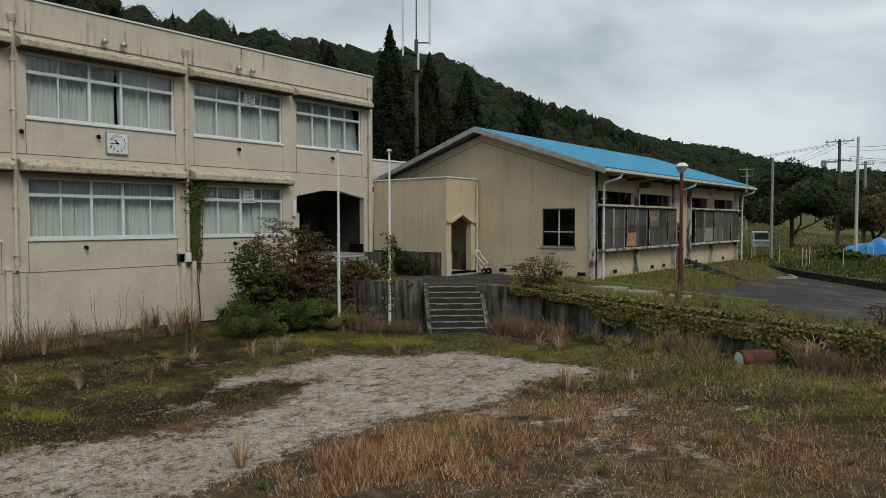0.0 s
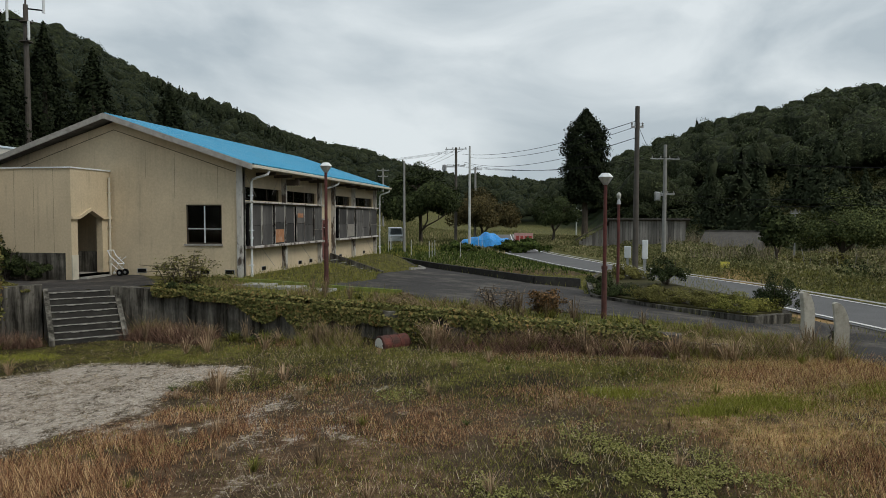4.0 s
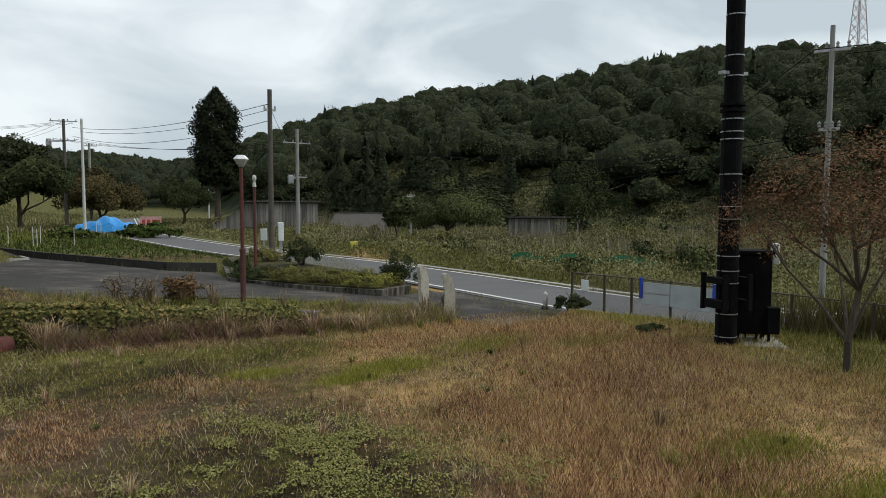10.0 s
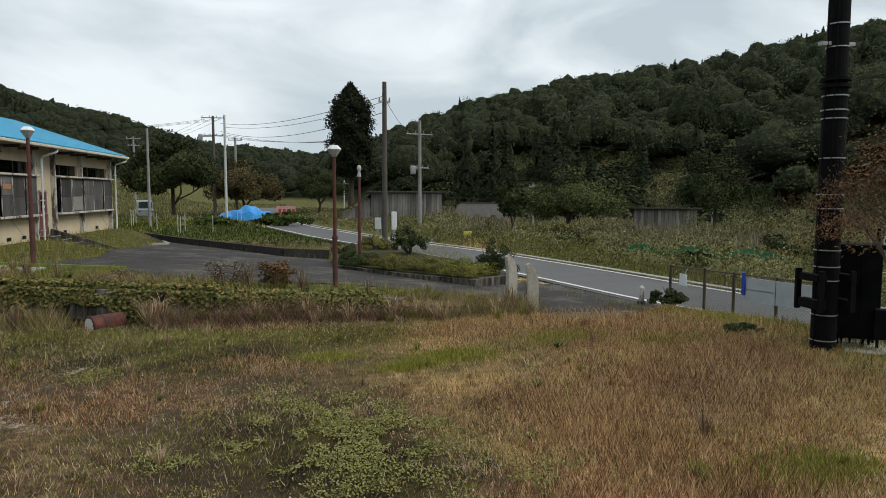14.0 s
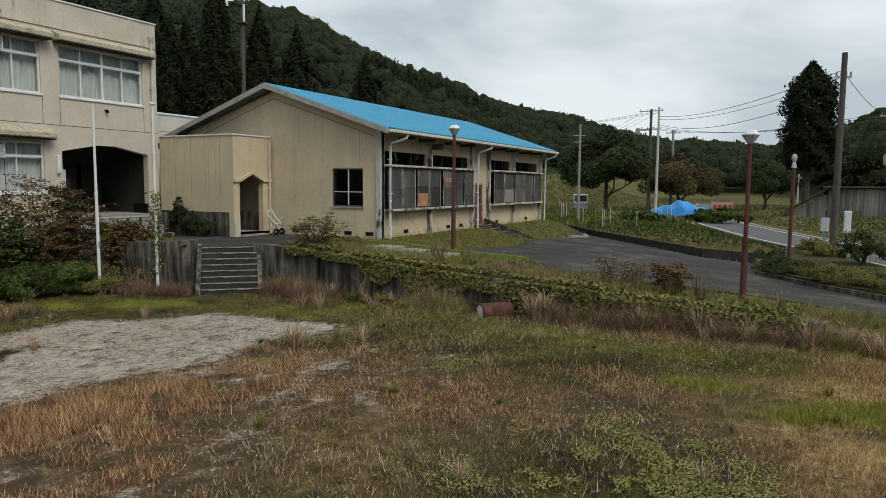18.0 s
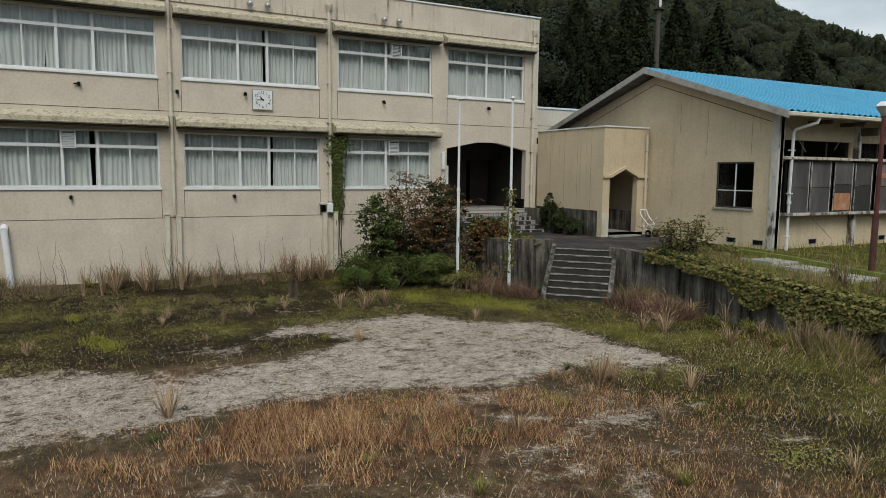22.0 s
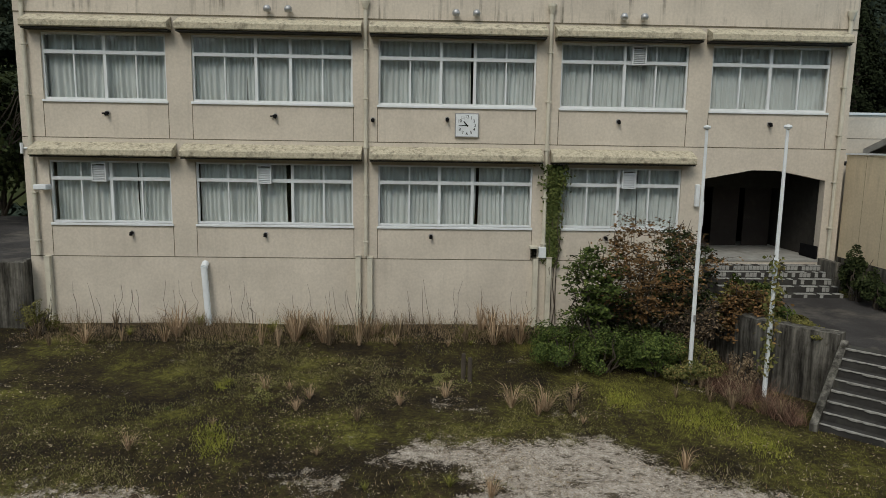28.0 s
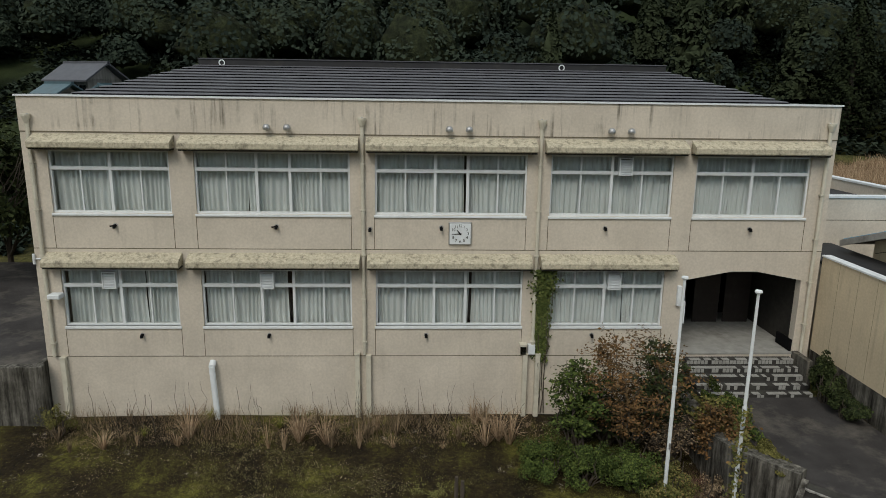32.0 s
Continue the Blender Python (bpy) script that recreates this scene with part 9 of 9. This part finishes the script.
MAT["litter"] = tinted("fallen_leaf_litter", [(0.1, (0.05, 0.035, 0.022)), (0.5, (0.2, 0.15, 0.09)), (0.9, (0.46, 0.38, 0.26))], own=0.8, slow=0.3)
tagged(quads("leaf_litter", leaf_corners(C, 0.026, 1.6, np.tile((0, 0, 1.6), (len(x), 1))), "litter"), "small fallen leaves and twigs over the moss", "leaf litter", kind="stuff")
x, y = scatter(46000, -12.5, 11.0, 2.0, 17.4)
k = yard_only(x, y) & (gravel_at(x, y) < 0.5) & (G.random(len(x)) < 0.15 + 0.85 * sm(0.5, 0.75, patchy(x, y, 1.4, 91)))
x, y = x[k], y[k]
MAT["drystem"] = tinted("bleached_dry_stems", [(0.1, (0.3, 0.21, 0.13)), (0.5, (0.55, 0.43, 0.29)), (0.9, (0.74, 0.64, 0.48))], own=0.8, slow=0.3)
tagged(quads("dry_stems", blades(x, y, height(x, y), 0.05 + 0.13 * G.random(len(x)) ** 2, 0.0032, 0.75), "drystem", per=3), "bleached dry grass stems standing in the yard", "grass", kind="stuff")
rb_ = random.Random(77)
for i in range(16):
    x, y = rb_.uniform(13, 34), rb_.uniform(26, 56)
    if not east(x, y) or gap(ROAD, np.array([x]), np.array([y]))[0][0] < 5:
        continue
    w = rb_.uniform(0.7, 1.5)
    shrub(x, y, zed(x, y), (w, w, w * rb_.uniform(0.5, 0.9)), ("fieldtree", "leafdark", "olive")[i % 3], "rough green bush among the field crops", 900, 0.13, 200 + i, "field_bush", "field bushes", twigs=False)

# thin pale weeds over the moss, and two old stumps of posts
x, y = scatter(150000, -19.6, -11.0, -1.5, 14.5)
k = (G.random(len(x)) < 0.75 * sm(0.5, 0.68, patchy(x, y, 1.2, 33)) * sm(0.35, 0.55, patchy(x, y, 6.0, 14))) & (gravel_at(x, y) < 0.75)
x, y = x[k], y[k]
MAT["paleweed"] = tinted("pale_moss_weeds", [(0.15, (0.05, 0.046, 0.018)), (0.5, (0.15, 0.14, 0.05)), (0.9, (0.36, 0.32, 0.16))])
tagged(quads("moss_weeds", blades(x, y, height(x, y), 0.02 + 0.055 * G.random(len(x)) ** 1.5, 0.006, 0.9), "paleweed", per=3), "thin pale weeds growing over the dark moss", "weeds", kind="stuff")
x, y = scatter(60000, -13.8, -7.2, 0.5, 15.0)
gv = gravel_at(x, y)
k = (G.random(len(x)) < 0.8 * sm(0.56, 0.72, patchy(x, y, 2.2, 41))) & (gv > 0.4)
x, y = x[k], y[k]
tagged(quads("gravel_weeds", blades(x, y, height(x, y), 0.015 + 0.05 * G.random(len(x)) ** 2, 0.004, 0.9), "browntwig", per=3), "sparse brown weeds on the bare gravel", "weeds", kind="stuff")
x, y = scatter(60000, -14.2, -6.5, 0.5, 15.4)
k = G.random(len(x)) < 0.9 * sm(0.35, 0.75, gravel_at(x, y))
x, y = x[k], y[k]
r, z = 0.005 + 0.011 * G.random(len(x)) ** 2.2, height(x, y)
a = G.random(len(x)) * 6.28
ring = [np.column_stack([x + r * np.cos(a + q) * 1.25, y + r * np.sin(a + q), z - 0.002]) for q in (0.0, 1.6, 3.1, 4.6)]
peak = np.column_stack([x + r * 0.3, y - r * 0.2, z + r * 0.9])
V = np.stack([p for i in range(4) for p in (ring[i], ring[(i + 1) % 4], peak)], 1).reshape(-1, 3)
MAT["pebble"] = tinted("gravel_pebbles", [(0.15, (0.1, 0.085, 0.07)), (0.5, (0.4, 0.36, 0.315)), (0.85, (0.68, 0.63, 0.57))], scale=2.0, own=0.8, slow=0.3)
tagged(quads("pebbles", V, "pebble", per=3), "loose pale pebbles scattered over the bare gravel", "stones", kind="stuff")
for i, (x, y, h) in enumerate(((-16.9, 9.6, 0.66), (-16.85, 9.75, 0.58))):
    z = zed(x, y)
    s = Shape().lathe([(0.0, -0.1), (0.05, -0.1), (0.055, h * 0.5), (0.045, h), (0.0, h - 0.02)], (x, y, z), 9)
    tagged(part("post_stump", s, "bark"), "weathered short wooden post in the moss", "post", "old posts")
# dark dry stalks before the school wall
stalk = Shape()
rn = random.Random(12)
for i in range(70):
    x, y = rn.uniform(-21.0, -20.0), rn.uniform(-2.2, 12.2)
    z = zed(x, y)
    limb(stalk, (x, y, z), (x + rn.uniform(-0.15, 0.15), y + rn.uniform(-0.3, 0.3), z + rn.uniform(0.6, 1.5)), 0.008, 0.003, 0.08, rn, 4)
tagged(part("dry_stalks", stalk, "bark", clean=False), "thin dark dry stalks along the school wall", "weeds", kind="stuff")

# undergrowth on the wooded slopes
for nm, a0, a1, n, deep, mt in (("slope_undergrowth", 44, 136, 170000, 75, "forestdark"), ("hill_undergrowth", -62, -4, 130000, 70, "forest")):
    A = G.uniform(a0, a1, n)
    R = table(NEAR, A) - 8 + deep * G.random(n) ** 1.2
    x, y = -R * np.sin(np.radians(A)), 5 + R * np.cos(np.radians(A))
    k = (patchy(x, y, 0.35, 17) > 0.3) & (np.hypot(x + 55, y + 17) > 7) & ~((x > -34) & (y > -6) & (y < 45)) & (gap(ROAD, x, y)[0] > 4)
    x, y = x[k], y[k]
    C = np.column_stack([x, y, height(x, y) + 1.6 * G.random(len(x)) ** 0.8 * patchy(x, y, 0.6, 23)])
    tagged(quads(nm, leaf_corners(C, 0.34, 1.6, np.tile((0, 0, 1.0), (len(x), 1))), mt), "dark leafy undergrowth on the wooded slope", "undergrowth", kind="stuff")
